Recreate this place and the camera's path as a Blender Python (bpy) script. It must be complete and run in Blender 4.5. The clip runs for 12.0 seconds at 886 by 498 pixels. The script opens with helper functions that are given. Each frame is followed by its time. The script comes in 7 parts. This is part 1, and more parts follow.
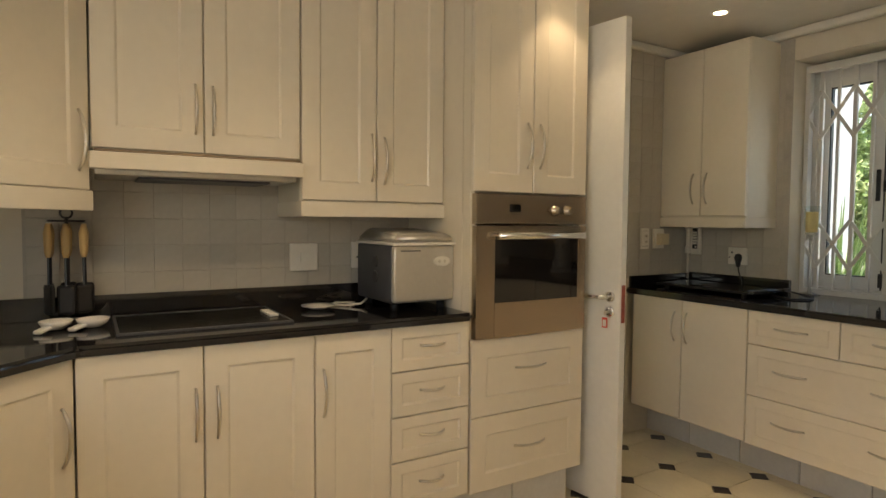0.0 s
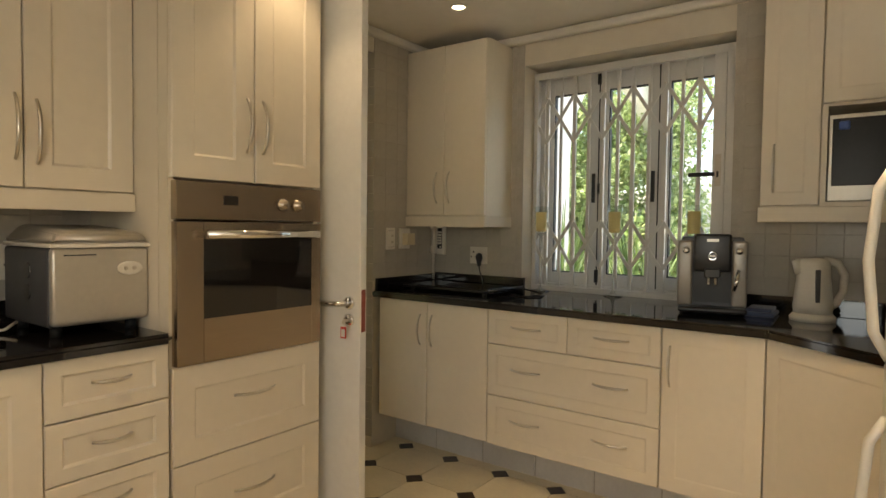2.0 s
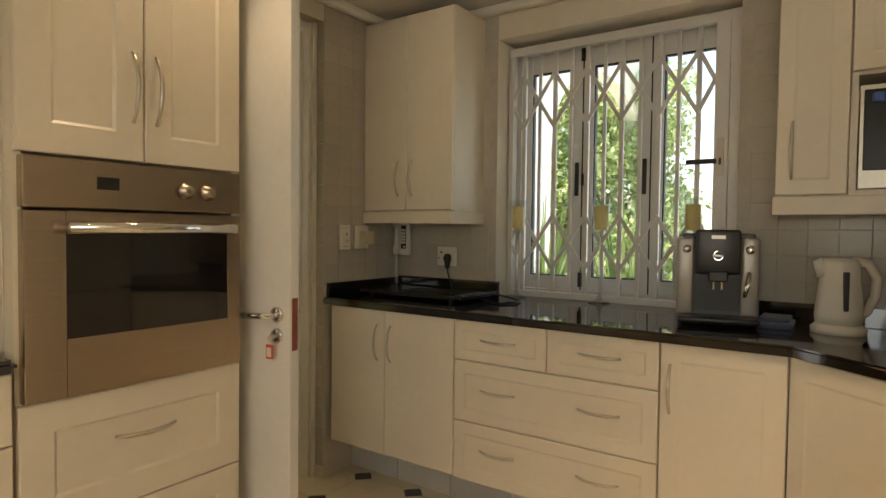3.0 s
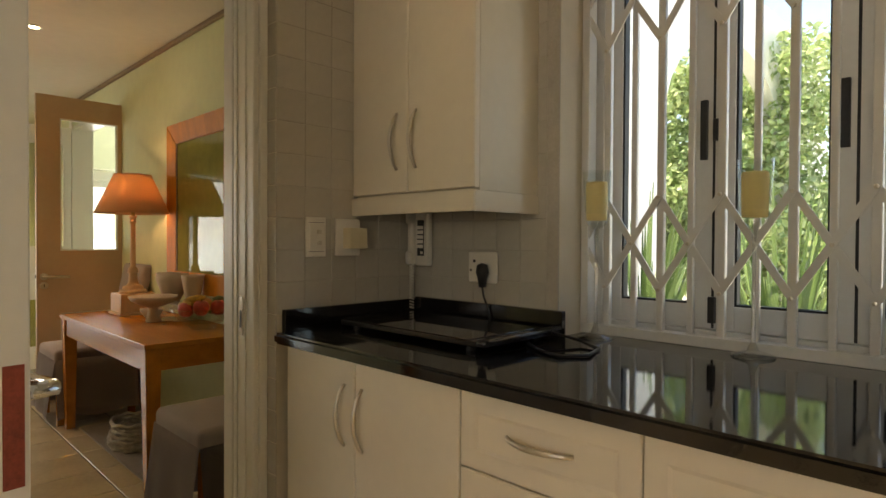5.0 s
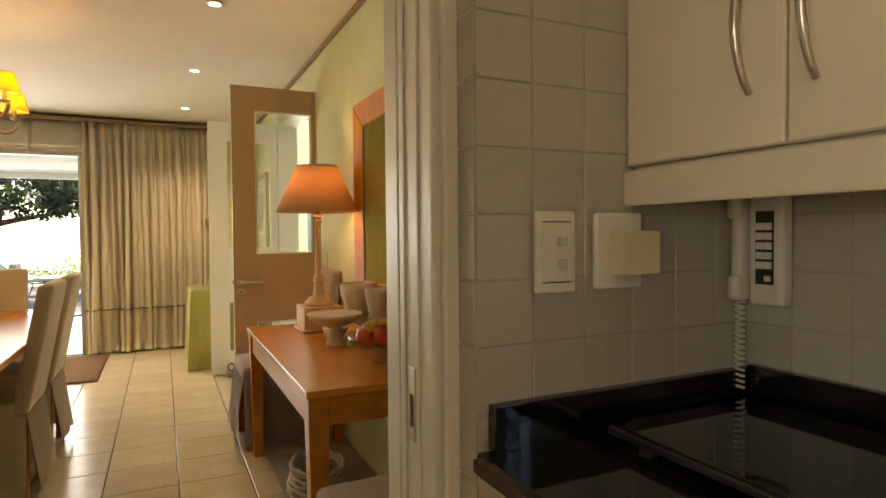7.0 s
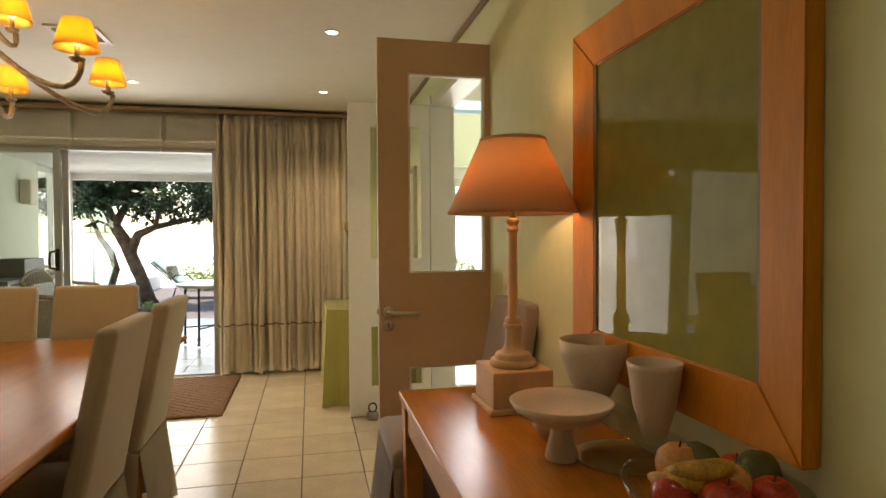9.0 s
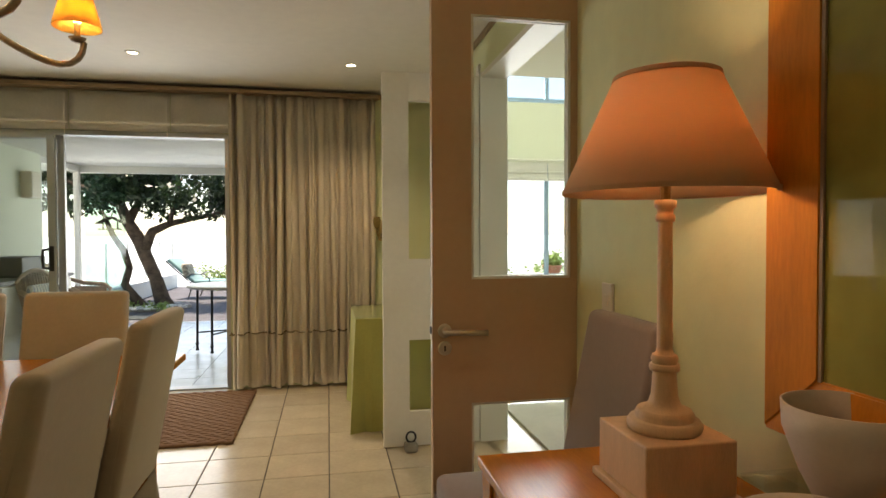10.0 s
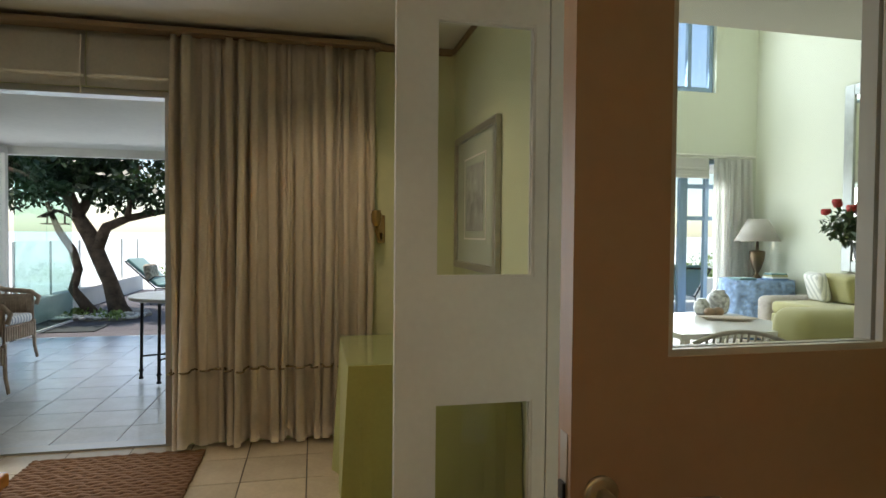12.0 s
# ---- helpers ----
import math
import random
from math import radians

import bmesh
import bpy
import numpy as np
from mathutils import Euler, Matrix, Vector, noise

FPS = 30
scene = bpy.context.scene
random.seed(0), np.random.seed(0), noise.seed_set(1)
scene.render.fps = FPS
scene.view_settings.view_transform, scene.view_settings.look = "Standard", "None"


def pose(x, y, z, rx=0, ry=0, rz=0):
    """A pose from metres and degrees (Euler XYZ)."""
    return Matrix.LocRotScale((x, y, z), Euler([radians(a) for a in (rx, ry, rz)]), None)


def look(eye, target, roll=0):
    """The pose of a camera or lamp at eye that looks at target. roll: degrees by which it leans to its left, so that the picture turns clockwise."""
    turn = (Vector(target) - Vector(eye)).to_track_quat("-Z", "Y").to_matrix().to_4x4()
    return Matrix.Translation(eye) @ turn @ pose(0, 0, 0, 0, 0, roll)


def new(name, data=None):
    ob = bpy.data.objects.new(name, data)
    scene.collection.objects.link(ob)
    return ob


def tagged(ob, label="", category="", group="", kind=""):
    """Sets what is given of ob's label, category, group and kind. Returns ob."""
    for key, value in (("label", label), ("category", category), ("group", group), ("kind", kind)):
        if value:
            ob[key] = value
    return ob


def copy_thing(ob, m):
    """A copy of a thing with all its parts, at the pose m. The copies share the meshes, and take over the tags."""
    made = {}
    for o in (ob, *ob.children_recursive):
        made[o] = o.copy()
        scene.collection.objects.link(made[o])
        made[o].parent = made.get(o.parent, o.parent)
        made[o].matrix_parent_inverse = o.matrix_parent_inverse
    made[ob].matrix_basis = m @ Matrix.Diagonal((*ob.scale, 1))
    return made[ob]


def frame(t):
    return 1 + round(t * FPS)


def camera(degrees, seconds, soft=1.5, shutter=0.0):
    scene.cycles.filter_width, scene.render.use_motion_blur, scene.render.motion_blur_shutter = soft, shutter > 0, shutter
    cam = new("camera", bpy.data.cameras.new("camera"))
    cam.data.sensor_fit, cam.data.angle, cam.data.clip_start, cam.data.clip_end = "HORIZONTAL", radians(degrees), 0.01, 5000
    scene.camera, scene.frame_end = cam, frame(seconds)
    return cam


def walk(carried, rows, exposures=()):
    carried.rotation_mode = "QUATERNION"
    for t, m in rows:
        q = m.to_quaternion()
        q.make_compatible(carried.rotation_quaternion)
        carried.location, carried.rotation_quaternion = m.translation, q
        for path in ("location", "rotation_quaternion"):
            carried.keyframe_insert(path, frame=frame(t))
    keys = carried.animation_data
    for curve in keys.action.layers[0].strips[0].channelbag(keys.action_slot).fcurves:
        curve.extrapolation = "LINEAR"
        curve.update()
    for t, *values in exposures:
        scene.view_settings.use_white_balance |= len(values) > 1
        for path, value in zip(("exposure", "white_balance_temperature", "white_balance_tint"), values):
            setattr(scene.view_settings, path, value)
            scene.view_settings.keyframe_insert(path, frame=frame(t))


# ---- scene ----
cam = camera(73.9, 12.0)
PATH = [
    (0, (-0.203, -0.006, 1.319), (0.823, 1.708, 1.227), 0.5),
    (0.5, (-0.163, 0.048, 1.296), (1.1, 1.596, 1.221), 0.5),
    (1, (-0.111, 0.067, 1.293), (1.334, 1.447, 1.214), 0.6),
    (1.5, (0.001, 0.12, 1.294), (1.554, 1.377, 1.218), 0.6),
    (2, (0.129, 0.185, 1.297), (1.742, 1.366, 1.223), 0.7),
    (2.5, (0.315, 0.283, 1.292), (1.962, 1.415, 1.219), 0.7),
    (2.7, (0.391, 0.323, 1.285), (2.049, 1.44, 1.216), 0.7),
    (4.3, (1.425, 0.553, 1.2), (2.921, 1.88, 1.186), 0.3),
    (4.5, (1.501, 0.632, 1.207), (2.986, 1.972, 1.194), 0.3),
    (5, (1.70, 0.853, 1.216), (3.118, 2.264, 1.187), 0.3),
    (5.5, (1.835, 1.069, 1.232), (3.136, 2.588, 1.19), 0.1),
    (6, (1.99, 1.281, 1.252), (3.151, 2.909, 1.204), -0.2),
    (6.5, (2.107, 1.498, 1.252), (3.137, 3.213, 1.202), -0.3),
    (7, (2.216, 1.748, 1.256), (3.075, 3.554, 1.203), -0.5),
    (7.2, (2.248, 1.872, 1.262), (3.043, 3.706, 1.209), -0.4),
    (8.8, (2.318, 2.947, 1.289), (2.79, 4.89, 1.242), -0.4),
    (9, (2.319, 3.08, 1.306), (2.76, 5.03, 1.262), -0.3),
    (9.5, (2.294, 3.413, 1.288), (2.699, 5.371, 1.241), -0.3),
    (10, (2.27, 3.807, 1.292), (2.652, 5.769, 1.243), -0.2),
    (10.5, (2.259, 4.177, 1.304), (2.619, 6.144, 1.249), -0.1),
    (11, (2.262, 4.536, 1.292), (2.618, 6.503, 1.237), 0.1),
    (11.5, (2.28, 4.862, 1.297), (2.642, 6.827, 1.244), 0.2),
    (12, (2.295, 5.184, 1.298), (2.726, 7.137, 1.249), 0.5),
]
# the clip's own camera: stops, white balance, tint
EXPOSURES = [
    (0.0, 1.93, 7400, 12), (1.2, 1.86, 7600, 12), (2.5, 1.89, 7900, 13), (4.5, 1.86, 8100, 13), (5.5, 1.92, 8300, 14), (7.0, 2.36, 8600, 14),
    (9.0, 1.78, 8000, 15), (9.8, 1.62, 7600, 14), (10.5, 1.29, 6800, 13), (11.2, 0.98, 6600, 12), (12.0, 0.82, 6600, 12),
]
walk(cam, [(t, look(eye, target, roll)) for t, eye, target, roll in PATH], EXPOSURES)

# ---- world, sun, window light ----
world = bpy.data.worlds.new("world")
scene.world = world
world.use_nodes = True
wn = world.node_tree
sky = wn.nodes.new("ShaderNodeTexSky")
sky.sky_type, sky.sun_disc = "NISHITA", False
sky.sun_elevation, sky.sun_rotation = radians(71.5), radians(-63)
sky.air_density, sky.dust_density = 1.0, 0.6
wn.links.new(sky.outputs[0], wn.nodes["Background"].inputs[0])
wn.nodes["Background"].inputs[1].default_value = 0.15


def lamp(name, kind, m, power, color=(1, 1, 1), **more):
    data = bpy.data.lights.new(name, kind)
    data.energy, data.color = power, color
    for key, value in more.items():
        setattr(data, key, value)
    ob = new(name, data)
    ob.matrix_world = m
    return ob


lamp("sun", "SUN", look((-6, 3, 20), (0, 0, 0)), 4.0, (1, 0.95, 0.87), angle=radians(0.5))
# daylight that the sky sends in through the sliding doors and the living room glazing
DAY = (0.86, 0.93, 1.0)
lamp("sliding_door_light", "AREA", look((0.8, 8.84, 1.1), (0.8, 5, 0.9)), 9, DAY, shape="RECTANGLE", size=1.2, size_y=1.8)
lamp("sliding_door_light_2", "AREA", look((-0.8, 8.84, 1.1), (-0.8, 5, 0.9)), 3.5, DAY, shape="RECTANGLE", size=1.5, size_y=1.8)
lamp("living_room_light", "AREA", look((6.33, 12.5, 1.1), (6.33, 8, 1.0)), 58, DAY, shape="RECTANGLE", size=3.3, size_y=1.9)
lamp("living_room_light_2", "AREA", look((6.2, 12.5, 4.0), (6.2, 8, 3.0)), 52, DAY, shape="RECTANGLE", size=3.0, size_y=1.2)
# added fill at the patio's open front, brightens its floor
lamp("patio_light", "AREA", look((0.9, 12.8, 1.1), (0.9, 9, 0.2)), 11, DAY, shape="RECTANGLE", size=3.8, size_y=1.9)
# added fill from an assumed, unseen opening in the west wall
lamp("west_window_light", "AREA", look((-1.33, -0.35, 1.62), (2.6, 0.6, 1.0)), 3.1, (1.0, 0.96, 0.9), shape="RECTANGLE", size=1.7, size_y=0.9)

# ---- materials ----
MATS = {}


def mat(name, color, rough=0.5, metal=0.0, vary=0.08, scale=6.0, bump=0.0, bump_scale=60.0, grain=None, random_tint=0.0, **inputs):
    """A surface with blotches at one scale, fine grain at another, and fine relief."""
    if name in MATS:
        return MATS[name]
    m = bpy.data.materials.new(name)
    m.use_nodes = True
    t, b = m.node_tree, m.node_tree.nodes["Principled BSDF"]
    co = t.nodes.new("ShaderNodeTexCoord")
    mapping = t.nodes.new("ShaderNodeMapping")
    t.links.new(co.outputs["Object"], mapping.inputs[0])
    if grain:
        mapping.inputs["Scale"].default_value = grain
    big, fine = t.nodes.new("ShaderNodeTexNoise"), t.nodes.new("ShaderNodeTexNoise")
    big.inputs["Scale"].default_value, fine.inputs["Scale"].default_value = scale, scale * 11
    big.inputs["Detail"].default_value = fine.inputs["Detail"].default_value = 4
    mix = t.nodes.new("ShaderNodeMath")
    mix.operation = "MULTIPLY_ADD"
    mix.inputs[1].default_value = 0.6
    for n in (big, fine):
        t.links.new(mapping.outputs[0], n.inputs["Vector"])
    t.links.new(big.outputs["Fac"], mix.inputs[0])
    half = t.nodes.new("ShaderNodeMath")
    half.operation = "MULTIPLY"
    half.inputs[1].default_value = 0.4
    t.links.new(fine.outputs["Fac"], half.inputs[0])
    t.links.new(half.outputs[0], mix.inputs[2])
    ramp = t.nodes.new("ShaderNodeValToRGB")
    ramp.color_ramp.elements[0].position, ramp.color_ramp.elements[1].position = 0.3, 0.7
    ramp.color_ramp.elements[0].color = (*[max(0, c * (1 - vary * 1.6)) for c in color], 1)
    ramp.color_ramp.elements[1].color = (*[min(1, c * (1 + vary)) for c in color], 1)
    t.links.new(mix.outputs[0], ramp.inputs[0])
    out = ramp.outputs[0]
    if random_tint:
        info, hsv = t.nodes.new("ShaderNodeObjectInfo"), t.nodes.new("ShaderNodeHueSaturation")
        rng = t.nodes.new("ShaderNodeMapRange")
        rng.inputs["To Min"].default_value, rng.inputs["To Max"].default_value = 1 - random_tint, 1 + random_tint
        t.links.new(info.outputs["Random"], rng.inputs["Value"])
        t.links.new(rng.outputs[0], hsv.inputs["Value"])
        t.links.new(out, hsv.inputs["Color"])
        out = hsv.outputs[0]
    t.links.new(out, b.inputs["Base Color"])
    b.inputs["Roughness"].default_value, b.inputs["Metallic"].default_value = rough, metal
    for key, value in inputs.items():
        b.inputs[key.replace("_", " ")].default_value = value
    if bump:
        bn, bt = t.nodes.new("ShaderNodeBump"), t.nodes.new("ShaderNodeTexNoise")
        bt.inputs["Scale"].default_value, bt.inputs["Detail"].default_value = bump_scale, 3
        t.links.new(mapping.outputs[0], bt.inputs["Vector"])
        bn.inputs["Strength"].default_value, bn.inputs["Distance"].default_value = bump, 0.01
        t.links.new(bt.outputs["Fac"], bn.inputs["Height"])
        t.links.new(bn.outputs[0], b.inputs["Normal"])
    MATS[name] = m
    return m


def glass_mat(name, tint=(0.96, 0.98, 0.97), gloss=0.5):
    """A thin pane: mostly clear, with a faint mirror image that grows at a slant."""
    m = bpy.data.materials.new(name)
    m.use_nodes = True
    t = m.node_tree
    t.nodes.remove(t.nodes["Principled BSDF"])
    clear, shine, mixer, slant, power, scale_ = [t.nodes.new("ShaderNode" + n) for n in ("BsdfTransparent", "BsdfGlossy", "MixShader", "LayerWeight", "Math", "Math")]
    clear.inputs[0].default_value = (*tint, 1)
    shine.inputs["Roughness"].default_value = 0.01
    power.operation, scale_.operation = "POWER", "MULTIPLY_ADD"
    power.inputs[1].default_value = 4
    scale_.inputs[1].default_value, scale_.inputs[2].default_value = gloss, 0.03
    t.links.new(slant.outputs["Facing"], power.inputs[0])
    t.links.new(power.outputs[0], scale_.inputs[0])
    t.links.new(scale_.outputs[0], mixer.inputs[0])
    t.links.new(clear.outputs[0], mixer.inputs[1])
    t.links.new(shine.outputs[0], mixer.inputs[2])
    t.links.new(mixer.outputs[0], t.nodes["Material Output"].inputs[0])
    return m


def cloth_mat(name, color, weave=260, vary=0.06, sheen=0.3, bump=0.12):
    m = mat(name, color, 0.9, 0, vary, 5, bump, weave)
    b = m.node_tree.nodes["Principled BSDF"]
    b.inputs["Sheen Weight"].default_value = sheen
    return m


def glow_mat(name, color, strength):
    m = bpy.data.materials.new(name)
    m.use_nodes = True
    b = m.node_tree.nodes["Principled BSDF"]
    b.inputs["Base Color"].default_value = (*color, 1)
    b.inputs["Emission Color"].default_value, b.inputs["Emission Strength"].default_value = (*color, 1), strength
    return m


def shade_mat(name, color, through_color):
    """Lampshade fabric: scatters light and lets some of it through."""
    m = bpy.data.materials.new(name)
    m.use_nodes = True
    t = m.node_tree
    t.nodes.remove(t.nodes["Principled BSDF"])
    d, tr, mixer, tex = [t.nodes.new("ShaderNode" + n) for n in ("BsdfDiffuse", "BsdfTranslucent", "MixShader", "TexNoise")]
    bn = t.nodes.new("ShaderNodeBump")
    tex.inputs["Scale"].default_value = 300
    bn.inputs["Strength"].default_value, bn.inputs["Distance"].default_value = 0.15, 0.004
    t.links.new(tex.outputs["Fac"], bn.inputs["Height"])
    t.links.new(bn.outputs[0], d.inputs["Normal"])
    d.inputs[0].default_value, tr.inputs[0].default_value = (*color, 1), (*through_color, 1)
    mixer.inputs[0].default_value = 0.5
    t.links.new(d.outputs[0], mixer.inputs[1])
    t.links.new(tr.outputs[0], mixer.inputs[2])
    t.links.new(mixer.outputs[0], t.nodes["Material Output"].inputs[0])
    return m


CABINET = mat("cream_lacquer", (0.72, 0.645, 0.52), 0.32, 0, 0.03, 2.5, 0.03, 25)
CABINET_IN = mat("cream_melamine", (0.70, 0.63, 0.50), 0.45, 0, 0.03, 3)
WALL_K = mat("kitchen_wall_paint", (0.66, 0.60, 0.49), 0.7, 0, 0.05, 1.5, 0.06, 70)
WALL_D = mat("pale_green_wall_paint", (0.66, 0.68, 0.42), 0.75, 0, 0.05, 1.3, 0.06, 70)
WALL_L = mat("pale_green_living_paint", (0.76, 0.79, 0.66), 0.75, 0, 0.04, 1.2, 0.06, 70)
CEIL = mat("ceiling_paint", (0.74, 0.70, 0.62), 0.85, 0, 0.04, 1.2, 0.08, 50)
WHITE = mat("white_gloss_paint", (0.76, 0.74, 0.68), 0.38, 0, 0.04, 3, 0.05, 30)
# white door paint browned for the leaf's shade and orange lamplight
DOOR_SHADED = mat("shaded_white_door_paint", (0.54, 0.365, 0.235), 0.38, 0, 0.04, 3, 0.04, 30)
TILE_W = mat("white_wall_tile", (0.47, 0.435, 0.37), 0.22, 0, 0.05, 4, 0.05, 12, random_tint=0.035)
GROUT_W = mat("wall_grout", (0.44, 0.405, 0.345), 0.9, 0, 0.1, 12, 0.1, 150)
TILE_OCT = mat("cream_floor_tile", (0.70, 0.62, 0.45), 0.28, 0, 0.07, 5, 0.04, 18, random_tint=0.05)
TILE_DOT = mat("black_brown_dot_tile", (0.035, 0.024, 0.02), 0.3, 0, 0.2, 12, 0.05, 30)
GROUT_K = mat("dark_grout", (0.10, 0.085, 0.07), 0.9, 0, 0.2, 20, 0.1, 160)
PLINTH = mat("pale_plinth_tile", (0.62, 0.60, 0.56), 0.3, 0, 0.06, 5, 0.05, 20, random_tint=0.05)
TILE_D = mat("cream_ceramic_floor_tile", (0.55, 0.465, 0.34), 0.22, 0, 0.09, 4, 0.06, 9, random_tint=0.07)
# patio tile lifted towards blue, the sky's sheen mixed into its colour
TILE_P = mat("sheen_pale_patio_tile", (0.62, 0.66, 0.71), 0.26, 0, 0.1, 4, 0.06, 9, random_tint=0.06)
GRANITE = mat("black_granite", (0.012, 0.010, 0.010), 0.035, 0, 0.6, 90, 0.008, 200, IOR=1.7)
STEEL = mat("brushed_steel", (0.44, 0.36, 0.28), 0.27, 1.0, 0.06, 4, 0.03, 60, grain=(1, 1, 30))
SILVER = mat("silver_plastic", (0.56, 0.52, 0.45), 0.32, 0.45, 0.05, 5, 0.02, 60)
NICKEL = mat("satin_nickel", (0.62, 0.57, 0.49), 0.3, 1.0, 0.05, 20)
CHROME = mat("polished_chrome", (0.75, 0.74, 0.72), 0.1, 1.0, 0.03, 20)
BLACKP = mat("black_plastic", (0.018, 0.017, 0.017), 0.35, 0, 0.2, 20, 0.03, 120)
BLACKG = mat("black_oven_glass", (0.012, 0.010, 0.009), 0.04, 0, 0.2, 5, IOR=1.62)
DARKP = mat("dark_grey_plastic", (0.06, 0.06, 0.065), 0.45, 0, 0.15, 12, 0.03, 100)
WHITEP = mat("white_plastic", (0.74, 0.70, 0.62), 0.35, 0, 0.04, 8)
CREAMP = mat("yellowed_plastic", (0.66, 0.57, 0.38), 0.4, 0, 0.05, 8)
PORCELAIN = mat("white_porcelain", (0.78, 0.74, 0.68), 0.15, 0, 0.03, 8)
CERAMIC = mat("blush_matte_ceramic", (0.57, 0.47, 0.39), 0.55, 0, 0.05, 9, 0.05, 80)
WOOD = mat("honey_beech", (0.53, 0.19, 0.026), 0.25, 0, 0.14, 2.2, 0.03, 30, grain=(9, 0.9, 9), Coat_Weight=0.06, Coat_Roughness=0.12)
WOOD_M = mat("mirror_frame_wood", (0.62, 0.235, 0.03), 0.5, 0, 0.14, 2.2, 0.04, 30, grain=(9, 6, 0.9), Specular_IOR_Level=0.25)
WOOD_R = mat("worn_raw_wood", (0.30, 0.06, 0.035), 0.7, 0, 0.3, 14, 0.2, 60)
# brown of the wooden trim, also painted in for narrow shadow lines
BROWN = mat("brown_wood_and_shade", (0.28, 0.19, 0.11), 0.5, 0, 0.12, 3, 0.05, 40, grain=(1, 9, 9))
ALU = mat("white_aluminium", (0.66, 0.65, 0.62), 0.4, 0.2, 0.04, 6, 0.03, 60)
ALU_S = mat("silver_aluminium", (0.50, 0.51, 0.52), 0.35, 0.8, 0.05, 6)
IRON = mat("black_iron", (0.02, 0.02, 0.022), 0.5, 0.4, 0.2, 15, 0.1, 80)
BRASS = mat("aged_brass", (0.42, 0.29, 0.12), 0.28, 1.0, 0.15, 14)
GASKET = mat("black_rubber", (0.012, 0.012, 0.012), 0.6, 0, 0.2, 20)
GLASS = glass_mat("window_glass")
LINEN = cloth_mat("cream_linen", (0.93, 0.83, 0.67), 320)
LINEN_W = cloth_mat("white_linen", (0.84, 0.79, 0.68), 320)
COVER = cloth_mat("oatmeal_slipcover", (0.47, 0.395, 0.285), 380)
COVER_G = cloth_mat("grey_slipcover", (0.27, 0.21, 0.195), 380)
LIME = cloth_mat("lime_cotton", (0.41, 0.40, 0.11), 380)
JUTE = mat("braided_jute", (0.20, 0.105, 0.05), 0.95, 0, 0.25, 40, 0.4, 220)
WICKER = mat("wicker", (0.43, 0.32, 0.23), 0.7, 0, 0.25, 30, 0.3, 160)
WICKER_W = mat("whitewashed_wicker", (0.46, 0.42, 0.38), 0.8, 0, 0.25, 30, 0.3, 160)
OLD_GLASS = mat("tinted_mirror_glass", (0.30, 0.28, 0.08), 0.03, 0.0, 0.12, 1.6, IOR=1.27)
MIRROR = mat("mirror_silver", (0.80, 0.80, 0.74), 0.05, 1.0, 0.01, 2)
BARK = mat("bark", (0.11, 0.08, 0.058), 0.95, 0, 0.5, 7, 0.8, 22, Specular_IOR_Level=0.1)
STONE = mat("grey_stone", (0.30, 0.27, 0.23), 0.85, 0, 0.2, 14, 0.4, 60)
# weathered timber, darkened to violet grey for the tree's shade
DECK = mat("shaded_weathered_deck", (0.085, 0.078, 0.085), 0.75, 0, 0.2, 3, 0.15, 40, grain=(9, 1, 9), random_tint=0.15)
PLASTER = mat("white_plaster", (0.78, 0.76, 0.71), 0.85, 0, 0.05, 1.5, 0.15, 60)
# ground colour whitened so that it reads as glare and haze
GROUND_HAZE = mat("haze_pale_ground", (0.62, 0.64, 0.62), 0.95, 0, 0.15, 1.2, 0.3, 90)
TEAL = cloth_mat("teal_canvas", (0.16, 0.30, 0.30), 300)
BLUEC = cloth_mat("blue_cloth", (0.15, 0.30, 0.58), 300, 0.25)
OLIVE = cloth_mat("olive_linen", (0.45, 0.42, 0.20), 300)
CREAMC = cloth_mat("ivory_cloth", (0.90, 0.89, 0.84), 300)



def striped(m, second, per_metre, direction="X"):
    """Weaves narrow stripes of a second colour into a cloth."""
    t = m.node_tree
    b = t.nodes["Principled BSDF"]
    src = b.inputs["Base Color"].links[0].from_socket
    co, wave, ramp, mixer = [t.nodes.new("ShaderNode" + n) for n in ("TexCoord", "TexWave", "ValToRGB", "Mix")]
    wave.bands_direction = direction
    wave.inputs["Scale"].default_value = per_metre * 2 * math.pi / 20
    ramp.color_ramp.elements[0].position, ramp.color_ramp.elements[1].position = 0.62, 0.72
    mixer.data_type = "RGBA"
    t.links.new(co.outputs["Object"], wave.inputs["Vector"])
    t.links.new(wave.outputs["Fac"], ramp.inputs[0])
    t.links.new(ramp.outputs[0], mixer.inputs["Factor"])
    t.links.new(src, mixer.inputs[6])
    mixer.inputs[7].default_value = (*second, 1)
    t.links.new(mixer.outputs[2], b.inputs["Base Color"])
    return m


TICKING = striped(cloth_mat("blue_ticking", (0.74, 0.73, 0.70), 300), (0.30, 0.34, 0.42), 22)

# ---- building blocks ----
ORIGIN = {}


def thing(name, loc, label="", category="", group="", kind=""):
    ob = new(name)
    ob.empty_display_size = 0.1
    ob.location = loc
    ORIGIN[ob] = Vector(loc)
    return tagged(ob, label, category, group, kind)


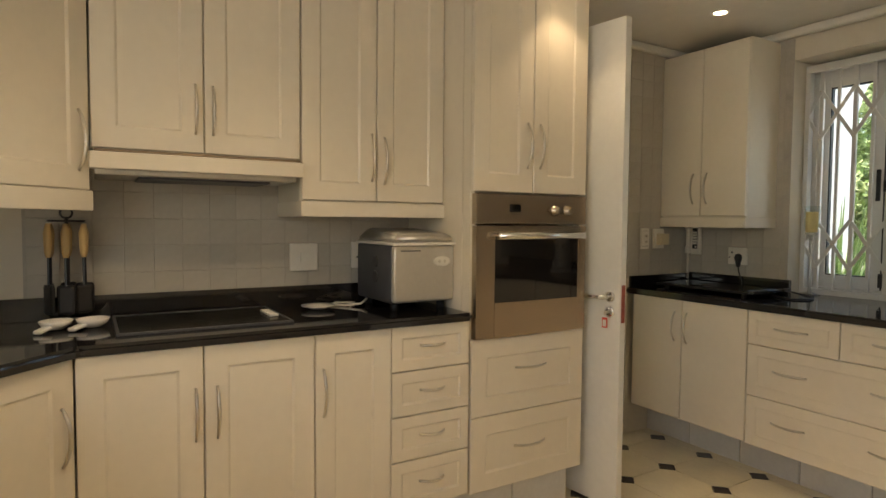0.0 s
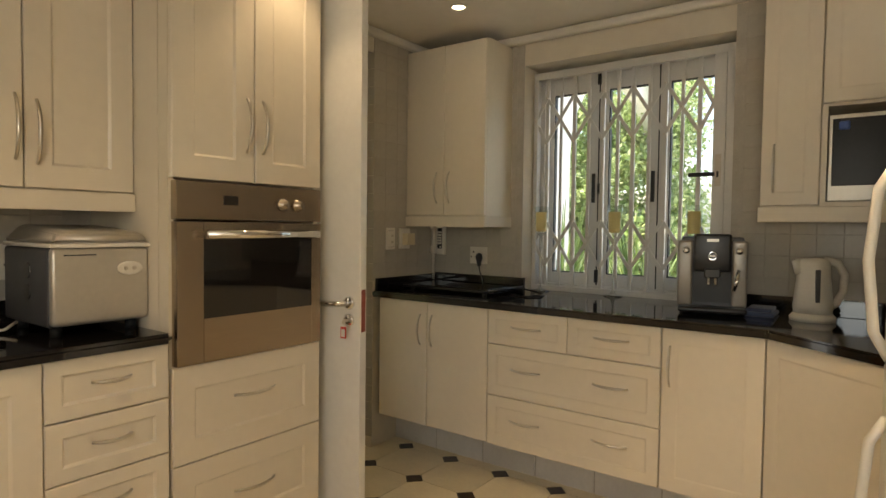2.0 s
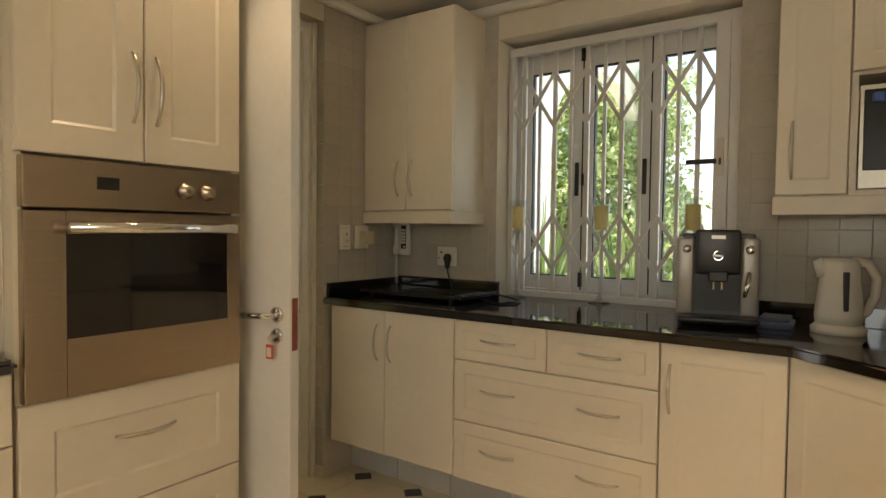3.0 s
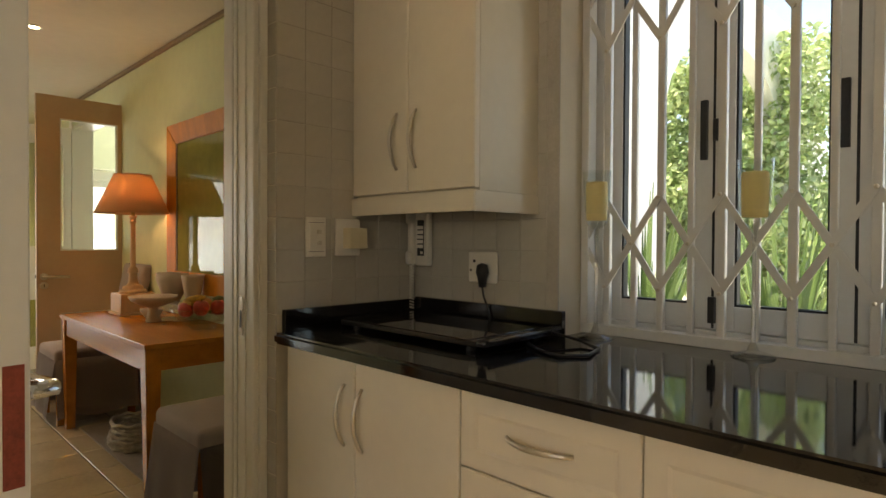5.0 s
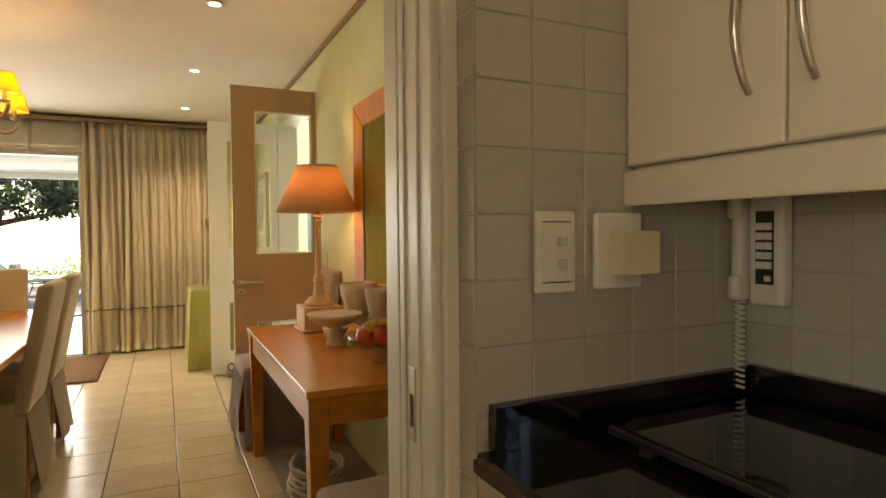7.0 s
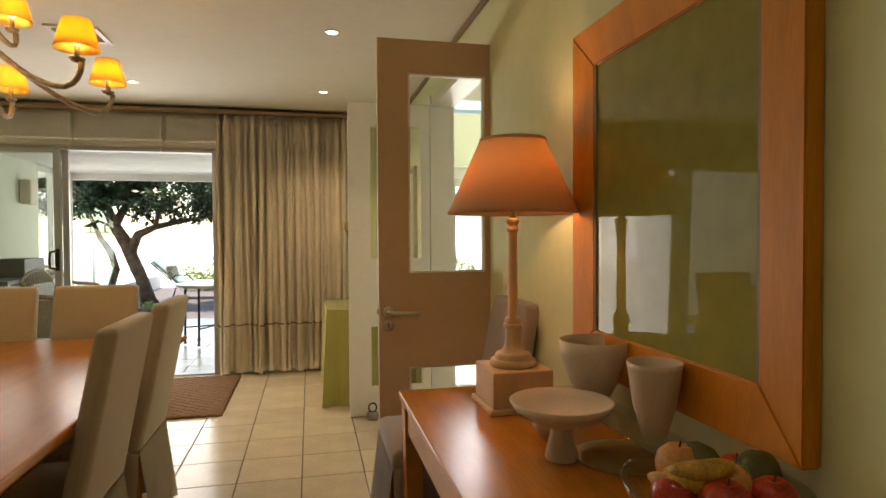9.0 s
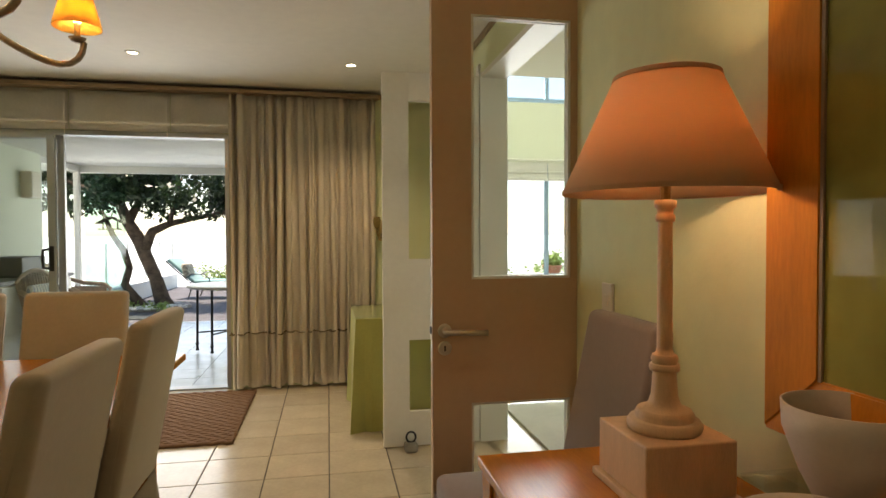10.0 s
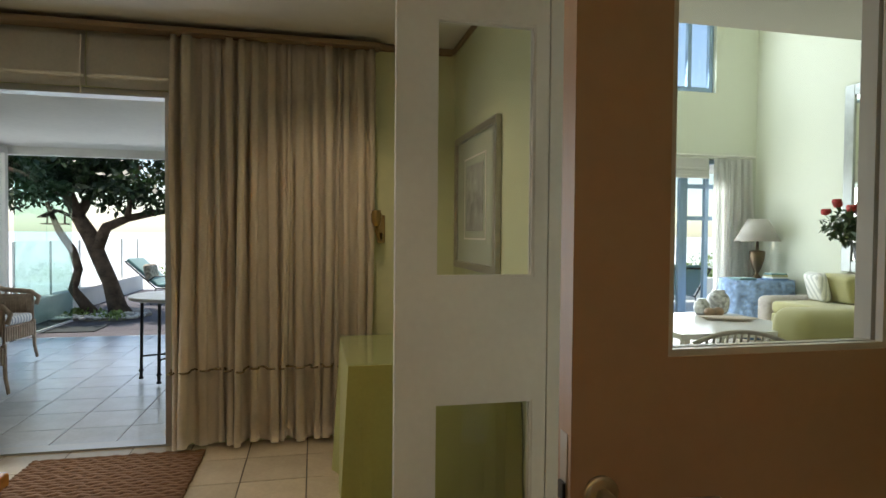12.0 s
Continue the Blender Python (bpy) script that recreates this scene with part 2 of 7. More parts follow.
def part(name, bm, material, parent=None, label="", smooth=False, at=None):
    """Links a bmesh as one mesh object under a thing or a part. Its coordinates are those of the place."""
    base = ORIGIN.get(parent, Vector()) if parent else Vector(at or (0, 0, 0))
    bm.transform(Matrix.Translation(-base))
    me = bpy.data.meshes.new(name)
    bm.normal_update()
    bm.to_mesh(me)
    bm.free()
    me.materials.append(material)
    if smooth:
        me.shade_smooth()
    ob = new(name, me)
    if parent:
        ob.parent = parent
    else:
        ob.location = base
    ORIGIN[ob] = base
    if label:
        ob["label"] = label
    return ob


def solo(name, bm, material, label="", category="", group="", kind="", smooth=False, at=None):
    if at is None:
        zs = [v.co for v in bm.verts]
        at = (sum(v.x for v in zs) / len(zs), sum(v.y for v in zs) / len(zs), min(v.z for v in zs))
    return tagged(part(name, bm, material, None, "", smooth, at), label, category, group, kind)


def bx(x0, y0, z0, x1, y1, z1, bev=0.0, seg=2, bm=None):
    """A box between two corners, its edges rounded by bev."""
    own = bmesh.new()
    bmesh.ops.create_cube(own, size=1)
    own.transform(Matrix.Translation(((x0 + x1) / 2, (y0 + y1) / 2, (z0 + z1) / 2)) @ Matrix.Diagonal((abs(x1 - x0), abs(y1 - y0), abs(z1 - z0), 1)))
    if bev:
        bmesh.ops.bevel(own, geom=own.edges[:], offset=bev, segments=seg, affect="EDGES", profile=0.5)
    return join(bm, own) if bm else own


def join(bm, *others):
    """Adds meshes to bm."""
    for o in others:
        me = bpy.data.meshes.new("tmp")
        o.to_mesh(me)
        o.free()
        bm.from_mesh(me)
        bpy.data.meshes.remove(me)
    return bm


def turned(bm, m):
    bm.transform(m)
    return bm


def tube(points, radius, sides=8, closed=False):
    """A round bar along points; radius may be a list."""
    bm, rings, n = bmesh.new(), [], len(points)
    pts = [Vector(p) for p in points]
    up = None
    for i, p in enumerate(pts):
        a = pts[i - 1] if (i or closed) else p
        b = pts[(i + 1) % n] if (i < n - 1 or closed) else p
        d = (b - a).normalized()
        if up is None:
            up = d.orthogonal().normalized()
        up = (up - d * up.dot(d)).normalized()
        side = d.cross(up)
        r = radius[i] if isinstance(radius, (list, tuple)) else radius
        rings.append([bm.verts.new(p + (up * math.cos(2 * math.pi * k / sides) + side * math.sin(2 * math.pi * k / sides)) * r) for k in range(sides)])
    for i in range(n if closed else n - 1):
        a, b = rings[i], rings[(i + 1) % n]
        for k in range(sides):
            bm.faces.new((a[k], a[(k + 1) % sides], b[(k + 1) % sides], b[k]))
    if not closed:
        bm.faces.new(rings[0][::-1])
        bm.faces.new(rings[-1])
    bmesh.ops.recalc_face_normals(bm, faces=bm.faces[:])
    return bm


def lathe(profile, centre, sides=28, caps=True):
    """Turns a profile of (radius, height) round a vertical axis."""
    bm, rings = bmesh.new(), []
    for r, z in profile:
        rings.append([bm.verts.new((centre[0] + r * math.cos(2 * math.pi * k / sides), centre[1] + r * math.sin(2 * math.pi * k / sides), centre[2] + z)) for k in range(sides)])
    for a, b in zip(rings, rings[1:]):
        for k in range(sides):
            bm.faces.new((a[k], a[(k + 1) % sides], b[(k + 1) % sides], b[k]))
    for ring, flip in ((rings[0], True), (rings[-1], False)):
        if caps and profile[0 if flip else -1][0] > 1e-4:
            bm.faces.new(ring[::-1] if flip else ring)
    bmesh.ops.remove_doubles(bm, verts=bm.verts[:], dist=1e-5)
    bmesh.ops.recalc_face_normals(bm, faces=bm.faces[:])
    return bm


def prism(poly, z0, z1, bev=0.0):
    """A polygon in plan, from z0 up to z1."""
    bm = bmesh.new()
    low = [bm.verts.new((x, y, z0)) for x, y in poly]
    high = [bm.verts.new((x, y, z1)) for x, y in poly]
    n = len(poly)
    bm.faces.new(low[::-1])
    bm.faces.new(high)
    for i in range(n):
        bm.faces.new((low[i], low[(i + 1) % n], high[(i + 1) % n], high[i]))
    bmesh.ops.recalc_face_normals(bm, faces=bm.faces[:])
    if bev:
        bmesh.ops.bevel(bm, geom=bm.edges[:], offset=bev, segments=2, affect="EDGES")
    return bm


def bar(a, b, w, d=None, normal=(1, 0, 0)):
    """A flat bar from a to b, w wide, d thick along normal."""
    a, b, nrm = Vector(a), Vector(b), Vector(normal)
    along = (b - a).normalized()
    side = along.cross(nrm).normalized() * (w / 2)
    off = nrm * ((d or w) / 2)
    bm = bmesh.new()
    vs = [bm.verts.new(p + s * side + o * off) for p in (a, b) for s, o in ((-1, -1), (1, -1), (1, 1), (-1, 1))]
    for f in ((0, 1, 2, 3), (7, 6, 5, 4), (0, 4, 5, 1), (1, 5, 6, 2), (2, 6, 7, 3), (3, 7, 4, 0)):
        bm.faces.new([vs[i] for i in f])
    bmesh.ops.recalc_face_normals(bm, faces=bm.faces[:])
    return bm


def panel_door(w, h, t=0.02, stile=0.07, sink=0.006):
    """A framed door front in the plane y = 0 facing -y, its lower left corner at the origin."""
    bm = bmesh.new()
    e, s = 0.003, 0.008
    rects = [(0, 0, w, h, t), (0, 0, w, h, e), (e, e, w - e, h - e, 0)]
    if stile:
        rects += [(stile, stile, w - stile, h - stile, 0), (stile + s, stile + s, w - stile - s, h - stile - s, sink)]
    rings = [[bm.verts.new(p) for p in ((x0, y, z0), (x1, y, z0), (x1, y, z1), (x0, y, z1))] for x0, z0, x1, z1, y in rects]
    for a, b in zip(rings, rings[1:]):
        for k in range(4):
            bm.faces.new((a[k], a[(k + 1) % 4], b[(k + 1) % 4], b[k]))
    bm.faces.new(rings[0][::-1])
    bm.faces.new(rings[-1])
    bmesh.ops.recalc_face_normals(bm, faces=bm.faces[:])
    return bm


def bow_handle(length, upright, out=0.03):
    """A bowed pull whose ends touch the plane y = 0."""
    pts, rad = [], []
    for i in range(13):
        u = i / 12
        s = (u - 0.5) * length
        y = -out * math.sin(math.pi * u) ** 0.75 - 0.002
        pts.append((0, y, s) if upright else (s, y, 0))
        rad.append(0.0045 + 0.002 * math.sin(math.pi * u))
    return tube(pts, rad, 8)


def cabinet(name, m, w, z0, z1, depth, fronts, label, group="", stile=0.07, sink=0.006, body=CABINET_IN, skip_body=None):
    """A unit w wide between z0 and z1 whose fronts face local -y at y = 0. fronts: (x0, z0, x1, z1, handle), handle None or ('v' or 'h', x, z, length)."""
    ob = thing(name, (0, 0, 0), label, "cabinet", group)
    part("body", skip_body() if skip_body else bx(0.001, 0.021, z0, w - 0.001, depth, z1), body, ob)
    for x0, a, x1, b, handle in fronts:
        tall = (b - a) > 0.24 or handle is None or handle[0] == "v"
        d = part("door" if handle and handle[0] == "v" else "drawer_front", turned(panel_door(x1 - x0 - 0.004, b - a - 0.004, 0.02, stile if (b - a) > 0.24 else min(stile, 0.042), sink), pose(x0 + 0.002, 0, a + 0.002)), CABINET, ob)
        if handle:
            for hx in (handle[1] if isinstance(handle[1], tuple) else (handle[1],)):
                part("handle", turned(bow_handle(handle[3], handle[0] == "v"), pose(hx, 0, handle[2])), NICKEL, d, "satin nickel bow handle", True)
    ob.matrix_basis = m
    return ob


def east(y0):
    """The pose of a unit on the east wall whose left end (seen from the room) is at y0: its fronts face west."""
    return pose(EF, y0, 0, 0, 0, -90)


EF = 2.655      # front plane of the east units
NF = 1.975      # front plane of the north units
NW = 2.53       # kitchen side of the wall between kitchen and dining room
SW = 2.79       # dining side of that wall
EW = 3.235      # inner face of the east wall
CT, CB = 0.925, 0.89    # worktop under the window, top and underside
HT, HB = 0.953, 0.92    # worktop by the hob, top and underside
KC = 2.42       # kitchen ceiling
DC = 2.515      # dining ceiling
ND = 9.0        # dining north wall


def wall(name, boxes, material, label):
    bm = bmesh.new()
    for b in boxes:
        bx(*b, bm=bm)
    return solo(name, bm, material, label, "wall", kind="structure")


# ---- structure ----
wall("wall_kitchen_north", [(-1.5, NW, 0, 1.70, SW, 2.7), (1.70, NW, 2.29, 2.64, SW, 2.7), (2.64, NW, 0, EW, SW, 2.7)], WALL_K, "painted wall between kitchen and dining room, with a doorway")
wall("wall_kitchen_east", [(EW, 1.875, 0, EW + 0.30, NW, 2.7), (EW, 0.745, 2.25, EW + 0.30, 1.875, 2.7), (EW, 0.745, 0, EW + 0.30, 1.875, 0.90), (EW, -1.7, 0, EW + 0.30, 0.745, 2.7)], WALL_K, "painted kitchen wall round the window")
# the opening in this wall is unseen, cut for the added fill lamp
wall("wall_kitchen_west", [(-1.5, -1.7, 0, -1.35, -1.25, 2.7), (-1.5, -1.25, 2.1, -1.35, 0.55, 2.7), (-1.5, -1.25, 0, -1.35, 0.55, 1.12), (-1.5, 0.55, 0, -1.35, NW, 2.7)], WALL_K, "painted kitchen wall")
wall("wall_kitchen_south", [(-1.5, -1.85, 0, EW, -1.7, 2.7)], WALL_K, "painted kitchen wall")
solo("ceiling_kitchen", bx(-1.5, -1.85, KC, EW, NW, KC + 0.1), CEIL, "painted kitchen ceiling", "ceiling", kind="structure")
wall("wall_dining_east", [(3.21, SW, 0, 3.36, 5.985, 2.7), (3.21, 5.985, 2.29, 3.36, 7.385, 2.7), (3.21, 7.385, 0, 3.36, ND + 0.15, 2.7)], WALL_D, "pale green wall with a double doorway")
wall("wall_dining_north", [(1.46, ND, 0, 3.21, ND + 0.15, 2.7), (-1.75, ND, 2.14, 1.46, ND + 0.15, 2.7)], WALL_D, "pale green wall over the sliding doors")
wall("wall_dining_west", [(-1.9, SW, 0, -1.75, ND + 0.15, 2.7)], WALL_D, "pale green wall")
wall("wall_dining_south", [(-1.9, NW, 0, -1.5, SW, 2.7)], WALL_D, "pale green wall")
solo("wall_dining_skin", join(bx(-1.75, SW, 0, 1.69, SW + 0.006, DC), bx(2.65, SW, 0, 3.21, SW + 0.006, DC), bx(1.69, SW, 2.3, 2.65, SW + 0.006, DC)), WALL_D, "pale green plaster on the dining side", "wall", kind="structure")
solo("ceiling_dining", bx(-1.9, SW, DC, 3.36, ND + 0.15, DC + 0.1), CEIL, "painted dining room ceiling", "ceiling", kind="structure")
# brown strips draw the shadow line where walls meet the dining ceiling
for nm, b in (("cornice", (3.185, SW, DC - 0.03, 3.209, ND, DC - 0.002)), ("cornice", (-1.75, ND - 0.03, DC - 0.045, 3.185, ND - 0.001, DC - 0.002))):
    solo(nm, bx(*b, 0.004), BROWN, "narrow brown strip painting a shadow line under the ceiling", "trim", kind="structure")
# living room beyond the double doors
wall("wall_living_east", [(8.5, 5.1, 0, 8.65, 12.65, 5.6)], WALL_L, "tall pale green living room wall")
wall("wall_living_north", [(3.36, 12.5, 0, 4.6, 12.65, 5.6), (8.05, 12.5, 0, 8.5, 12.65, 5.6), (4.6, 12.5, 2.40, 8.05, 12.65, 3.32), (4.6, 12.5, 4.7, 8.05, 12.65, 5.6), (7.82, 12.5, 3.32, 8.05, 12.65, 4.7)], WALL_L, "tall pale green wall with two rows of glazing")
wall("wall_living_south", [(3.36, 4.95, 0, 8.65, 5.1, 2.76)], WALL_L, "pale green wall")
wall("wall_living_west", [(3.21, ND + 0.15, 0, 3.36, 12.65, 5.6), (3.21, 8.2, 2.7, 3.36, ND + 0.15, 5.6)], WALL_L, "pale green wall")
wall("wall_living_gallery", [(3.36, 8.05, 2.75, 8.5, 8.2, 5.6)], WALL_L, "pale green gallery wall")
solo("ceiling_hall", bx(3.36, 5.1, DC, 8.5, 8.2, 2.75), CEIL, "low plastered ceiling before the tall room", "ceiling", kind="structure")
solo("ceiling_living", bx(3.21, 8.05, 5.6, 8.65, 12.65, 5.7), CEIL, "high plastered ceiling", "ceiling", kind="structure")
# ground, deck and patio slab
ground_bm = bmesh.new()
bmesh.ops.create_grid(ground_bm, x_segments=60, y_segments=60, size=1500)
ground_bm.transform(Matrix.Translation((0, 0, -0.25)))
solo("ground", ground_bm, GROUND_HAZE, "ground whitened like bright haze that runs to the horizon", "ground", kind="structure")
solo("floor_kitchen", bx(-1.35, -1.7, -0.2, EW, NW + 0.13, -0.004), GROUT_K, "kitchen floor bed with dark joints", "floor", kind="structure")
solo("floor_dining", bx(-1.75, NW + 0.13, -0.2, 3.21, ND, -0.004), GROUT_K, "dining floor bed with dark joints", "floor", kind="structure")
solo("floor_living", bx(3.21, 4.95, -0.2, 8.5, 12.5, -0.004), GROUT_K, "living room floor bed", "floor", kind="structure")
solo("floor_patio", bx(-3.2, ND, -0.2, 3.21, 13.27, -0.024), GROUT_K, "patio floor bed", "floor", kind="structure")
# its strip past the edge beam is unseen, added to shade the slab
solo("ceiling_patio", bx(-3.2, ND + 0.15, 2.27, 3.21, 13.65, 2.55), PLASTER, "white plastered patio ceiling", "ceiling", kind="structure")
# cornice of the kitchen ceiling
solo("cornice", join(bx(EW - 0.05, -1.7, KC - 0.05, EW - 0.001, NW - 0.001, KC - 0.001, 0.015), bx(2.0, NW - 0.05, KC - 0.05, EW - 0.05, NW - 0.001, KC - 0.001, 0.015)), CEIL, "small coved cornice", "trim", kind="structure")

# ---- kitchen, north run ----
def north(x0, y=None):
    return pose(x0, NF if y is None else y, 0)


G1 = "base units under the hob"
cabinet("base_cabinet", north(-0.25), 0.715, 0.20, HB, 0.55, [(0, 0.20, 0.35, HB, ("v", 0.325, 0.70, 0.17)), (0.35, 0.20, 0.715, HB, ("v", 0.39, 0.70, 0.17))], "cream panelled two-door base cabinet under the hob", G1)
cabinet("base_cabinet", north(0.465), 0.297, 0.20, HB, 0.55, [(0, 0.20, 0.297, HB, ("v", 0.03, 0.71, 0.17))], "narrow cream panelled base cabinet", G1)
cabinet("drawer_unit", north(0.762), 0.352, 0.20, HB, 0.55, [(0, a, 0.352, b, ("h", 0.176, (a + b) / 2 + 0.01, 0.11)) for a, b in ((0.745, HB), (0.57, 0.745), (0.395, 0.57), (0.20, 0.395))], "cream four-drawer base unit", G1, 0.045)
# tall oven housing
def tower_body():
    bm = bx(0.001, 0.021, 0.20, 0.02, 0.55, 2.40)
    bx(0.60, 0.021, 0.20, 0.619, 0.55, 2.40, bm=bm)
    bx(0.02, 0.021, 0.20, 0.60, 0.55, 0.83, bm=bm)
    bx(0.02, 0.021, 1.445, 0.60, 0.55, 2.40, bm=bm)
    bx(0.02, 0.52, 0.83, 0.60, 0.55, 1.445, bm=bm)
    return bm


cabinet("oven_tower", north(1.122), 0.62, 0.20, 2.40, 0.55, [(0.0, 1.443, 0.31, 2.39, ("v", 0.277, 1.645, 0.19)), (0.31, 1.443, 0.62, 2.39, ("v", 0.343, 1.645, 0.19)), (0, 0.51, 0.62, 0.835, ("h", 0.31, 0.70, 0.17)), (0, 0.19, 0.62, 0.51, ("h", 0.31, 0.36, 0.17))], "tall cream oven housing with doors above and deep drawers below", stile=0.075, skip_body=tower_body)
oven = thing("oven", (1.43, NF, 0.84), "stainless steel built-in oven with dark glass", "oven")
part("control_panel", bx(1.132, NF - 0.012, 1.312, 1.732, NF + 0.3, 1.437, 0.003), STEEL, oven)
part("display", bx(1.30, NF - 0.0145, 1.363, 1.355, NF - 0.011, 1.395), BLACKG, oven, "dark clock display")
for kx in (1.545, 1.615):
    part("knob", turned(lathe([(0.024, 0), (0.024, 0.006), (0.018, 0.008), (0.017, 0.024), (0.0, 0.024)], (0, 0, 0), 20), Matrix.Translation((kx, NF - 0.012, 1.372)) @ pose(0, 0, 0, 90)), STEEL, oven, "round steel knob", True)
ovdoor = part("door", join(bx(1.132, NF - 0.014, 0.838, 1.225, NF + 0.02, 1.305, 0.002), bx(1.685, NF - 0.014, 0.838, 1.732, NF + 0.02, 1.305, 0.002), bx(1.225, NF - 0.014, 0.838, 1.685, NF + 0.02, 0.985), bx(1.225, NF - 0.014, 1.262, 1.685, NF + 0.02, 1.305)), STEEL, oven)
part("glass", bx(1.222, NF - 0.011, 0.982, 1.688, NF + 0.01, 1.265), BLACKG, ovdoor, "black reflecting glass")
part("handle", join(tube([(1.215, NF - 0.05, 1.264), (1.43, NF - 0.053, 1.264), (1.686, NF - 0.05, 1.264)], 0.0155, 14), bx(1.235, NF - 0.05, 1.258, 1.255, NF - 0.012, 1.278), bx(1.645, NF - 0.05, 1.258, 1.665, NF - 0.012, 1.278)), CHROME, ovdoor, "round steel bar handle", True)
# corner units, set at 45 degrees
cabinet("corner_base_cabinet", pose(-0.25 - 0.5 * 0.7071 * 1.0, NF - 0.5 * 0.7071, 0, 0, 0, 45), 0.5, 0.20, HB, 0.30, [(0, 0.20, 0.5, HB, ("v", 0.455, 0.70, 0.17))], "cream angled corner base cabinet", G1)
cabinet("base_cabinet", pose(-0.606, 1.6, 0, 0, 0, 90) @ pose(-1.9, 0, 0), 1.88, 0.20, HB, 0.55, [(i * 0.47, 0.20, i * 0.47 + 0.47, HB, ("v", i * 0.47 + 0.43, 0.70, 0.17)) for i in range(4)], "cream base cabinets along the side wall", G1)
U1 = "wall units over the hob"
cabinet("wall_cabinet", pose(0.488, 2.2, 0), 0.63, 1.395, 2.40, 0.325, [(0, 1.397, 0.313, 2.39, ("v", 0.29, 1.575, 0.19)), (0.313, 1.397, 0.63, 2.39, ("v", 0.345, 1.565, 0.19))], "cream panelled two-door wall cabinet", U1)
cabinet("extractor_cabinet", pose(-0.2, 2.2, 0), 0.685, 1.545, 2.40, 0.325, [(0, 1.548, 0.343, 2.39, ("v", 0.315, 1.70, 0.17)), (0.343, 1.548, 0.685, 2.39, ("v", 0.372, 1.70, 0.17))], "cream two-door cabinet over the extractor", U1)
cabinet("corner_wall_cabinet", pose(-0.2 - 0.55 * 0.7071, 2.2 - 0.55 * 0.7071, 0, 0, 0, 45), 0.55, 1.41, 2.40, 0.30, [(0, 1.41, 0.55, 2.39, ("v", 0.505, 1.565, 0.19))], "cream angled corner wall cabinet", U1)
for pts in ([(0.485, 2.19), (1.118, 2.19), (1.118, 2.21), (0.508, 2.21), (0.508, NW), (0.485, NW)],):
    solo("light_pelmet", prism(pts, 1.335, 1.394, 0.003), CABINET, "cream light pelmet under the wall cabinet", "trim", kind="structure")
solo("light_pelmet", turned(bx(0, -0.01, 1.345, 0.55, 0.012, 1.409, 0.003), pose(-0.2 - 0.55 * 0.7071, 2.2 - 0.55 * 0.7071, 0, 0, 0, 45)), CABINET, "cream light pelmet under the corner cabinet", "trim", kind="structure")
hood = thing("extractor_hood", (0.14, 2.3, 1.46), "slim pull-out extractor hood with a cream fascia", "extractor hood")
part("fascia", bx(-0.205, 2.165, 1.48, 0.487, 2.198, 1.535, 0.004), CABINET, hood)
part("body", bx(-0.19, 2.2, 1.463, 0.47, 2.50, 1.50, 0.004), SILVER, hood)
part("filter", bx(-0.06, 2.24, 1.455, 0.38, 2.46, 1.464), DARKP, hood, "dark grease filter")
# the shade in the gap above the fascia is a solid brown strip
part("gap", bx(-0.19, 2.176, 1.537, 0.475, 2.199, 1.544), BROWN, hood, "brown strip painted for the gap's shade")
# the wall strip between wall units and the tower
solo("filler_panel", bx(1.119, 2.05, HT, 1.1215, NW, 2.40), CABINET, "cream side panel of the oven housing", "trim", kind="structure")

# ---- worktops ----
wt = solo("worktop", prism([(-1.35, NW - 0.002), (-1.35, -0.3), (-0.59, -0.3), (-0.59, 1.60), (-0.235, NF - 0.02), (1.119, NF - 0.02), (1.119, NW - 0.002)], HB, HT, 0.012), GRANITE, "polished black granite worktop by the hob", "worktop", at=(0, 2.2, HB))
solo("upstand", join(bx(-1.34, NW - 0.022, HT, 1.118, NW - 0.003, 1.036, 0.002)), GRANITE, "black granite upstand behind the hob", "upstand", at=(0, NW, HT))
solo("worktop", prism([(EF - 0.025, NW - 0.003), (EF - 0.025, 0.50), (2.25, 0.04), (2.25, -0.55), (EW - 0.002, -0.55), (EW - 0.002, 0.75), (EW + 0.19, 0.75), (EW + 0.19, 1.87), (EW - 0.002, 1.87), (EW - 0.002, NW - 0.003)], CB, CT, 0.008), GRANITE, "polished black granite worktop under the window", "worktop", at=(2.9, 1.3, CB))
for ub in ((EF + 0.005, NW - 0.024, CT, EW - 0.002, NW - 0.003, 0.995), (EW - 0.024, 1.85, CT, EW - 0.002, NW - 0.026, 1.003), (EW - 0.024, -0.55, CT, EW - 0.002, 0.74, 1.0)):
    solo("upstand", bx(*ub, 0.002), GRANITE, "black granite upstand behind the worktop", "upstand", "granite upstands")

# ---- kitchen, east run ----
G2 = "base units under the window"
cabinet("base_cabinet", east(2.487), 0.738, 0.205, CB, 0.56, [(0, 0.205, 0.35, CB, ("v", 0.305, 0.735, 0.17)), (0.35, 0.205, 0.738, CB, ("v", 0.385, 0.735, 0.17))], "cream two-door base cabinet beside the doorway", G2, 0, 0)
cabinet("drawer_unit", east(1.748), 0.855, 0.20, CB, 0.56, [(0, 0.715, 0.43, CB, ("h", 0.215, 0.81, 0.16)), (0.43, 0.715, 0.855, CB, ("h", 0.64, 0.81, 0.16)), (0, 0.455, 0.855, 0.715, ("h", (0.215, 0.64), 0.60, 0.16)), (0, 0.20, 0.855, 0.455, ("h", (0.215, 0.64), 0.345, 0.16))], "cream drawer unit under the window", G2, 0.05, 0.003)
cabinet("base_cabinet", east(0.891), 0.386, 0.20, CB, 0.56, [(0, 0.20, 0.386, CB, ("v", 0.035, 0.73, 0.17))], "cream single-door base cabinet", G2, 0.06, 0.002)
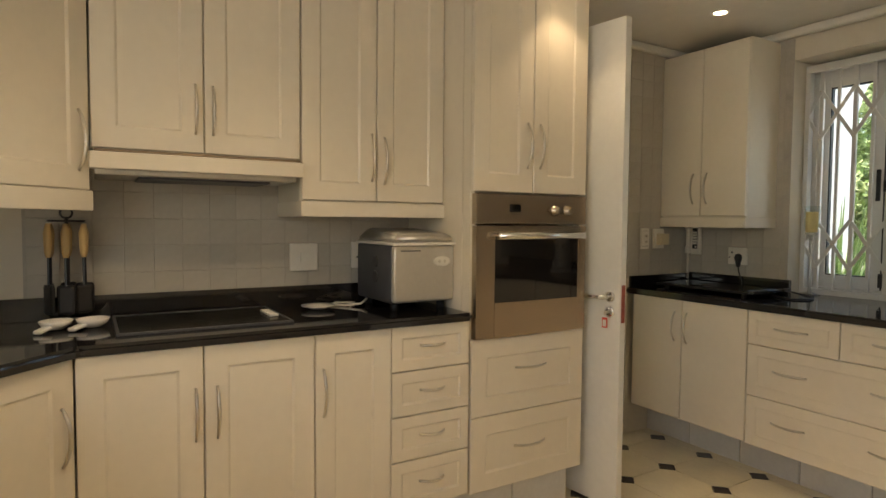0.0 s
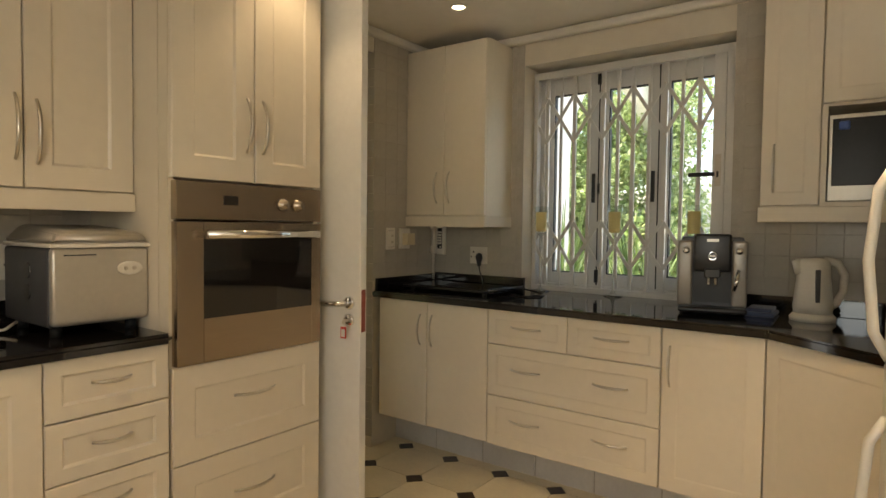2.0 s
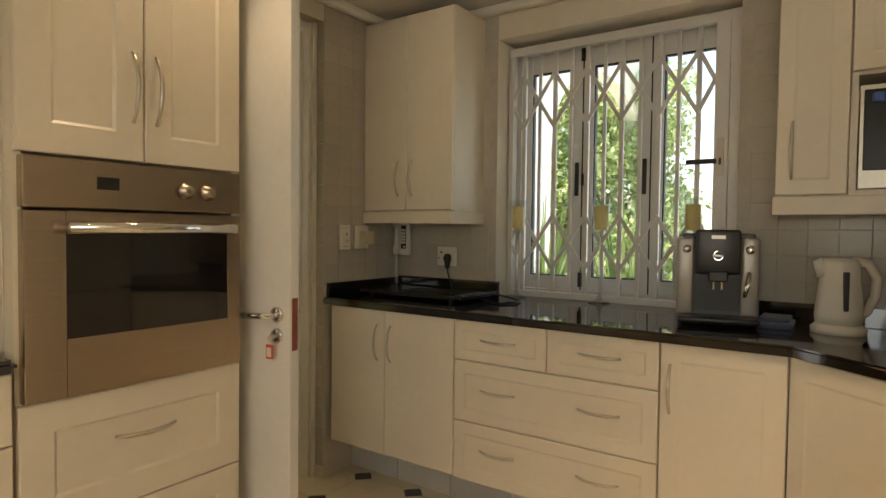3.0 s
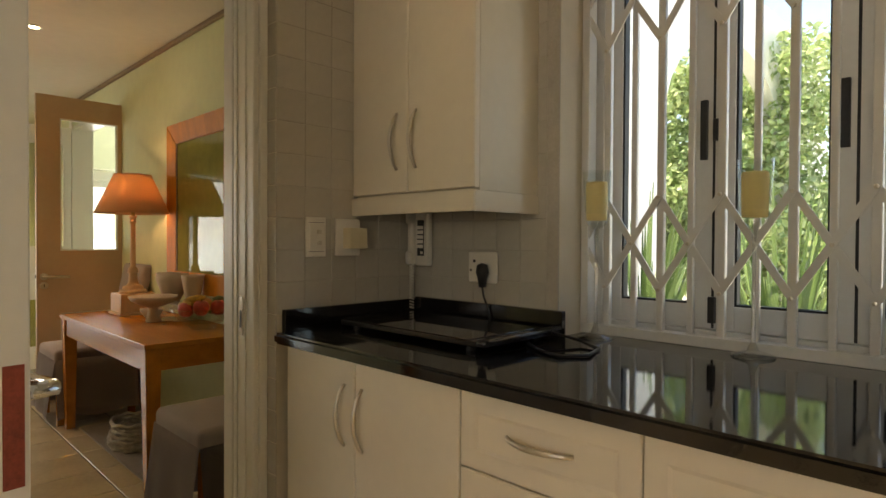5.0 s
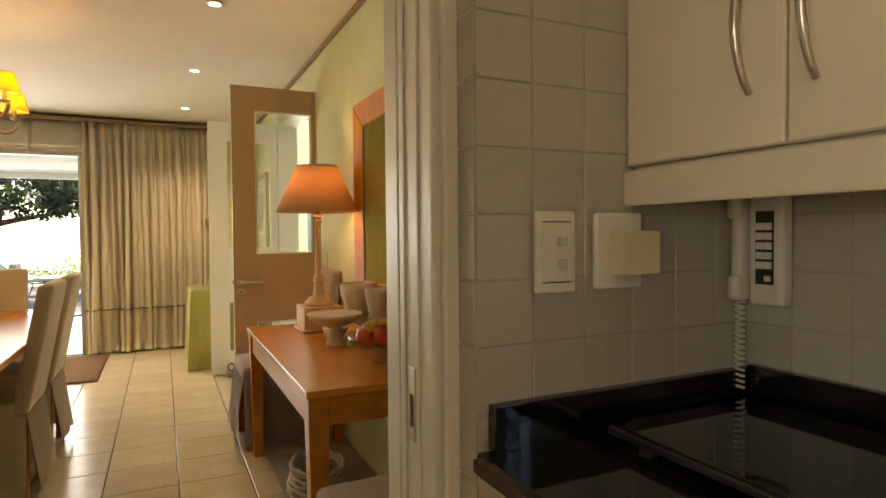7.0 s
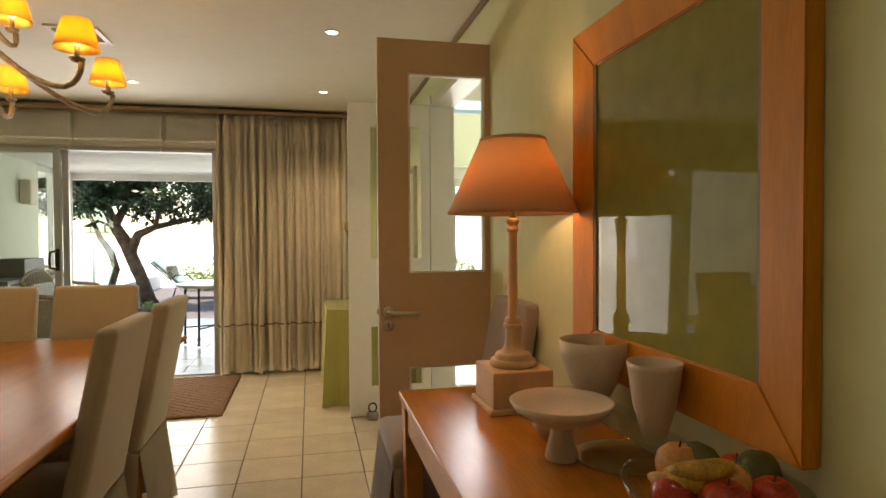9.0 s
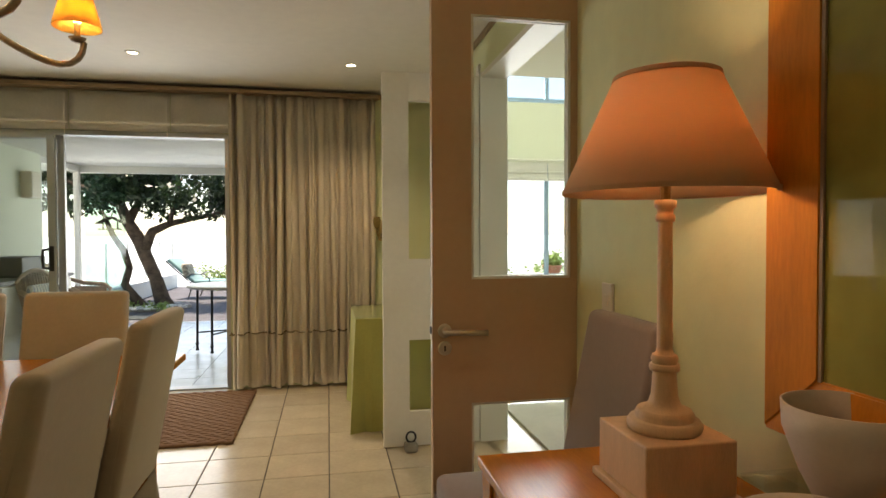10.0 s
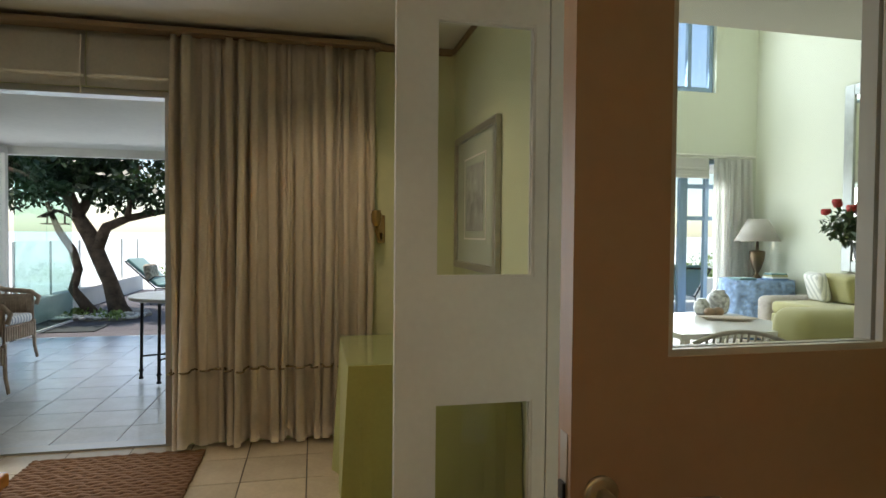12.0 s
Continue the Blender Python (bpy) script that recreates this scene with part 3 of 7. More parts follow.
cabinet("corner_base_cabinet", pose(2.66, 0.505, 0, 0, 0, -131), 0.60, 0.20, CB, 0.22, [(0, 0.20, 0.60, CB, ("v", 0.55, 0.73, 0.17))], "cream angled corner base cabinet", G2, 0.06, 0.002)
U2 = "wall units beside the window"
wc = cabinet("wall_cabinet", pose(2.932, 2.524, 0, 0, 0, -90), 0.57, 1.36, 2.36, 0.298, [(0, 1.365, 0.285, 2.355, ("v", 0.235, 1.53, 0.18)), (0.285, 1.365, 0.57, 2.355, ("v", 0.325, 1.53, 0.18))], "cream two-door wall cabinet in the corner", U2, 0, 0)
solo("light_pelmet", prism([(2.927, 2.525), (2.927, 1.95), (EW - 0.002, 1.95), (EW - 0.002, 1.97), (2.947, 1.97), (2.947, 2.525)], 1.30, 1.359, 0.003), CABINET, "cream light pelmet under the wall cabinet", "trim", kind="structure")
cabinet("wall_cabinet", pose(2.945, 0.585, 0, 0, 0, -90), 0.215, 1.40, 2.38, 0.285, [(0, 1.403, 0.215, 2.37, ("v", 0.05, 1.56, 0.2))], "narrow cream wall cabinet", U2, 0.05, 0.002)
def niche():
    bm = bx(0, 0.0, 1.40, 0.02, 0.285, 1.80)
    for b in ((0.63, 0, 1.40, 0.65, 0.285, 1.80), (0.02, 0, 1.40, 0.63, 0.285, 1.418), (0.02, 0.27, 1.418, 0.63, 0.285, 1.80), (0, 0.02, 1.80, 0.65, 0.285, 2.38)):
        bx(*b, bm=bm)
    return bm


cabinet("microwave_cabinet", pose(2.945, 0.369, 0, 0, 0, -90), 0.65, 1.40, 2.38, 0.285, [(0, 1.81, 0.325, 2.37, None), (0.325, 1.81, 0.65, 2.37, None)], "cream wall cabinet with an open microwave niche", U2, 0.05, 0.002, CABINET, niche)
solo("light_pelmet", bx(2.94, -0.28, 1.335, 2.96, 0.59, 1.399, 0.003), CABINET, "cream light pelmet under the wall cabinets", "trim", kind="structure")

# ---- doors and doorways ----
def lever(face_x, y, z, way, out):
    """A lever handle with rose and keyhole plate on a face of constant y; way: along x, out: the side it stands on."""
    bm = lathe([(0.026, 0), (0.026, 0.006), (0.02, 0.009), (0, 0.009)], (0, 0, 0), 20)
    bm.transform(Matrix.Translation((face_x, y, z)) @ pose(0, 0, 0, 90 if out < 0 else -90))
    join(bm, tube([(face_x, y, z), (face_x, y + out * 0.05, z), (face_x + way * 0.02, y + out * 0.055, z), (face_x + way * 0.15, y + out * 0.055, z - 0.004)], 0.011, 10))
    return bm


def glazed_leaf(name, x0, x1, y, label, handle=True):
    """A half-glazed leaf that stands open across the room, its faces on constant y."""
    t, low = 0.021, 1.125 if handle else 1.135
    ob = thing(name, ((x0 + x1) / 2, y, 0), label, "door")
    st = 0.148
    bm = bx(x0, y - t, 0.008, x0 + st, y + t, 2.265)
    for b in ((x1 - 0.055, 0.008, x1, 2.265), (x0 + st, 2.105, x1 - 0.055, 2.265), (x0 + st, 0.662, x1 - 0.055, low), (x0 + st, 0.008, x1 - 0.055, 0.205)):
        bx(b[0], y - t, b[1], b[2], y + t, b[3], bm=bm)
    leaf = part("leaf", bm, DOOR_SHADED if handle else WHITE, ob)
    for a, b in ((0.205, 0.662), (low, 2.105)):
        bead = bmesh.new()
        for f in (-1, 1):
            for q in ((x0 + st, a, x0 + st + 0.01, b), (x1 - 0.065, a, x1 - 0.055, b), (x0 + st + 0.01, a, x1 - 0.065, a + 0.01), (x0 + st + 0.01, b - 0.01, x1 - 0.065, b)):
                bx(q[0], y + f * 0.004, q[1], q[2], y + f * (t - 0.004), q[3], bm=bead)
        part("glazing_bead", bead, WHITE, ob)
        p = part("pane", bx(x0 + st, y - 0.003, a, x1 - 0.055, y + 0.003, b), GLASS, ob, "clear glass pane")
        p.visible_shadow = False
    if handle:
        for out in (-1, 1):
            part("lever_handle", lever(x0 + 0.045, y + out * t, 0.937, 1, out), NICKEL, ob, "satin lever handle", True)
            part("keyhole_plate", turned(lathe([(0.026, 0), (0.026, 0.006), (0.02, 0.008), (0, 0.008)], (0, 0, 0), 20), Matrix.Translation((x0 + 0.045, y + out * t, 0.872)) @ pose(0, 0, 0, 90 if out < 0 else -90)), NICKEL, ob, "", True)
            part("keyhole", bx(x0 + 0.042, y + out * t - 0.0095, 0.862, x0 + 0.048, y + out * t + 0.0095, 0.882), BLACKP, ob)
        part("latch", bx(x0 - 0.006, y - 0.008, 0.925, x0 + 0.002, y + 0.008, 0.95), BLACKP, ob)
        part("lock_strip", bx(x0 - 0.0015, y - 0.011, 0.82, x0 + 0.002, y + 0.011, 1.02), NICKEL, ob)
    return ob


glazed_leaf("door_2", 2.644, 3.238, 5.955, "half-glazed white double-door leaf, shade in its colour, standing open against the green wall")
glazed_leaf("door_3", 2.590, 3.185, 7.355, "half-glazed white double-door leaf standing open", False)
jm = bmesh.new()
for b in ((3.205, 5.985, 0, 3.365, 6.02, 2.29), (3.19, 7.335, 0, 3.365, 7.384, 2.29), (3.205, 6.02, 2.255, 3.365, 7.335, 2.289), (3.195, 7.385, 0, 3.209, 7.45, 2.35), (3.366, 5.92, 0, 3.385, 5.985, 2.35), (3.366, 7.385, 0, 3.385, 7.45, 2.35), (3.366, 5.985, 2.29, 3.385, 7.385, 2.35)):
    bx(*b, 0.003, bm=jm)
solo("door_frame", jm, WHITE, "white painted frame of the double doorway", "door frame", kind="structure", at=(3.28, 6.7, 0))
# kitchen door: open leaf, hinged beside the oven housing
kd = thing("door_1", (0, 0, 0), "white painted flush door standing open beside the oven, with a lever handle and a red key tag", "door")
KL, KT = 0.82, 0.021
part("leaf", bx(0, -KT, 0.01, KL, KT, 2.235, 0.003), WHITE, kd)
part("lock_edge", bx(KL - 0.003, -0.013, 0.868, KL + 0.0015, 0.013, 1.04), WOOD_R, kd, "dark red lock strip with chipped paint")
for out in (-1, 1):
    part("lever_handle", lever(KL - 0.055, out * KT, 0.985, -1, out), CHROME, kd, "chrome lever handle", True)
    part("keyhole_plate", turned(lathe([(0.025, 0), (0.025, 0.006), (0.018, 0.008), (0, 0.008)], (0, 0, 0), 20), Matrix.Translation((KL - 0.055, out * KT, 0.915)) @ pose(0, 0, 0, 90 if out < 0 else -90)), CHROME, kd, "", True)
part("key", join(bx(KL - 0.057, -KT - 0.03, 0.91, KL - 0.053, -KT, 0.92), turned(lathe([(0.011, -0.001), (0.011, 0.001), (0, 0.001)], (0, 0, 0), 14), Matrix.Translation((KL - 0.055, -KT - 0.035, 0.912)) @ pose(0, 0, 0, 0, 90))), NICKEL, kd)
RED = mat("red_plastic", (0.62, 0.07, 0.045), 0.4, 0, 0.05, 20)
tag = part("key_tag", bx(KL - 0.07, -KT - 0.037, 0.845, KL - 0.042, -KT - 0.033, 0.892, 0.001), RED, kd, "red key tag with a paper window")
part("paper", bx(KL - 0.065, -KT - 0.0385, 0.852, KL - 0.047, -KT - 0.0365, 0.882), WHITEP, tag)
part("hinge", join(*[tube([(-0.006, KT, z), (-0.006, KT, z + 0.09)], 0.007, 8) for z in (0.2, 1.1, 1.95)]), NICKEL, kd)
kd.matrix_basis = pose(1.750, 2.66, 0, 0, 0, -82.5)
# frame of the kitchen doorway
fr = bmesh.new()
for b in ((2.598, 2.592, 0, 2.6395, SW + 0.015, 2.29), (2.612, 2.575, 0, 2.6395, 2.592, 2.29), (1.701, 2.592, 0, 1.742, SW + 0.015, 2.29), (1.742, 2.592, 2.252, 2.598, SW + 0.015, 2.2895), (2.64, SW + 0.007, 0, 2.70, SW + 0.028, 2.35), (1.64, SW + 0.007, 0, 1.70, SW + 0.028, 2.35), (1.70, SW + 0.007, 2.29, 2.64, SW + 0.028, 2.35)):
    bx(*b, 0.004, bm=fr)
for yy in (2.64, 2.70, 2.73):
    fr2 = bx(2.5935, yy, 0.0, 2.5985, yy + 0.022, 2.25, 0.002)
    join(fr, fr2)
solo("door_frame", fr, WHITE, "white painted moulded door frame", "door frame", kind="structure", at=(2.17, 2.66, 0))
strike = thing("strike_plate", (2.594, 2.665, 0.9), "brass strike plate let into the door frame, paint chipped round it", "strike plate")
part("plate", bx(2.5905, 2.652, 0.905, 2.5945, 2.678, 1.03, 0.001), NICKEL, strike)
part("slot", bx(2.589, 2.660, 0.93, 2.591, 2.670, 0.985), BLACKP, strike)
stopper = solo("doorstop", lathe([(0.0, 0.0), (0.045, 0.0), (0.05, 0.02), (0.044, 0.07), (0.03, 0.10), (0.012, 0.115), (0.016, 0.13), (0.0, 0.14)], (1.985, 2.02, 0), 18), mat("brown_leather", (0.10, 0.055, 0.03), 0.5, 0, 0.2, 20, 0.2, 80), "brown weighted doorstop on the floor", "doorstop", smooth=True)
ds = thing("doorstop", (2.745, 7.27, 0), "grey stone doorstop with an iron ring on the tiles", "doorstop")
part("stone", bx(2.705, 7.225, 0.0, 2.785, 7.305, 0.055, 0.018, 3), STONE, ds, "", True)
part("ring", tube([(2.745 + 0.028 * math.cos(a), 7.265, 0.085 + 0.032 * math.sin(a)) for a in [i * math.pi / 8 for i in range(16)]], 0.006, 6, True), IRON, ds, "black iron ring")

# ---- kitchen window with its folding gate ----
WX = 3.45
wf = thing("window_1", (WX, 1.31, 0.92), "white aluminium window of three folding panels", "window", kind="structure")
fb = bmesh.new()
for b in ((0.748, 0.93, 0.80, 2.245), (1.83, 0.93, 1.872, 2.245), (0.80, 0.93, 1.83, 0.965), (0.80, 2.20, 1.83, 2.245)):
    bx(WX - 0.035, b[0], b[1], WX + 0.035, b[2], b[3], 0.002, bm=fb)
part("window_frame", fb, ALU, wf)
for a, b in ((0.802, 1.148), (1.152, 1.488), (1.492, 1.828)):
    sb = bmesh.new()
    for q in ((a, 0.967, a + 0.055, 2.198), (b - 0.055, 0.967, b, 2.198), (a + 0.055, 0.967, b - 0.055, 1.035), (a + 0.055, 2.10, b - 0.055, 2.198)):
        bx(WX - 0.02, q[0], q[1], WX + 0.02, q[2], q[3], 0.002, bm=sb)
    sash = part("sash", sb, ALU, wf)
    gb = bmesh.new()
    for q in ((a + 0.055, 1.035, a + 0.061, 2.10), (b - 0.061, 1.035, b - 0.055, 2.10), (a + 0.061, 1.035, b - 0.061, 1.041), (a + 0.061, 2.094, b - 0.061, 2.10)):
        bx(WX - 0.016, q[0], q[1], WX + 0.012, q[2], q[3], bm=gb)
    part("gasket", gb, GASKET, sash)
    pn = part("pane", bx(WX - 0.003, a + 0.055, 1.035, WX + 0.003, b - 0.055, 2.10), GLASS, sash)
    pn.visible_shadow = False
for yy in (1.49, 1.15):
    part("joint", bx(WX - 0.021, yy - 0.0035, 0.97, WX + 0.01, yy + 0.0035, 2.195), GASKET, wf)
    part("latch", bx(WX - 0.032, yy + 0.016, 1.45, WX - 0.02, yy + 0.036, 1.62, 0.002), BLACKP, wf, "black latch plate")
part("lock_knob", bx(WX - 0.05, 1.468, 1.50, WX - 0.02, 1.485, 1.56, 0.003), BLACKP, wf)
for z in (0.985, 2.13):
    part("hinge", bx(WX - 0.034, 1.48, z, WX - 0.02, 1.50, z + 0.075, 0.002), BLACKP, wf)
gate = thing("security_gate", (3.38, 1.31, 0.91), "white folding trellis security gate in front of the window", "security gate")
GX = 3.375
part("rail", bx(GX - 0.025, 0.80, 2.185, GX + 0.02, 1.872, 2.228, 0.002), ALU, gate)
part("rail", bx(GX - 0.025, 0.80, CT, GX + 0.02, 1.872, 0.955, 0.002), ALU, gate)
part("side_frame", bx(GX - 0.025, 1.846, 0.943, GX + 0.02, 1.872, 2.185, 0.002), ALU, gate)
part("side_frame", bx(GX - 0.03, 0.75, CT, GX + 0.03, 0.80, 2.228, 0.002), ALU, gate)
part("lock_stile", bx(GX - 0.03, 0.802, 0.943, GX + 0.015, 0.86, 2.185, 0.003), ALU, gate)
main = [1.79 - 0.172 * i for i in range(6)]
mids = [(a + b) / 2 for a, b in zip(main, main[1:])]
for yy in main:
    part("upright", bx(GX - 0.009, yy - 0.011, 0.94, GX + 0.009, yy + 0.011, 2.19, 0.003), ALU, gate)
for yy in mids:
    part("upright", bx(GX - 0.003, yy - 0.009, 0.94, GX + 0.012, yy + 0.009, 2.19, 0.003), ALU, gate)
for lo, hi in ((1.805, 2.075), (1.075, 1.345)):
    for a, b in zip(main, main[1:]):
        part("lattice_bar", bar((GX - 0.012, a, hi), (GX - 0.012, b, lo), 0.019, 0.005), ALU, gate)
        part("lattice_bar", bar((GX - 0.018, a, lo), (GX - 0.018, b, hi), 0.019, 0.005), ALU, gate)
    mid = (lo + hi) / 2
    for s, e in ((1.79, 1.862), (main[-1], 0.862)):
        part("lattice_bar", bar((GX - 0.015, s, hi), (GX - 0.015, e, mid), 0.019, 0.005), ALU, gate)
        part("lattice_bar", bar((GX - 0.015, s, lo), (GX - 0.015, e, mid), 0.019, 0.005), ALU, gate)
    for yy, z in [(y, z) for y in main for z in (lo, hi)] + [(y, mid) for y in mids]:
        part("rivet", turned(lathe([(0.006, 0), (0.005, 0.004), (0, 0.005)], (0, 0, 0), 8), Matrix.Translation((GX - 0.021, yy, z)) @ pose(0, 0, 0, 0, -90)), NICKEL, gate)
lockp = part("lock_plate", bx(GX - 0.036, 0.818, 1.52, GX - 0.03, 0.846, 1.68, 0.002), NICKEL, gate, "steel lock plate")
part("keyhole", bx(GX - 0.038, 0.827, 1.565, GX - 0.035, 0.837, 1.595), BLACKP, lockp)
part("lock_handle", bx(GX - 0.05, 0.845, 1.57, GX - 0.032, 0.97, 1.592, 0.004), BLACKP, gate, "black bolt handle")
solo("window_sill", bx(EW - 0.001, 0.75, 0.90, WX - 0.04, 1.87, CT - 0.003), WHITE, "window reveal bottom", "trim", kind="structure")

# ---- on the worktop by the hob ----
hob = thing("hob", (0.14, 2.2, HT), "black glass four-zone hob with a steel rim", "hob")
part("glass_top", bx(-0.13, 2.08, HT, 0.41, 2.47, HT + 0.006, 0.002), mat("hob_glass", (0.01, 0.009, 0.008), 0.2, 0, 0.2, 5, IOR=1.12), hob)
rim = bmesh.new()
for b in ((-0.14, 2.07, 0.42, 2.08), (-0.14, 2.47, 0.42, 2.48), (-0.14, 2.08, -0.13, 2.47), (0.41, 2.08, 0.42, 2.47)):
    bx(b[0], b[1], HT, b[2], b[3], HT + 0.009, 0.002, bm=rim)
part("rim", rim, DARKP, hob)
for i in range(4):
    part("control", bx(0.365, 2.20 + i * 0.04, HT + 0.006, 0.40, 2.222 + i * 0.04, HT + 0.016, 0.003), WHITEP, hob)
ice = thing("ice_maker", (0.90, 2.2, HT), "silver countertop ice maker with dark sides", "ice maker")
part("body", bx(0.765, 2.075, HT + 0.03, 1.045, 2.42, 1.222, 0.012, 3), DARKP, ice, "dark grey side housing", True)
part("front", bx(0.768, 2.05, HT + 0.036, 1.052, 2.08, 1.222, 0.012, 3), SILVER, ice, "brushed silver front", True)
part("trim", bx(0.762, 2.045, 1.222, 1.056, 2.42, 1.235, 0.003), WHITEP, ice, "pale trim line")
lid = bmesh.new()
lo = [(0.764, 2.048, 1.236), (1.054, 2.048, 1.236), (1.054, 2.43, 1.236), (0.764, 2.43, 1.236)]
hi = [(0.785, 2.065, 1.268), (1.035, 2.065, 1.268), (1.03, 2.36, 1.29), (0.79, 2.36, 1.29)]
va, vb = [lid.verts.new(p) for p in lo], [lid.verts.new(p) for p in hi]
lid.faces.new(va[::-1]), lid.faces.new(vb)
for k in range(4):
    lid.faces.new((va[k], va[(k + 1) % 4], vb[(k + 1) % 4], vb[k]))
bmesh.ops.bevel(lid, geom=lid.edges[:], offset=0.008, segments=3, affect="EDGES")
part("lid", lid, SILVER, ice, "silver sloping lid", True)
badge = part("control_badge", turned(lathe([(0.034, 0), (0.034, 0.004), (0.028, 0.006), (0, 0.006)], (0, 0, 0), 24), Matrix.Translation((0.99, 2.05, 1.155)) @ pose(0, 0, 0, 90) @ Matrix.Diagonal((1.15, 0.65, 1, 1))), WHITEP, ice, "oval control badge")
for dx in (-0.014, 0.012):
    part("button", turned(lathe([(0.007, 0), (0.006, 0.003), (0, 0.003)], (0, 0, 0), 10), Matrix.Translation((0.99 + dx, 2.0445, 1.155)) @ pose(0, 0, 0, 90)), NICKEL, badge)
part("lettering", bx(0.80, 2.0485, 1.198, 0.89, 2.051, 1.202), DARKP, ice, "thin grey line of small lettering")
for zz in (1.085, 1.15):
    part("vent", turned(lathe([(0.026, 0), (0.024, 0.004), (0, 0.004)], (0, 0, 0), 18), Matrix.Translation((0.7655, 2.22, zz)) @ pose(0, 0, 0, 0, -90)), BLACKP, ice, "round black fan vent")
part("power_cord", tube([(0.76, 2.30, HT + 0.03), (0.72, 2.27, HT + 0.014), (0.66, 2.30, HT + 0.006), (0.62, 2.36, HT + 0.006), (0.66, 2.41, HT + 0.006), (0.73, 2.37, HT + 0.006), (0.68, 2.33, HT + 0.014)], 0.005, 6), WHITEP, ice, "white coiled cord", True)
for fx in (0.80, 1.02):
    for fy in (2.11, 2.37):
        part("foot", lathe([(0.016, 0), (0.018, 0.032), (0, 0.032)], (fx, fy, HT), 12), GASKET, ice, "black rubber foot", True)
ice.location = (0.965, 2.255, HT)
plate = solo("saucer", lathe([(0, 0.004), (0.035, 0.004), (0.05, 0.011), (0.068, 0.016), (0.07, 0.019), (0.05, 0.014), (0.03, 0.008), (0, 0.008)], (0.60, 2.335, HT), 30), PORCELAIN, "white patterned saucer on the worktop", "saucer", smooth=True)


def spoon_rest(x, y, turn):
    ob = thing("spoon_rest", (0, 0, 0), "white porcelain spoon rest on the worktop", "spoon rest", "spoon rests")
    part("bowl", turned(lathe([(0, 0.004), (0.028, 0.004), (0.05, 0.02), (0.058, 0.036), (0.054, 0.036), (0.045, 0.021), (0.025, 0.009), (0, 0.009)], (0, 0, 0), 24), Matrix.Diagonal((1.0, 1.15, 1, 1))), PORCELAIN, ob, "", True)
    part("handle", turned(bx(-0.017, -0.115, 0.006, 0.017, -0.035, 0.02, 0.006, 3), pose(0, 0, 0.012, 8)), PORCELAIN, ob, "", True)
    ob.matrix_basis = pose(x, y, HT, 0, 0, turn) @ Matrix.Diagonal((0.82, 0.82, 0.9, 1))


spoon_rest(-0.305, 2.29, -30), spoon_rest(-0.20, 2.29, -42)
us = thing("utensil_stand", (-0.30, 2.40, HT), "black carousel stand of kitchen utensils with pale wooden handles", "utensil stand")
part("base", lathe([(0, 0), (0.07, 0), (0.07, 0.012), (0.012, 0.02), (0, 0.02)], (-0.30, 2.40, HT), 24), BLACKP, us, "", True)
part("post", tube([(-0.30, 2.40, HT + 0.015), (-0.30, 2.40, HT + 0.40)], 0.007, 8), BLACKP, us)
part("ring", join(tube([(-0.30 + 0.02 * math.cos(a), 2.40, HT + 0.415 + 0.02 * math.sin(a)) for a in [i * math.pi / 7 for i in range(14)]], 0.004, 6, True), tube([(-0.30 + 0.06 * math.cos(a), 2.40 + 0.06 * math.sin(a), HT + 0.385) for a in [i * math.pi / 8 for i in range(16)]], 0.004, 6, True)), BLACKP, us)
PALEW = mat("pale_beech", (0.62, 0.42, 0.18), 0.45, 0, 0.1, 4, 0.05, 60, grain=(9, 9, 1))
for i in range(6):
    a = i * math.pi / 3 + 0.5
    px, py = -0.30 + 0.066 * math.cos(a), 2.40 + 0.066 * math.sin(a)
    u = part("utensil", join(tube([(px, py, HT + 0.13), (px, py, HT + 0.25)], 0.006, 6), turned(bx(-0.032, -0.008, 0.0, 0.032, 0.008, 0.11, 0.012, 2), pose(px, py, HT + 0.04, 0, 0, 40 * i))), BLACKP, us)
    part("grip", tube([(px, py, HT + 0.25), (px, py, HT + 0.27), (px, py, HT + 0.34), (px, py, HT + 0.375)], [0.009, 0.014, 0.017, 0.008], 10), PALEW, u, "pale wooden grip", True)

us.scale = (0.9, 0.9, 0.93)
us.location = (-0.275, 2.425, HT)


def socket(name, x, y, z, w, h, rot, label, extra):
    ob = thing(name, (0, 0, 0), label, "socket")
    part("plate", bx(-w / 2, -0.011, -h / 2, w / 2, 0, h / 2, 0.004), WHITEP, ob)
    for nm, b, m_ in extra:
        part(nm, bx(b[0], -0.011 - b[4], b[1], b[2], -0.010, b[3], 0.001), m_, ob)
    ob.matrix_basis = pose(x, y, z, 0, 0, rot)
    return ob


HOLES = [("pin_hole", (-0.006, 0.016, 0.006, 0.026, 0.001), BLACKP), ("pin_hole", (-0.02, -0.014, -0.012, -0.006, 0.001), BLACKP), ("pin_hole", (0.012, -0.014, 0.02, -0.006, 0.001), BLACKP)]
socket("stove_switch", 0.595, NW - 0.012, 1.16, 0.125, 0.12, 0, "white stove isolator switch plate on the tiles", [("rocker", (-0.016, -0.02, 0.016, 0.02, 0.006), WHITEP)])
socket("wall_socket", 0.86, NW - 0.012, 1.165, 0.09, 0.12, 0, "white three-pin wall socket", HOLES)
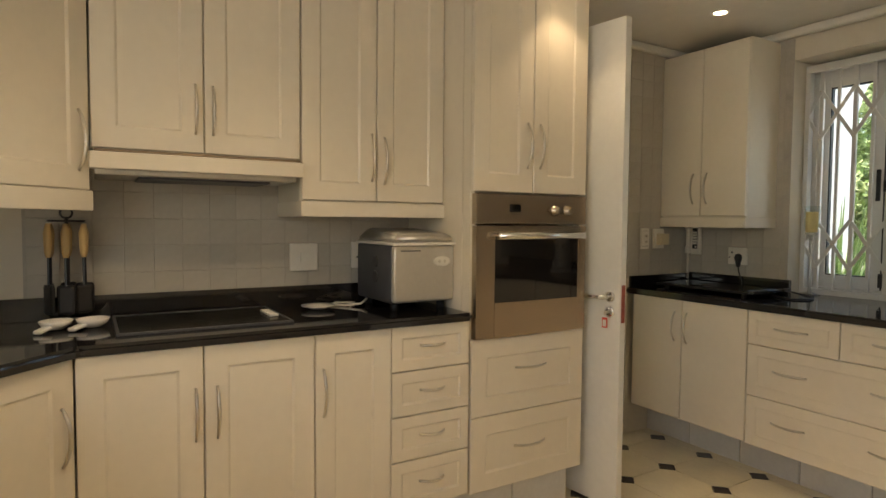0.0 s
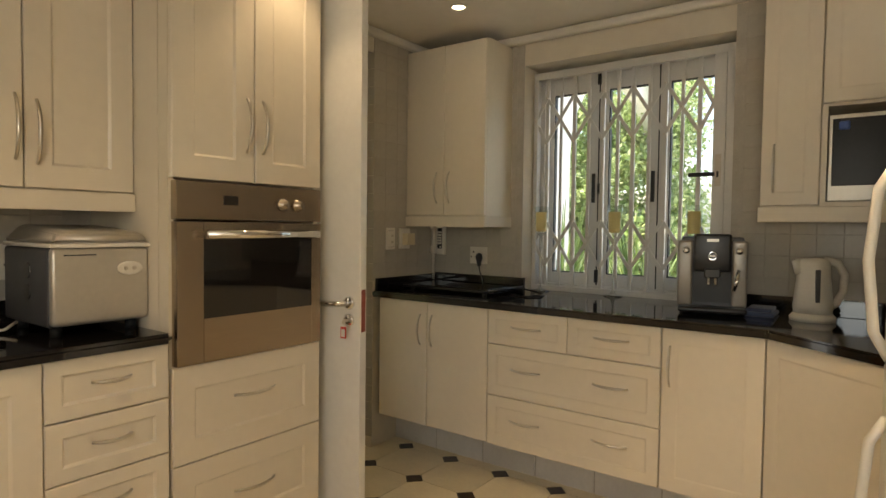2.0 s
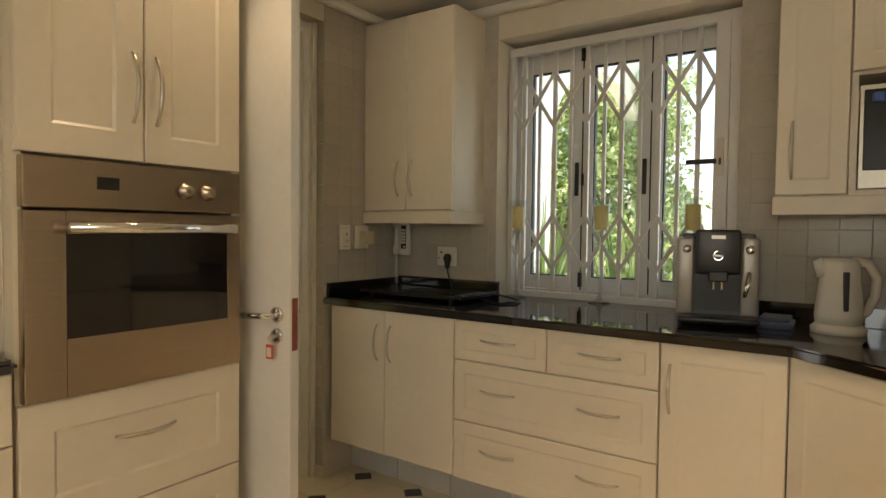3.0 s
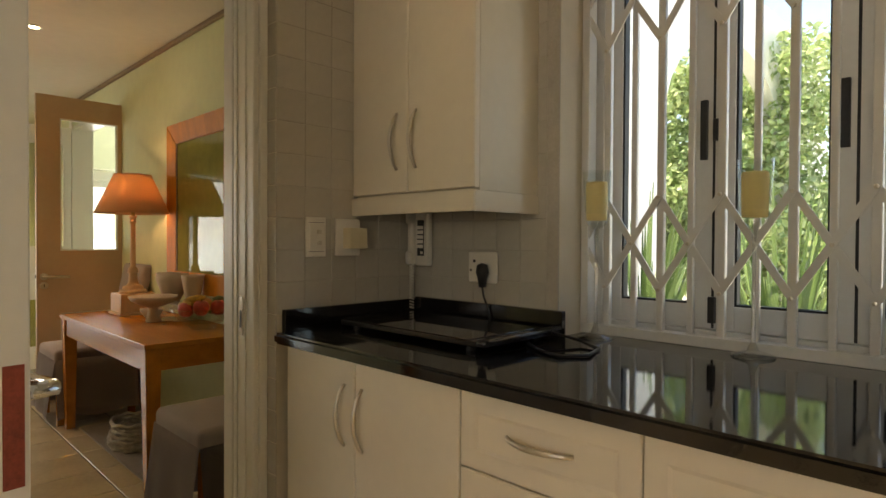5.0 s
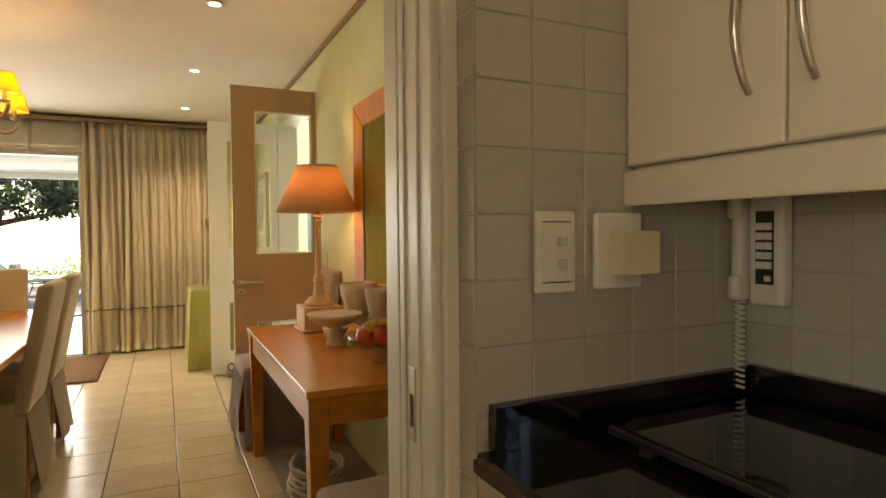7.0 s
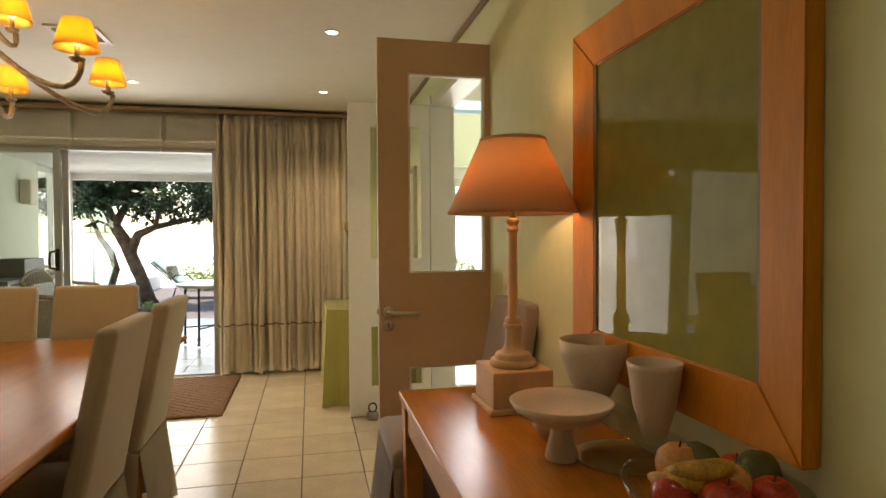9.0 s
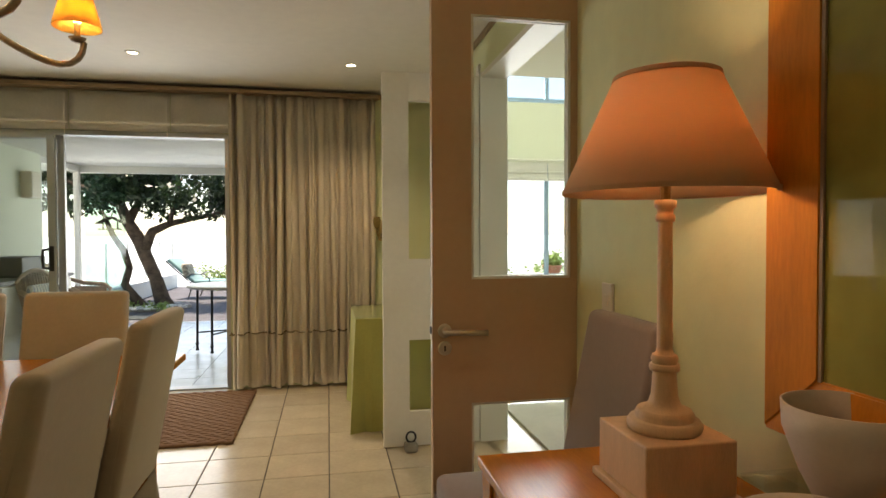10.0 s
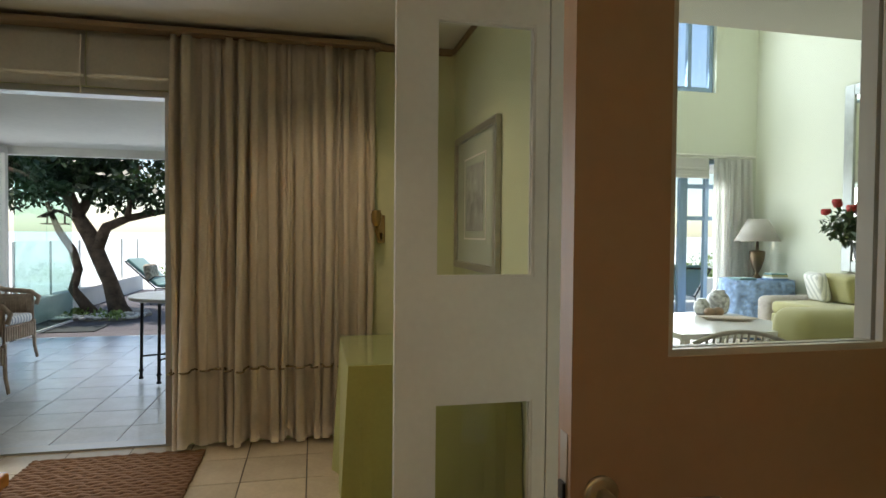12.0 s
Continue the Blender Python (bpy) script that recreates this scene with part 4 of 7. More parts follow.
socket("light_switch", 2.775, NW - 0.012, 1.225, 0.075, 0.13, 0, "white double light switch on the tiles", [("insert", (-0.027, -0.045, 0.027, 0.045, 0.003), WHITEP), ("seam", (-0.028, 0.047, 0.028, 0.0485, 0.0015), GROUT_K), ("seam", (-0.028, -0.0485, 0.028, -0.047, 0.0015), GROUT_K), ("button", (0.0, 0.010, 0.014, 0.024, 0.011), NICKEL), ("button", (0.0, -0.026, 0.014, -0.012, 0.011), NICKEL)])
socket("plug_in_sensor", 2.903, NW - 0.012, 1.225, 0.10, 0.125, 0, "white socket plate with a yellowed plug-in unit", [("adaptor", (-0.022, -0.038, 0.05, 0.032, 0.04), CREAMP)])
ic = thing("intercom", (0, 0, 0), "white wall intercom with a handset and a strip of black-framed keys", "intercom")
part("base", bx(-0.034, -0.03, -0.105, 0.034, 0, 0.105, 0.008, 3), WHITEP, ic)
part("key_panel", bx(-0.017, -0.0325, -0.066, 0.017, -0.029, 0.066), BLACKP, ic, "black key panel")
for r in range(5):
    for c in (-1, 1):
        part("key", bx(-0.0075 + 0.0078 * c, -0.035, 0.032 - r * 0.0175, 0.0075 + 0.0078 * c, -0.032, 0.045 - r * 0.0175, 0.001), WHITEP, ic)
part("call_button", bx(0.001, -0.035, -0.06, 0.014, -0.032, -0.05, 0.001), WHITEP, ic)
part("handset", join(bx(-0.062, -0.045, -0.10, -0.037, -0.012, 0.10, 0.010, 3), bx(-0.063, -0.056, 0.052, -0.036, -0.03, 0.10, 0.010, 3), bx(-0.063, -0.056, -0.10, -0.036, -0.03, -0.05, 0.010, 3)), WHITEP, ic, "slim white handset", True)
coil = [(-0.05 + 0.008 * math.cos(0.9 * k), -0.03 + 0.008 * math.sin(0.9 * k), -0.10 - 0.00155 * k) for k in range(110)]
part("coiled_cord", tube(coil, 0.0028, 5), WHITEP, ic, "coiled white cord down to the worktop", True)
ic.matrix_basis = pose(EW - 0.012, 2.455, 1.225, 0, 0, -90)
ws = socket("wall_socket", EW - 0.012, 2.17, 1.125, 0.125, 0.105, -90, "white wall socket with a black plug", [(n, (b[0] - 0.035, b[1], b[2] - 0.035, b[3], b[4]), m_) for n, b, m_ in HOLES])
plug = thing("power_plug", (EW - 0.04, 2.15, 1.09), "black plug with its cord hanging behind the warming tray", "plug")
part("plug_body", lathe([(0, 0), (0.012, 0.0), (0.016, 0.03), (0.022, 0.05), (0.018, 0.075), (0, 0.082)], (EW - 0.045, 2.15, 1.06), 14), BLACKP, plug, "", True)
part("cord", tube([(EW - 0.045, 2.15, 1.065), (EW - 0.04, 2.148, 1.03), (EW - 0.03, 2.135, 0.985), (EW - 0.035, 2.12, 0.93)], 0.004, 6), BLACKP, plug, "", True)
# warming tray with its cord
TRAYRAIL = mat("dark_polished_rail", (0.10, 0.10, 0.11), 0.2, 0.8, 0.1, 10)
tray = thing("warming_tray", (3.0, 2.12, CT), "black glass warming tray with a dark end rail", "warming tray")
part("body", bx(2.845, 1.87, CT + 0.012, 3.175, 2.47, CT + 0.026, 0.004), BLACKP, tray)
part("glass_top", bx(2.85, 1.90, CT + 0.026, 3.17, 2.465, CT + 0.030, 0.0015), BLACKG, tray)
part("end_rail", join(bx(2.84, 1.835, CT + 0.014, 3.18, 1.87, CT + 0.034, 0.008, 3), tube([(2.85, 1.83, CT + 0.032), (3.17, 1.83, CT + 0.032)], 0.008, 10)), TRAYRAIL, tray, "dark grey end rail", True)
for fx, fy in ((2.86, 1.9), (3.14, 1.9), (2.86, 2.4), (3.14, 2.4)):
    part("foot", lathe([(0.014, 0), (0.012, 0.013), (0, 0.013)], (fx, fy, CT), 10), GASKET, tray)
part("power_cord", tube([(3.12, 1.83, CT + 0.03), (3.14, 1.74, CT + 0.012), (3.10, 1.66, CT + 0.005), (3.0, 1.63, CT + 0.005), (2.94, 1.68, CT + 0.005), (2.97, 1.76, CT + 0.005), (3.03, 1.84, CT + 0.005)], 0.005, 6), BLACKP, tray, "black looping cord", True)

WAX = shade_mat("ivory_wax", (0.88, 0.74, 0.42), (0.95, 0.80, 0.46))
STEM_G = glass_mat("thick_clear_glass", (0.93, 0.95, 0.94), 0.9)
STEM_G.node_tree.nodes["Math.001"].inputs[2].default_value = 0.2


def candle(x, y, label):
    ob = thing("candle_holder", (x, y, CT), label, "candle holder", "candle holders on the window sill")
    part("stem", lathe([(0, 0), (0.052, 0), (0.05, 0.004), (0.015, 0.012), (0.006, 0.03), (0.005, 0.22), (0.008, 0.25), (0.028, 0.262), (0.032, 0.27), (0, 0.27)], (x, y, CT), 24), STEM_G, ob, "clear glass stem and foot", True)
    p = part("cup", lathe([(0.03, 0.27), (0.036, 0.30), (0.043, 0.385), (0.041, 0.385), (0.034, 0.30), (0.028, 0.274)], (x, y, CT), 24, False), GLASS, ob, "thin flared glass cup", True)
    p.visible_shadow = False
    part("candle", lathe([(0, 0.272), (0.029, 0.272), (0.031, 0.285), (0.032, 0.355), (0.029, 0.36), (0.01, 0.352), (0, 0.352)], (x, y, CT), 20), WAX, ob, "half-burned ivory candle", True)
    ob.scale = (1.0, 1.0, 1.3)


MATS_GLASS = glass_mat("clear_glass", (0.93, 0.96, 0.95), 0.9)
for cx, cy in ((3.28, 1.775), (3.31, 1.345), (3.31, 0.93)):
    candle(cx, cy, "tall glass candle holder with an ivory candle")
# coffee machine
# silver plastic darkened for the shade on the machine's cheeks
SILVER_SHADED = mat("shaded_silver_plastic", (0.34, 0.31, 0.27), 0.35, 0.4, 0.05, 6, 0.02, 60)
cm = thing("coffee_machine", (0, 0, 0), "black and silver automatic coffee machine on the worktop", "coffee machine")
part("body", bx(-0.14, 0.02, 0.015, 0.14, 0.40, 0.345, 0.01, 3), DARKP, cm)
part("side_cheek", bx(-0.155, 0.0, 0.03, -0.087, 0.06, 0.33, 0.012, 3), SILVER_SHADED, cm, "silver front cheek", True)
part("side_cheek", bx(0.087, 0.0, 0.03, 0.155, 0.06, 0.33, 0.012, 3), SILVER_SHADED, cm, "silver front cheek", True)
part("centre_panel", bx(-0.084, -0.012, 0.19, 0.084, 0.05, 0.36, 0.012, 3), BLACKP, cm, "glossy black centre panel", True)
part("recess", bx(-0.088, 0.02, 0.05, 0.088, 0.045, 0.19), BLACKP, cm)
part("drip_tray", bx(-0.15, -0.09, 0.012, 0.15, 0.03, 0.035, 0.01, 3), BLACKP, cm, "black drip tray", True)
for kx in (-0.118, 0.118):
    part("knob", turned(lathe([(0.017, 0), (0.017, 0.008), (0.012, 0.016), (0, 0.016)], (0, 0, 0), 18), Matrix.Translation((kx, 0, 0.285)) @ pose(0, 0, 0, 90)), CHROME, cm, "round chrome knob", True)
sp = part("spout", bx(-0.035, -0.045, 0.165, 0.035, 0.0, 0.205, 0.006), BLACKP, cm)
for kx in (-0.015, 0.015):
    part("nozzle", tube([(kx, -0.03, 0.165), (kx, -0.03, 0.135)], 0.007, 8), CHROME, sp)
part("badge", turned(tube([(0.017 * math.cos(a), 0.017 * math.sin(a), 0) for a in [i * math.pi / 10 for i in range(20)]], 0.0025, 6, True), Matrix.Translation((0, -0.0135, 0.262)) @ pose(0, 0, 0, 90)), CHROME, cm, "round chrome emblem")
part("emblem_bar", bx(-0.012, -0.014, 0.259, 0.012, -0.011, 0.265), CHROME, cm)
part("display", bx(-0.026, -0.014, 0.325, 0.026, -0.011, 0.338), SILVER, cm, "small grey display")
part("steam_wand", tube([(0.115, -0.01, 0.20), (0.11, -0.035, 0.16), (0.095, -0.04, 0.11)], [0.008, 0.011, 0.007], 8), CHROME, cm, "chrome steam wand", True)
part("foot", bx(-0.13, 0.02, 0, 0.13, 0.38, 0.016), GASKET, cm)
cm.matrix_basis = pose(2.955, 0.765, CT, 0, 0, -76) @ Matrix.Diagonal((0.92, 0.9, 0.99, 1))
# kettle
kt = thing("kettle", (0, 0, 0), "cream plastic electric jug kettle with a water gauge", "kettle")
kb = lathe([(0, 0.03), (0.075, 0.03), (0.078, 0.06), (0.066, 0.16), (0.062, 0.225), (0.052, 0.24), (0, 0.243)], (0, 0, 0), 28)
part("jug", kb, WHITEP, kt, "", True)
part("base", lathe([(0, 0), (0.088, 0), (0.09, 0.015), (0.075, 0.03), (0, 0.03)], (0, 0, 0), 28), WHITEP, kt, "", True)
part("handle", tube([(0.04, 0, 0.235), (0.09, 0, 0.225), (0.118, 0, 0.18), (0.115, 0, 0.12), (0.09, 0, 0.07), (0.065, 0, 0.05)], [0.014, 0.016, 0.016, 0.016, 0.015, 0.012], 10), WHITEP, kt, "", True)
part("spout", tube([(-0.05, 0, 0.19), (-0.075, 0, 0.235)], [0.028, 0.016], 10), WHITEP, kt, "", True)
part("gauge", bx(-0.012, -0.0765, 0.075, 0.006, -0.05, 0.2, 0.003), DARKP, kt, "dark water gauge")
kt.matrix_basis = pose(3.03, 0.385, CT, 0, 0, -70) @ Matrix.Diagonal((0.95, 0.95, 1.08, 1))
# microwave in its niche
mw = thing("microwave", (0, 0, 0), "silver and black microwave oven in the wall cabinet niche", "microwave")
part("casing", bx(0, 0.015, 0, 0.52, 0.25, 0.285, 0.005), SILVER, mw)
part("door_glass", bx(0.012, 0.002, 0.05, 0.40, 0.016, 0.272, 0.003), mat("smoked_microwave_door", (0.012, 0.011, 0.011), 0.28, 0, 0.2, 8, Specular_IOR_Level=0.25), mw, "black door glass")
part("door_frame", bx(0.0, 0.006, 0.0, 0.41, 0.015, 0.285, 0.002), SILVER, mw)
part("control_strip", bx(0.415, 0.004, 0.0, 0.52, 0.015, 0.285, 0.002), DARKP, mw)
mw.matrix_basis = pose(2.951, 0.345, 1.421, 0, 0, -90) @ Matrix.Diagonal((1, 1, 1.2, 1))
magnet = solo("fridge_magnet", bx(2.937, 0.275, 1.70, 2.952, 0.312, 1.735, 0.007, 3), mat("blue_glaze", (0.05, 0.12, 0.42), 0.3, 0, 0.3, 20), "small blue and white ornament on the microwave", "ornament", smooth=True)
# blue cloths and woven jar by the kettle
solo("folded_cloth", join(bx(2.98, 0.52, CT, 3.16, 0.64, CT + 0.02, 0.009, 3), bx(2.992, 0.53, CT + 0.0205, 3.15, 0.632, CT + 0.036, 0.007, 3)), cloth_mat("navy_cloth", (0.07, 0.09, 0.16), 300), "folded blue cloths beside the coffee machine", "cloth", smooth=True)
# fridge
fg = thing("fridge", (2.14, -0.2, 0), "white fridge-freezer with curved handles", "fridge")
part("body", bx(1.80, -0.60, 0.03, 2.34, 0.085, 1.80, 0.012), WHITEP, fg)
part("door", bx(1.80, 0.09, 0.925, 2.34, 0.15, 1.80, 0.016, 3), WHITEP, fg)
part("door", bx(1.80, 0.09, 0.05, 2.34, 0.15, 0.915, 0.016, 3), WHITEP, fg)
for z0, z1 in ((1.0, 1.46), (0.40, 0.86)):
    part("handle", tube([(1.85, 0.148, z0), (1.85, 0.18, z0 + 0.06), (1.85, 0.195, (z0 + z1) / 2), (1.85, 0.18, z1 - 0.06), (1.85, 0.148, z1)], 0.012, 10), WHITEP, fg, "curved white handle", True)
part("feet", bx(1.83, -0.55, 0, 2.31, 0.05, 0.03), DARKP, fg)

# ---- recessed ceiling lights ----
BULB = glow_mat("halogen_glow", (1.0, 0.86, 0.62), 8)


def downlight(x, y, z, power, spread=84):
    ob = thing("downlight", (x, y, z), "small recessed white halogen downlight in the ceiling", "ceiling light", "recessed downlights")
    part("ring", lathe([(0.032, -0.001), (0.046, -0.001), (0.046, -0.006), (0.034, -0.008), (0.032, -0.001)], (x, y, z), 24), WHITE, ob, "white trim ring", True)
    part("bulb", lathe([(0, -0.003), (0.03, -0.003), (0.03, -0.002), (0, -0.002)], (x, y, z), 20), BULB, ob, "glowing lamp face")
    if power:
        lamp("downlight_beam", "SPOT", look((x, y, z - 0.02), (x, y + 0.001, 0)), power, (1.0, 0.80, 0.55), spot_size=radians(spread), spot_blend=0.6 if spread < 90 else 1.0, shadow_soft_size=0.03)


# the last three are unseen, added to brighten the kitchen units
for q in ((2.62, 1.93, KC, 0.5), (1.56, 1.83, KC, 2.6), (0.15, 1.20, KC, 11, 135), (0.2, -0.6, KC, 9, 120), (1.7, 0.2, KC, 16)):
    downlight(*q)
# those at y 3.74 and x -0.5 are unseen additions
for q in ((2.495, 5.195, DC, 2.5), (2.46, 6.64, DC, 4), (2.44, 8.12, DC, 17, 128), (1.0, 8.08, DC, 8), (2.5, 3.74, DC, 1.8), (-0.5, 8.08, DC, 0)):
    downlight(*q)
downlight(5.1, 7.4, DC, 4)

# ---- dining room: console and what stands on it ----
con = thing("console_table", (2.92, 4.43, 0), "honey-coloured wooden console table with square tapered legs", "table")
part("tabletop", bx(2.637, 3.70, 0.705, 3.195, 5.245, 0.732, 0.004), WOOD, con)
for b in ((2.655, 3.77, 2.677, 5.175), (3.15, 3.77, 3.172, 5.175), (2.72, 3.725, 3.11, 3.747), (2.72, 5.195, 3.11, 5.217)):
    part("apron", bx(b[0], b[1], 0.60, b[2], b[3], 0.705, 0.002), WOOD, con)
for lx, ly in ((2.682, 3.748), (2.682, 5.196), (3.147, 3.748), (3.147, 5.196)):
    lb = bx(lx - 0.037, ly - 0.037, 0, lx + 0.037, ly + 0.037, 0.705, 0.004)
    for v in lb.verts:
        if v.co.z < 0.1:
            v.co.x, v.co.y = lx + (v.co.x - lx) * 0.68, ly + (v.co.y - ly) * 0.68
    part("leg", lb, WOOD, con)
TT = 0.732
LX, LY = 2.988, 4.97
WASH = mat("limed_wood", (0.68, 0.46, 0.28), 0.55, 0, 0.1, 6, 0.12, 60, grain=(6, 6, 1))
tl = thing("table_lamp", (LX, LY, TT), "table lamp with a limed wooden column and a lit coral-cream shade", "lamp")
part("plinth", join(bx(LX - 0.115, LY - 0.115, TT, LX + 0.115, LY + 0.115, TT + 0.018, 0.004), bx(LX - 0.103, LY - 0.103, TT + 0.018, LX + 0.103, LY + 0.103, TT + 0.135, 0.004)), WASH, tl)
part("column", lathe([(0.076, 0.135), (0.079, 0.142), (0.079, 0.150), (0.074, 0.158), (0.0735, 0.1585), (0.062, 0.159), (0.0615, 0.1595), (0.062, 0.170), (0.057, 0.1785), (0.0565, 0.179), (0.046, 0.180), (0.034, 0.192), (0.028, 0.210), (0.0245, 0.262), (0.0245, 0.2625), (0.031, 0.263), (0.0325, 0.270), (0.031, 0.277), (0.0305, 0.2775), (0.026, 0.278), (0.026, 0.2785), (0.029, 0.288), (0.026, 0.297), (0.0255, 0.2975), (0.0195, 0.298), (0.0165, 0.312), (0.0150, 0.585), (0.0152, 0.5855), (0.0195, 0.586), (0.0205, 0.594), (0.0195, 0.602), (0.0165, 0.6025), (0.0165, 0.612), (0.0225, 0.618), (0.0235, 0.632), (0.01, 0.634)], (LX, LY, TT), 32), WASH, tl, "turned limed column", True)
SHADE = shade_mat("coral_shade_cloth", (0.66, 0.44, 0.29), (0.78, 0.47, 0.25))
SHADE.node_tree.nodes["Mix Shader"].inputs[0].default_value = 0.34
part("shade", lathe([(0.218, 0.648), (0.218, 0.655), (0.11, 0.895), (0.107, 0.895), (0.215, 0.648), (0.218, 0.648)], (LX, LY, TT), 40, False), SHADE, tl, "conical coral-cream cloth shade", True)
for prof_ in ([(0.219, 0.646), (0.2205, 0.646), (0.2205, 0.656), (0.219, 0.656), (0.219, 0.646)], [(0.1125, 0.889), (0.114, 0.889), (0.1115, 0.899), (0.110, 0.899), (0.1125, 0.889)]):
    part("shade_trim", lathe(prof_, (LX, LY, TT), 40, False), SHADE, tl)
part("bulb", lathe([(0, 0.69), (0.014, 0.694), (0.03, 0.73), (0.028, 0.75), (0, 0.765)], (LX, LY, TT), 16), glow_mat("warm_bulb", (1.0, 0.6, 0.3), 2.5), tl, "glowing bulb", True)
lamp("table_lamp_light", "POINT", Matrix.Translation((LX, LY, TT + 0.785)), 1.15, (1.0, 0.70, 0.44), shadow_soft_size=0.04)
part("harp", tube([(LX, LY, TT + 0.63), (LX, LY, TT + 0.695)], 0.012, 10), BRASS, tl)


def bowl(name, x, y, profile, label, category, material=CERAMIC):
    z = 0.832 if x > 3.1 else TT
    return solo(name, lathe(profile, (x, y, z), 36), material, label, category, smooth=True, at=(x, y, z))


solo("glass_riser", join(bx(3.045, 4.20, TT + 0.092, 3.165, 4.80, TT + 0.10, 0.001), bx(3.045, 4.20, TT, 3.165, 4.208, TT + 0.092), bx(3.045, 4.792, TT, 3.165, 4.80, TT + 0.092)), MATS_GLASS, "low clear glass riser against the mirror", "stand")
bowl("bowl", 3.112, 4.63, [(0, 0), (0.04, 0), (0.045, 0.01), (0.07, 0.06), (0.095, 0.13), (0.098, 0.175), (0.094, 0.175), (0.085, 0.13), (0.06, 0.06), (0, 0.03)], "tall blush ceramic bowl on the console", "bowl")
bowl("vase", 3.11, 4.32, [(0, 0), (0.028, 0), (0.034, 0.02), (0.05, 0.075), (0.062, 0.16), (0.064, 0.175), (0.06, 0.175), (0.046, 0.08), (0.02, 0.02), (0, 0.02)], "small blush ceramic beaker on the riser", "vase")
bowl("compote", 2.945, 4.48, [(0, 0), (0.04, 0), (0.042, 0.006), (0.027, 0.075), (0.03, 0.085), (0.075, 0.10), (0.12, 0.128), (0.133, 0.15), (0.128, 0.152), (0.11, 0.133), (0.06, 0.108), (0, 0.10)], "footed blush ceramic dish", "dish")
bowl("bowl", 2.99, 4.64, [(0, 0), (0.03, 0), (0.055, 0.03), (0.065, 0.06), (0.06, 0.06), (0.045, 0.03), (0, 0.012)], "low blush ceramic cup behind the dish", "cup")
fbx, fby = 3.04, 4.02
fbw = solo("fruit_bowl", lathe([(0, 0), (0.06, 0), (0.062, 0.008), (0.10, 0.035), (0.15, 0.085), (0.165, 0.115), (0.16, 0.116), (0.14, 0.085), (0.09, 0.042), (0, 0.015)], (fbx, fby, TT), 36), MATS_GLASS, "clear glass fruit bowl on the console", "bowl", smooth=True, at=(fbx, fby, TT))
APPLE = mat("red_apple_skin", (0.55, 0.045, 0.025), 0.3, 0, 0.5, 16, 0.02, 40)
GREENF = mat("green_fruit_skin", (0.22, 0.26, 0.06), 0.35, 0, 0.3, 14, 0.03, 60)
BANANA = mat("ripe_banana_skin", (0.58, 0.33, 0.06), 0.45, 0, 0.45, 18, 0.04, 50)
MELON = mat("dark_green_melon_skin", (0.07, 0.09, 0.025), 0.5, 0, 0.3, 10, 0.15, 60)
PEACH = mat("peach_skin", (0.62, 0.30, 0.10), 0.5, 0, 0.35, 9, 0.05, 90)


def fruit(name, dx, dy, z, r, material, label):
    x, y = fbx + dx, fby + dy
    ob = thing(name, (x, y, TT + z), label, "fruit", "fruit in the bowl")
    part("flesh", lathe([(0.0, 0.08 * r), (0.45 * r, 0.0), (0.85 * r, 0.35 * r), (r, 0.95 * r), (0.88 * r, 1.5 * r), (0.5 * r, 1.82 * r), (0.16 * r, 1.78 * r), (0.0, 1.62 * r)], (x, y, TT + z), 18), material, ob, "", True)
    part("stalk", tube([(x, y, TT + z + 1.6 * r), (x + 0.004, y, TT + z + 2.0 * r)], 0.002, 5), BARK, ob)


for n, dx, dy, z, r, m_, l_ in (("apple", -0.10, -0.03, 0.075, 0.042, APPLE, "shiny red apple in the glass bowl"), ("apple", -0.05, -0.10, 0.085, 0.042, APPLE, "shiny red apple in the glass bowl"), ("apple", 0.045, -0.095, 0.08, 0.042, APPLE, "shiny red apple in the glass bowl"), ("pear", -0.01, -0.055, 0.10, 0.038, PEACH, "peach-coloured fruit in the glass bowl"), ("guava", 0.03, -0.02, 0.085, 0.04, GREENF, "small green fruit in the glass bowl"), ("mango", -0.02, 0.075, 0.08, 0.045, PEACH, "orange-red mango in the glass bowl"), ("apple", 0.08, 0.04, 0.07, 0.04, APPLE, "shiny red apple in the glass bowl")):
    fruit(n, dx, dy, z, r, m_, l_)
solo("melon", turned(lathe([(0, -0.062), (0.03, -0.055), (0.048, -0.02), (0.05, 0.02), (0.032, 0.056), (0, 0.063)], (0, 0, 0), 20), Matrix.Translation((fbx + 0.075, fby - 0.02, TT + 0.135)) @ pose(0, 0, 0, 0, 80, 30) @ Matrix.Scale(0.78, 4)), MELON, "dark green melon on the fruit", "fruit", smooth=True)
solo("avocado", turned(lathe([(0, -0.055), (0.03, -0.045), (0.043, -0.01), (0.035, 0.03), (0.018, 0.055), (0, 0.06)], (0, 0, 0), 18), Matrix.Translation((fbx + 0.015, fby + 0.055, TT + 0.138)) @ pose(0, 0, 0, 0, 75, 100) @ Matrix.Scale(0.74, 4)), MELON, "dark green avocado on the fruit", "fruit", smooth=True)
for k in range(2):
    solo("banana", turned(tube([(0.07 * math.cos(a), 0.07 * math.sin(a), 0) for a in [0.4 + i * 0.27 for i in range(8)]], [0.006, 0.014, 0.018, 0.019, 0.019, 0.018, 0.013, 0.005], 8), Matrix.Translation((fbx - 0.05 + 0.015 * k, fby + 0.01 - 0.01 * k, TT + 0.145 + 0.012 * k)) @ pose(0, 0, 0, 12 * k, 10, 150 + 14 * k)), BANANA, "ripe freckled banana on the fruit", "fruit", "fruit in the bowl", smooth=True)
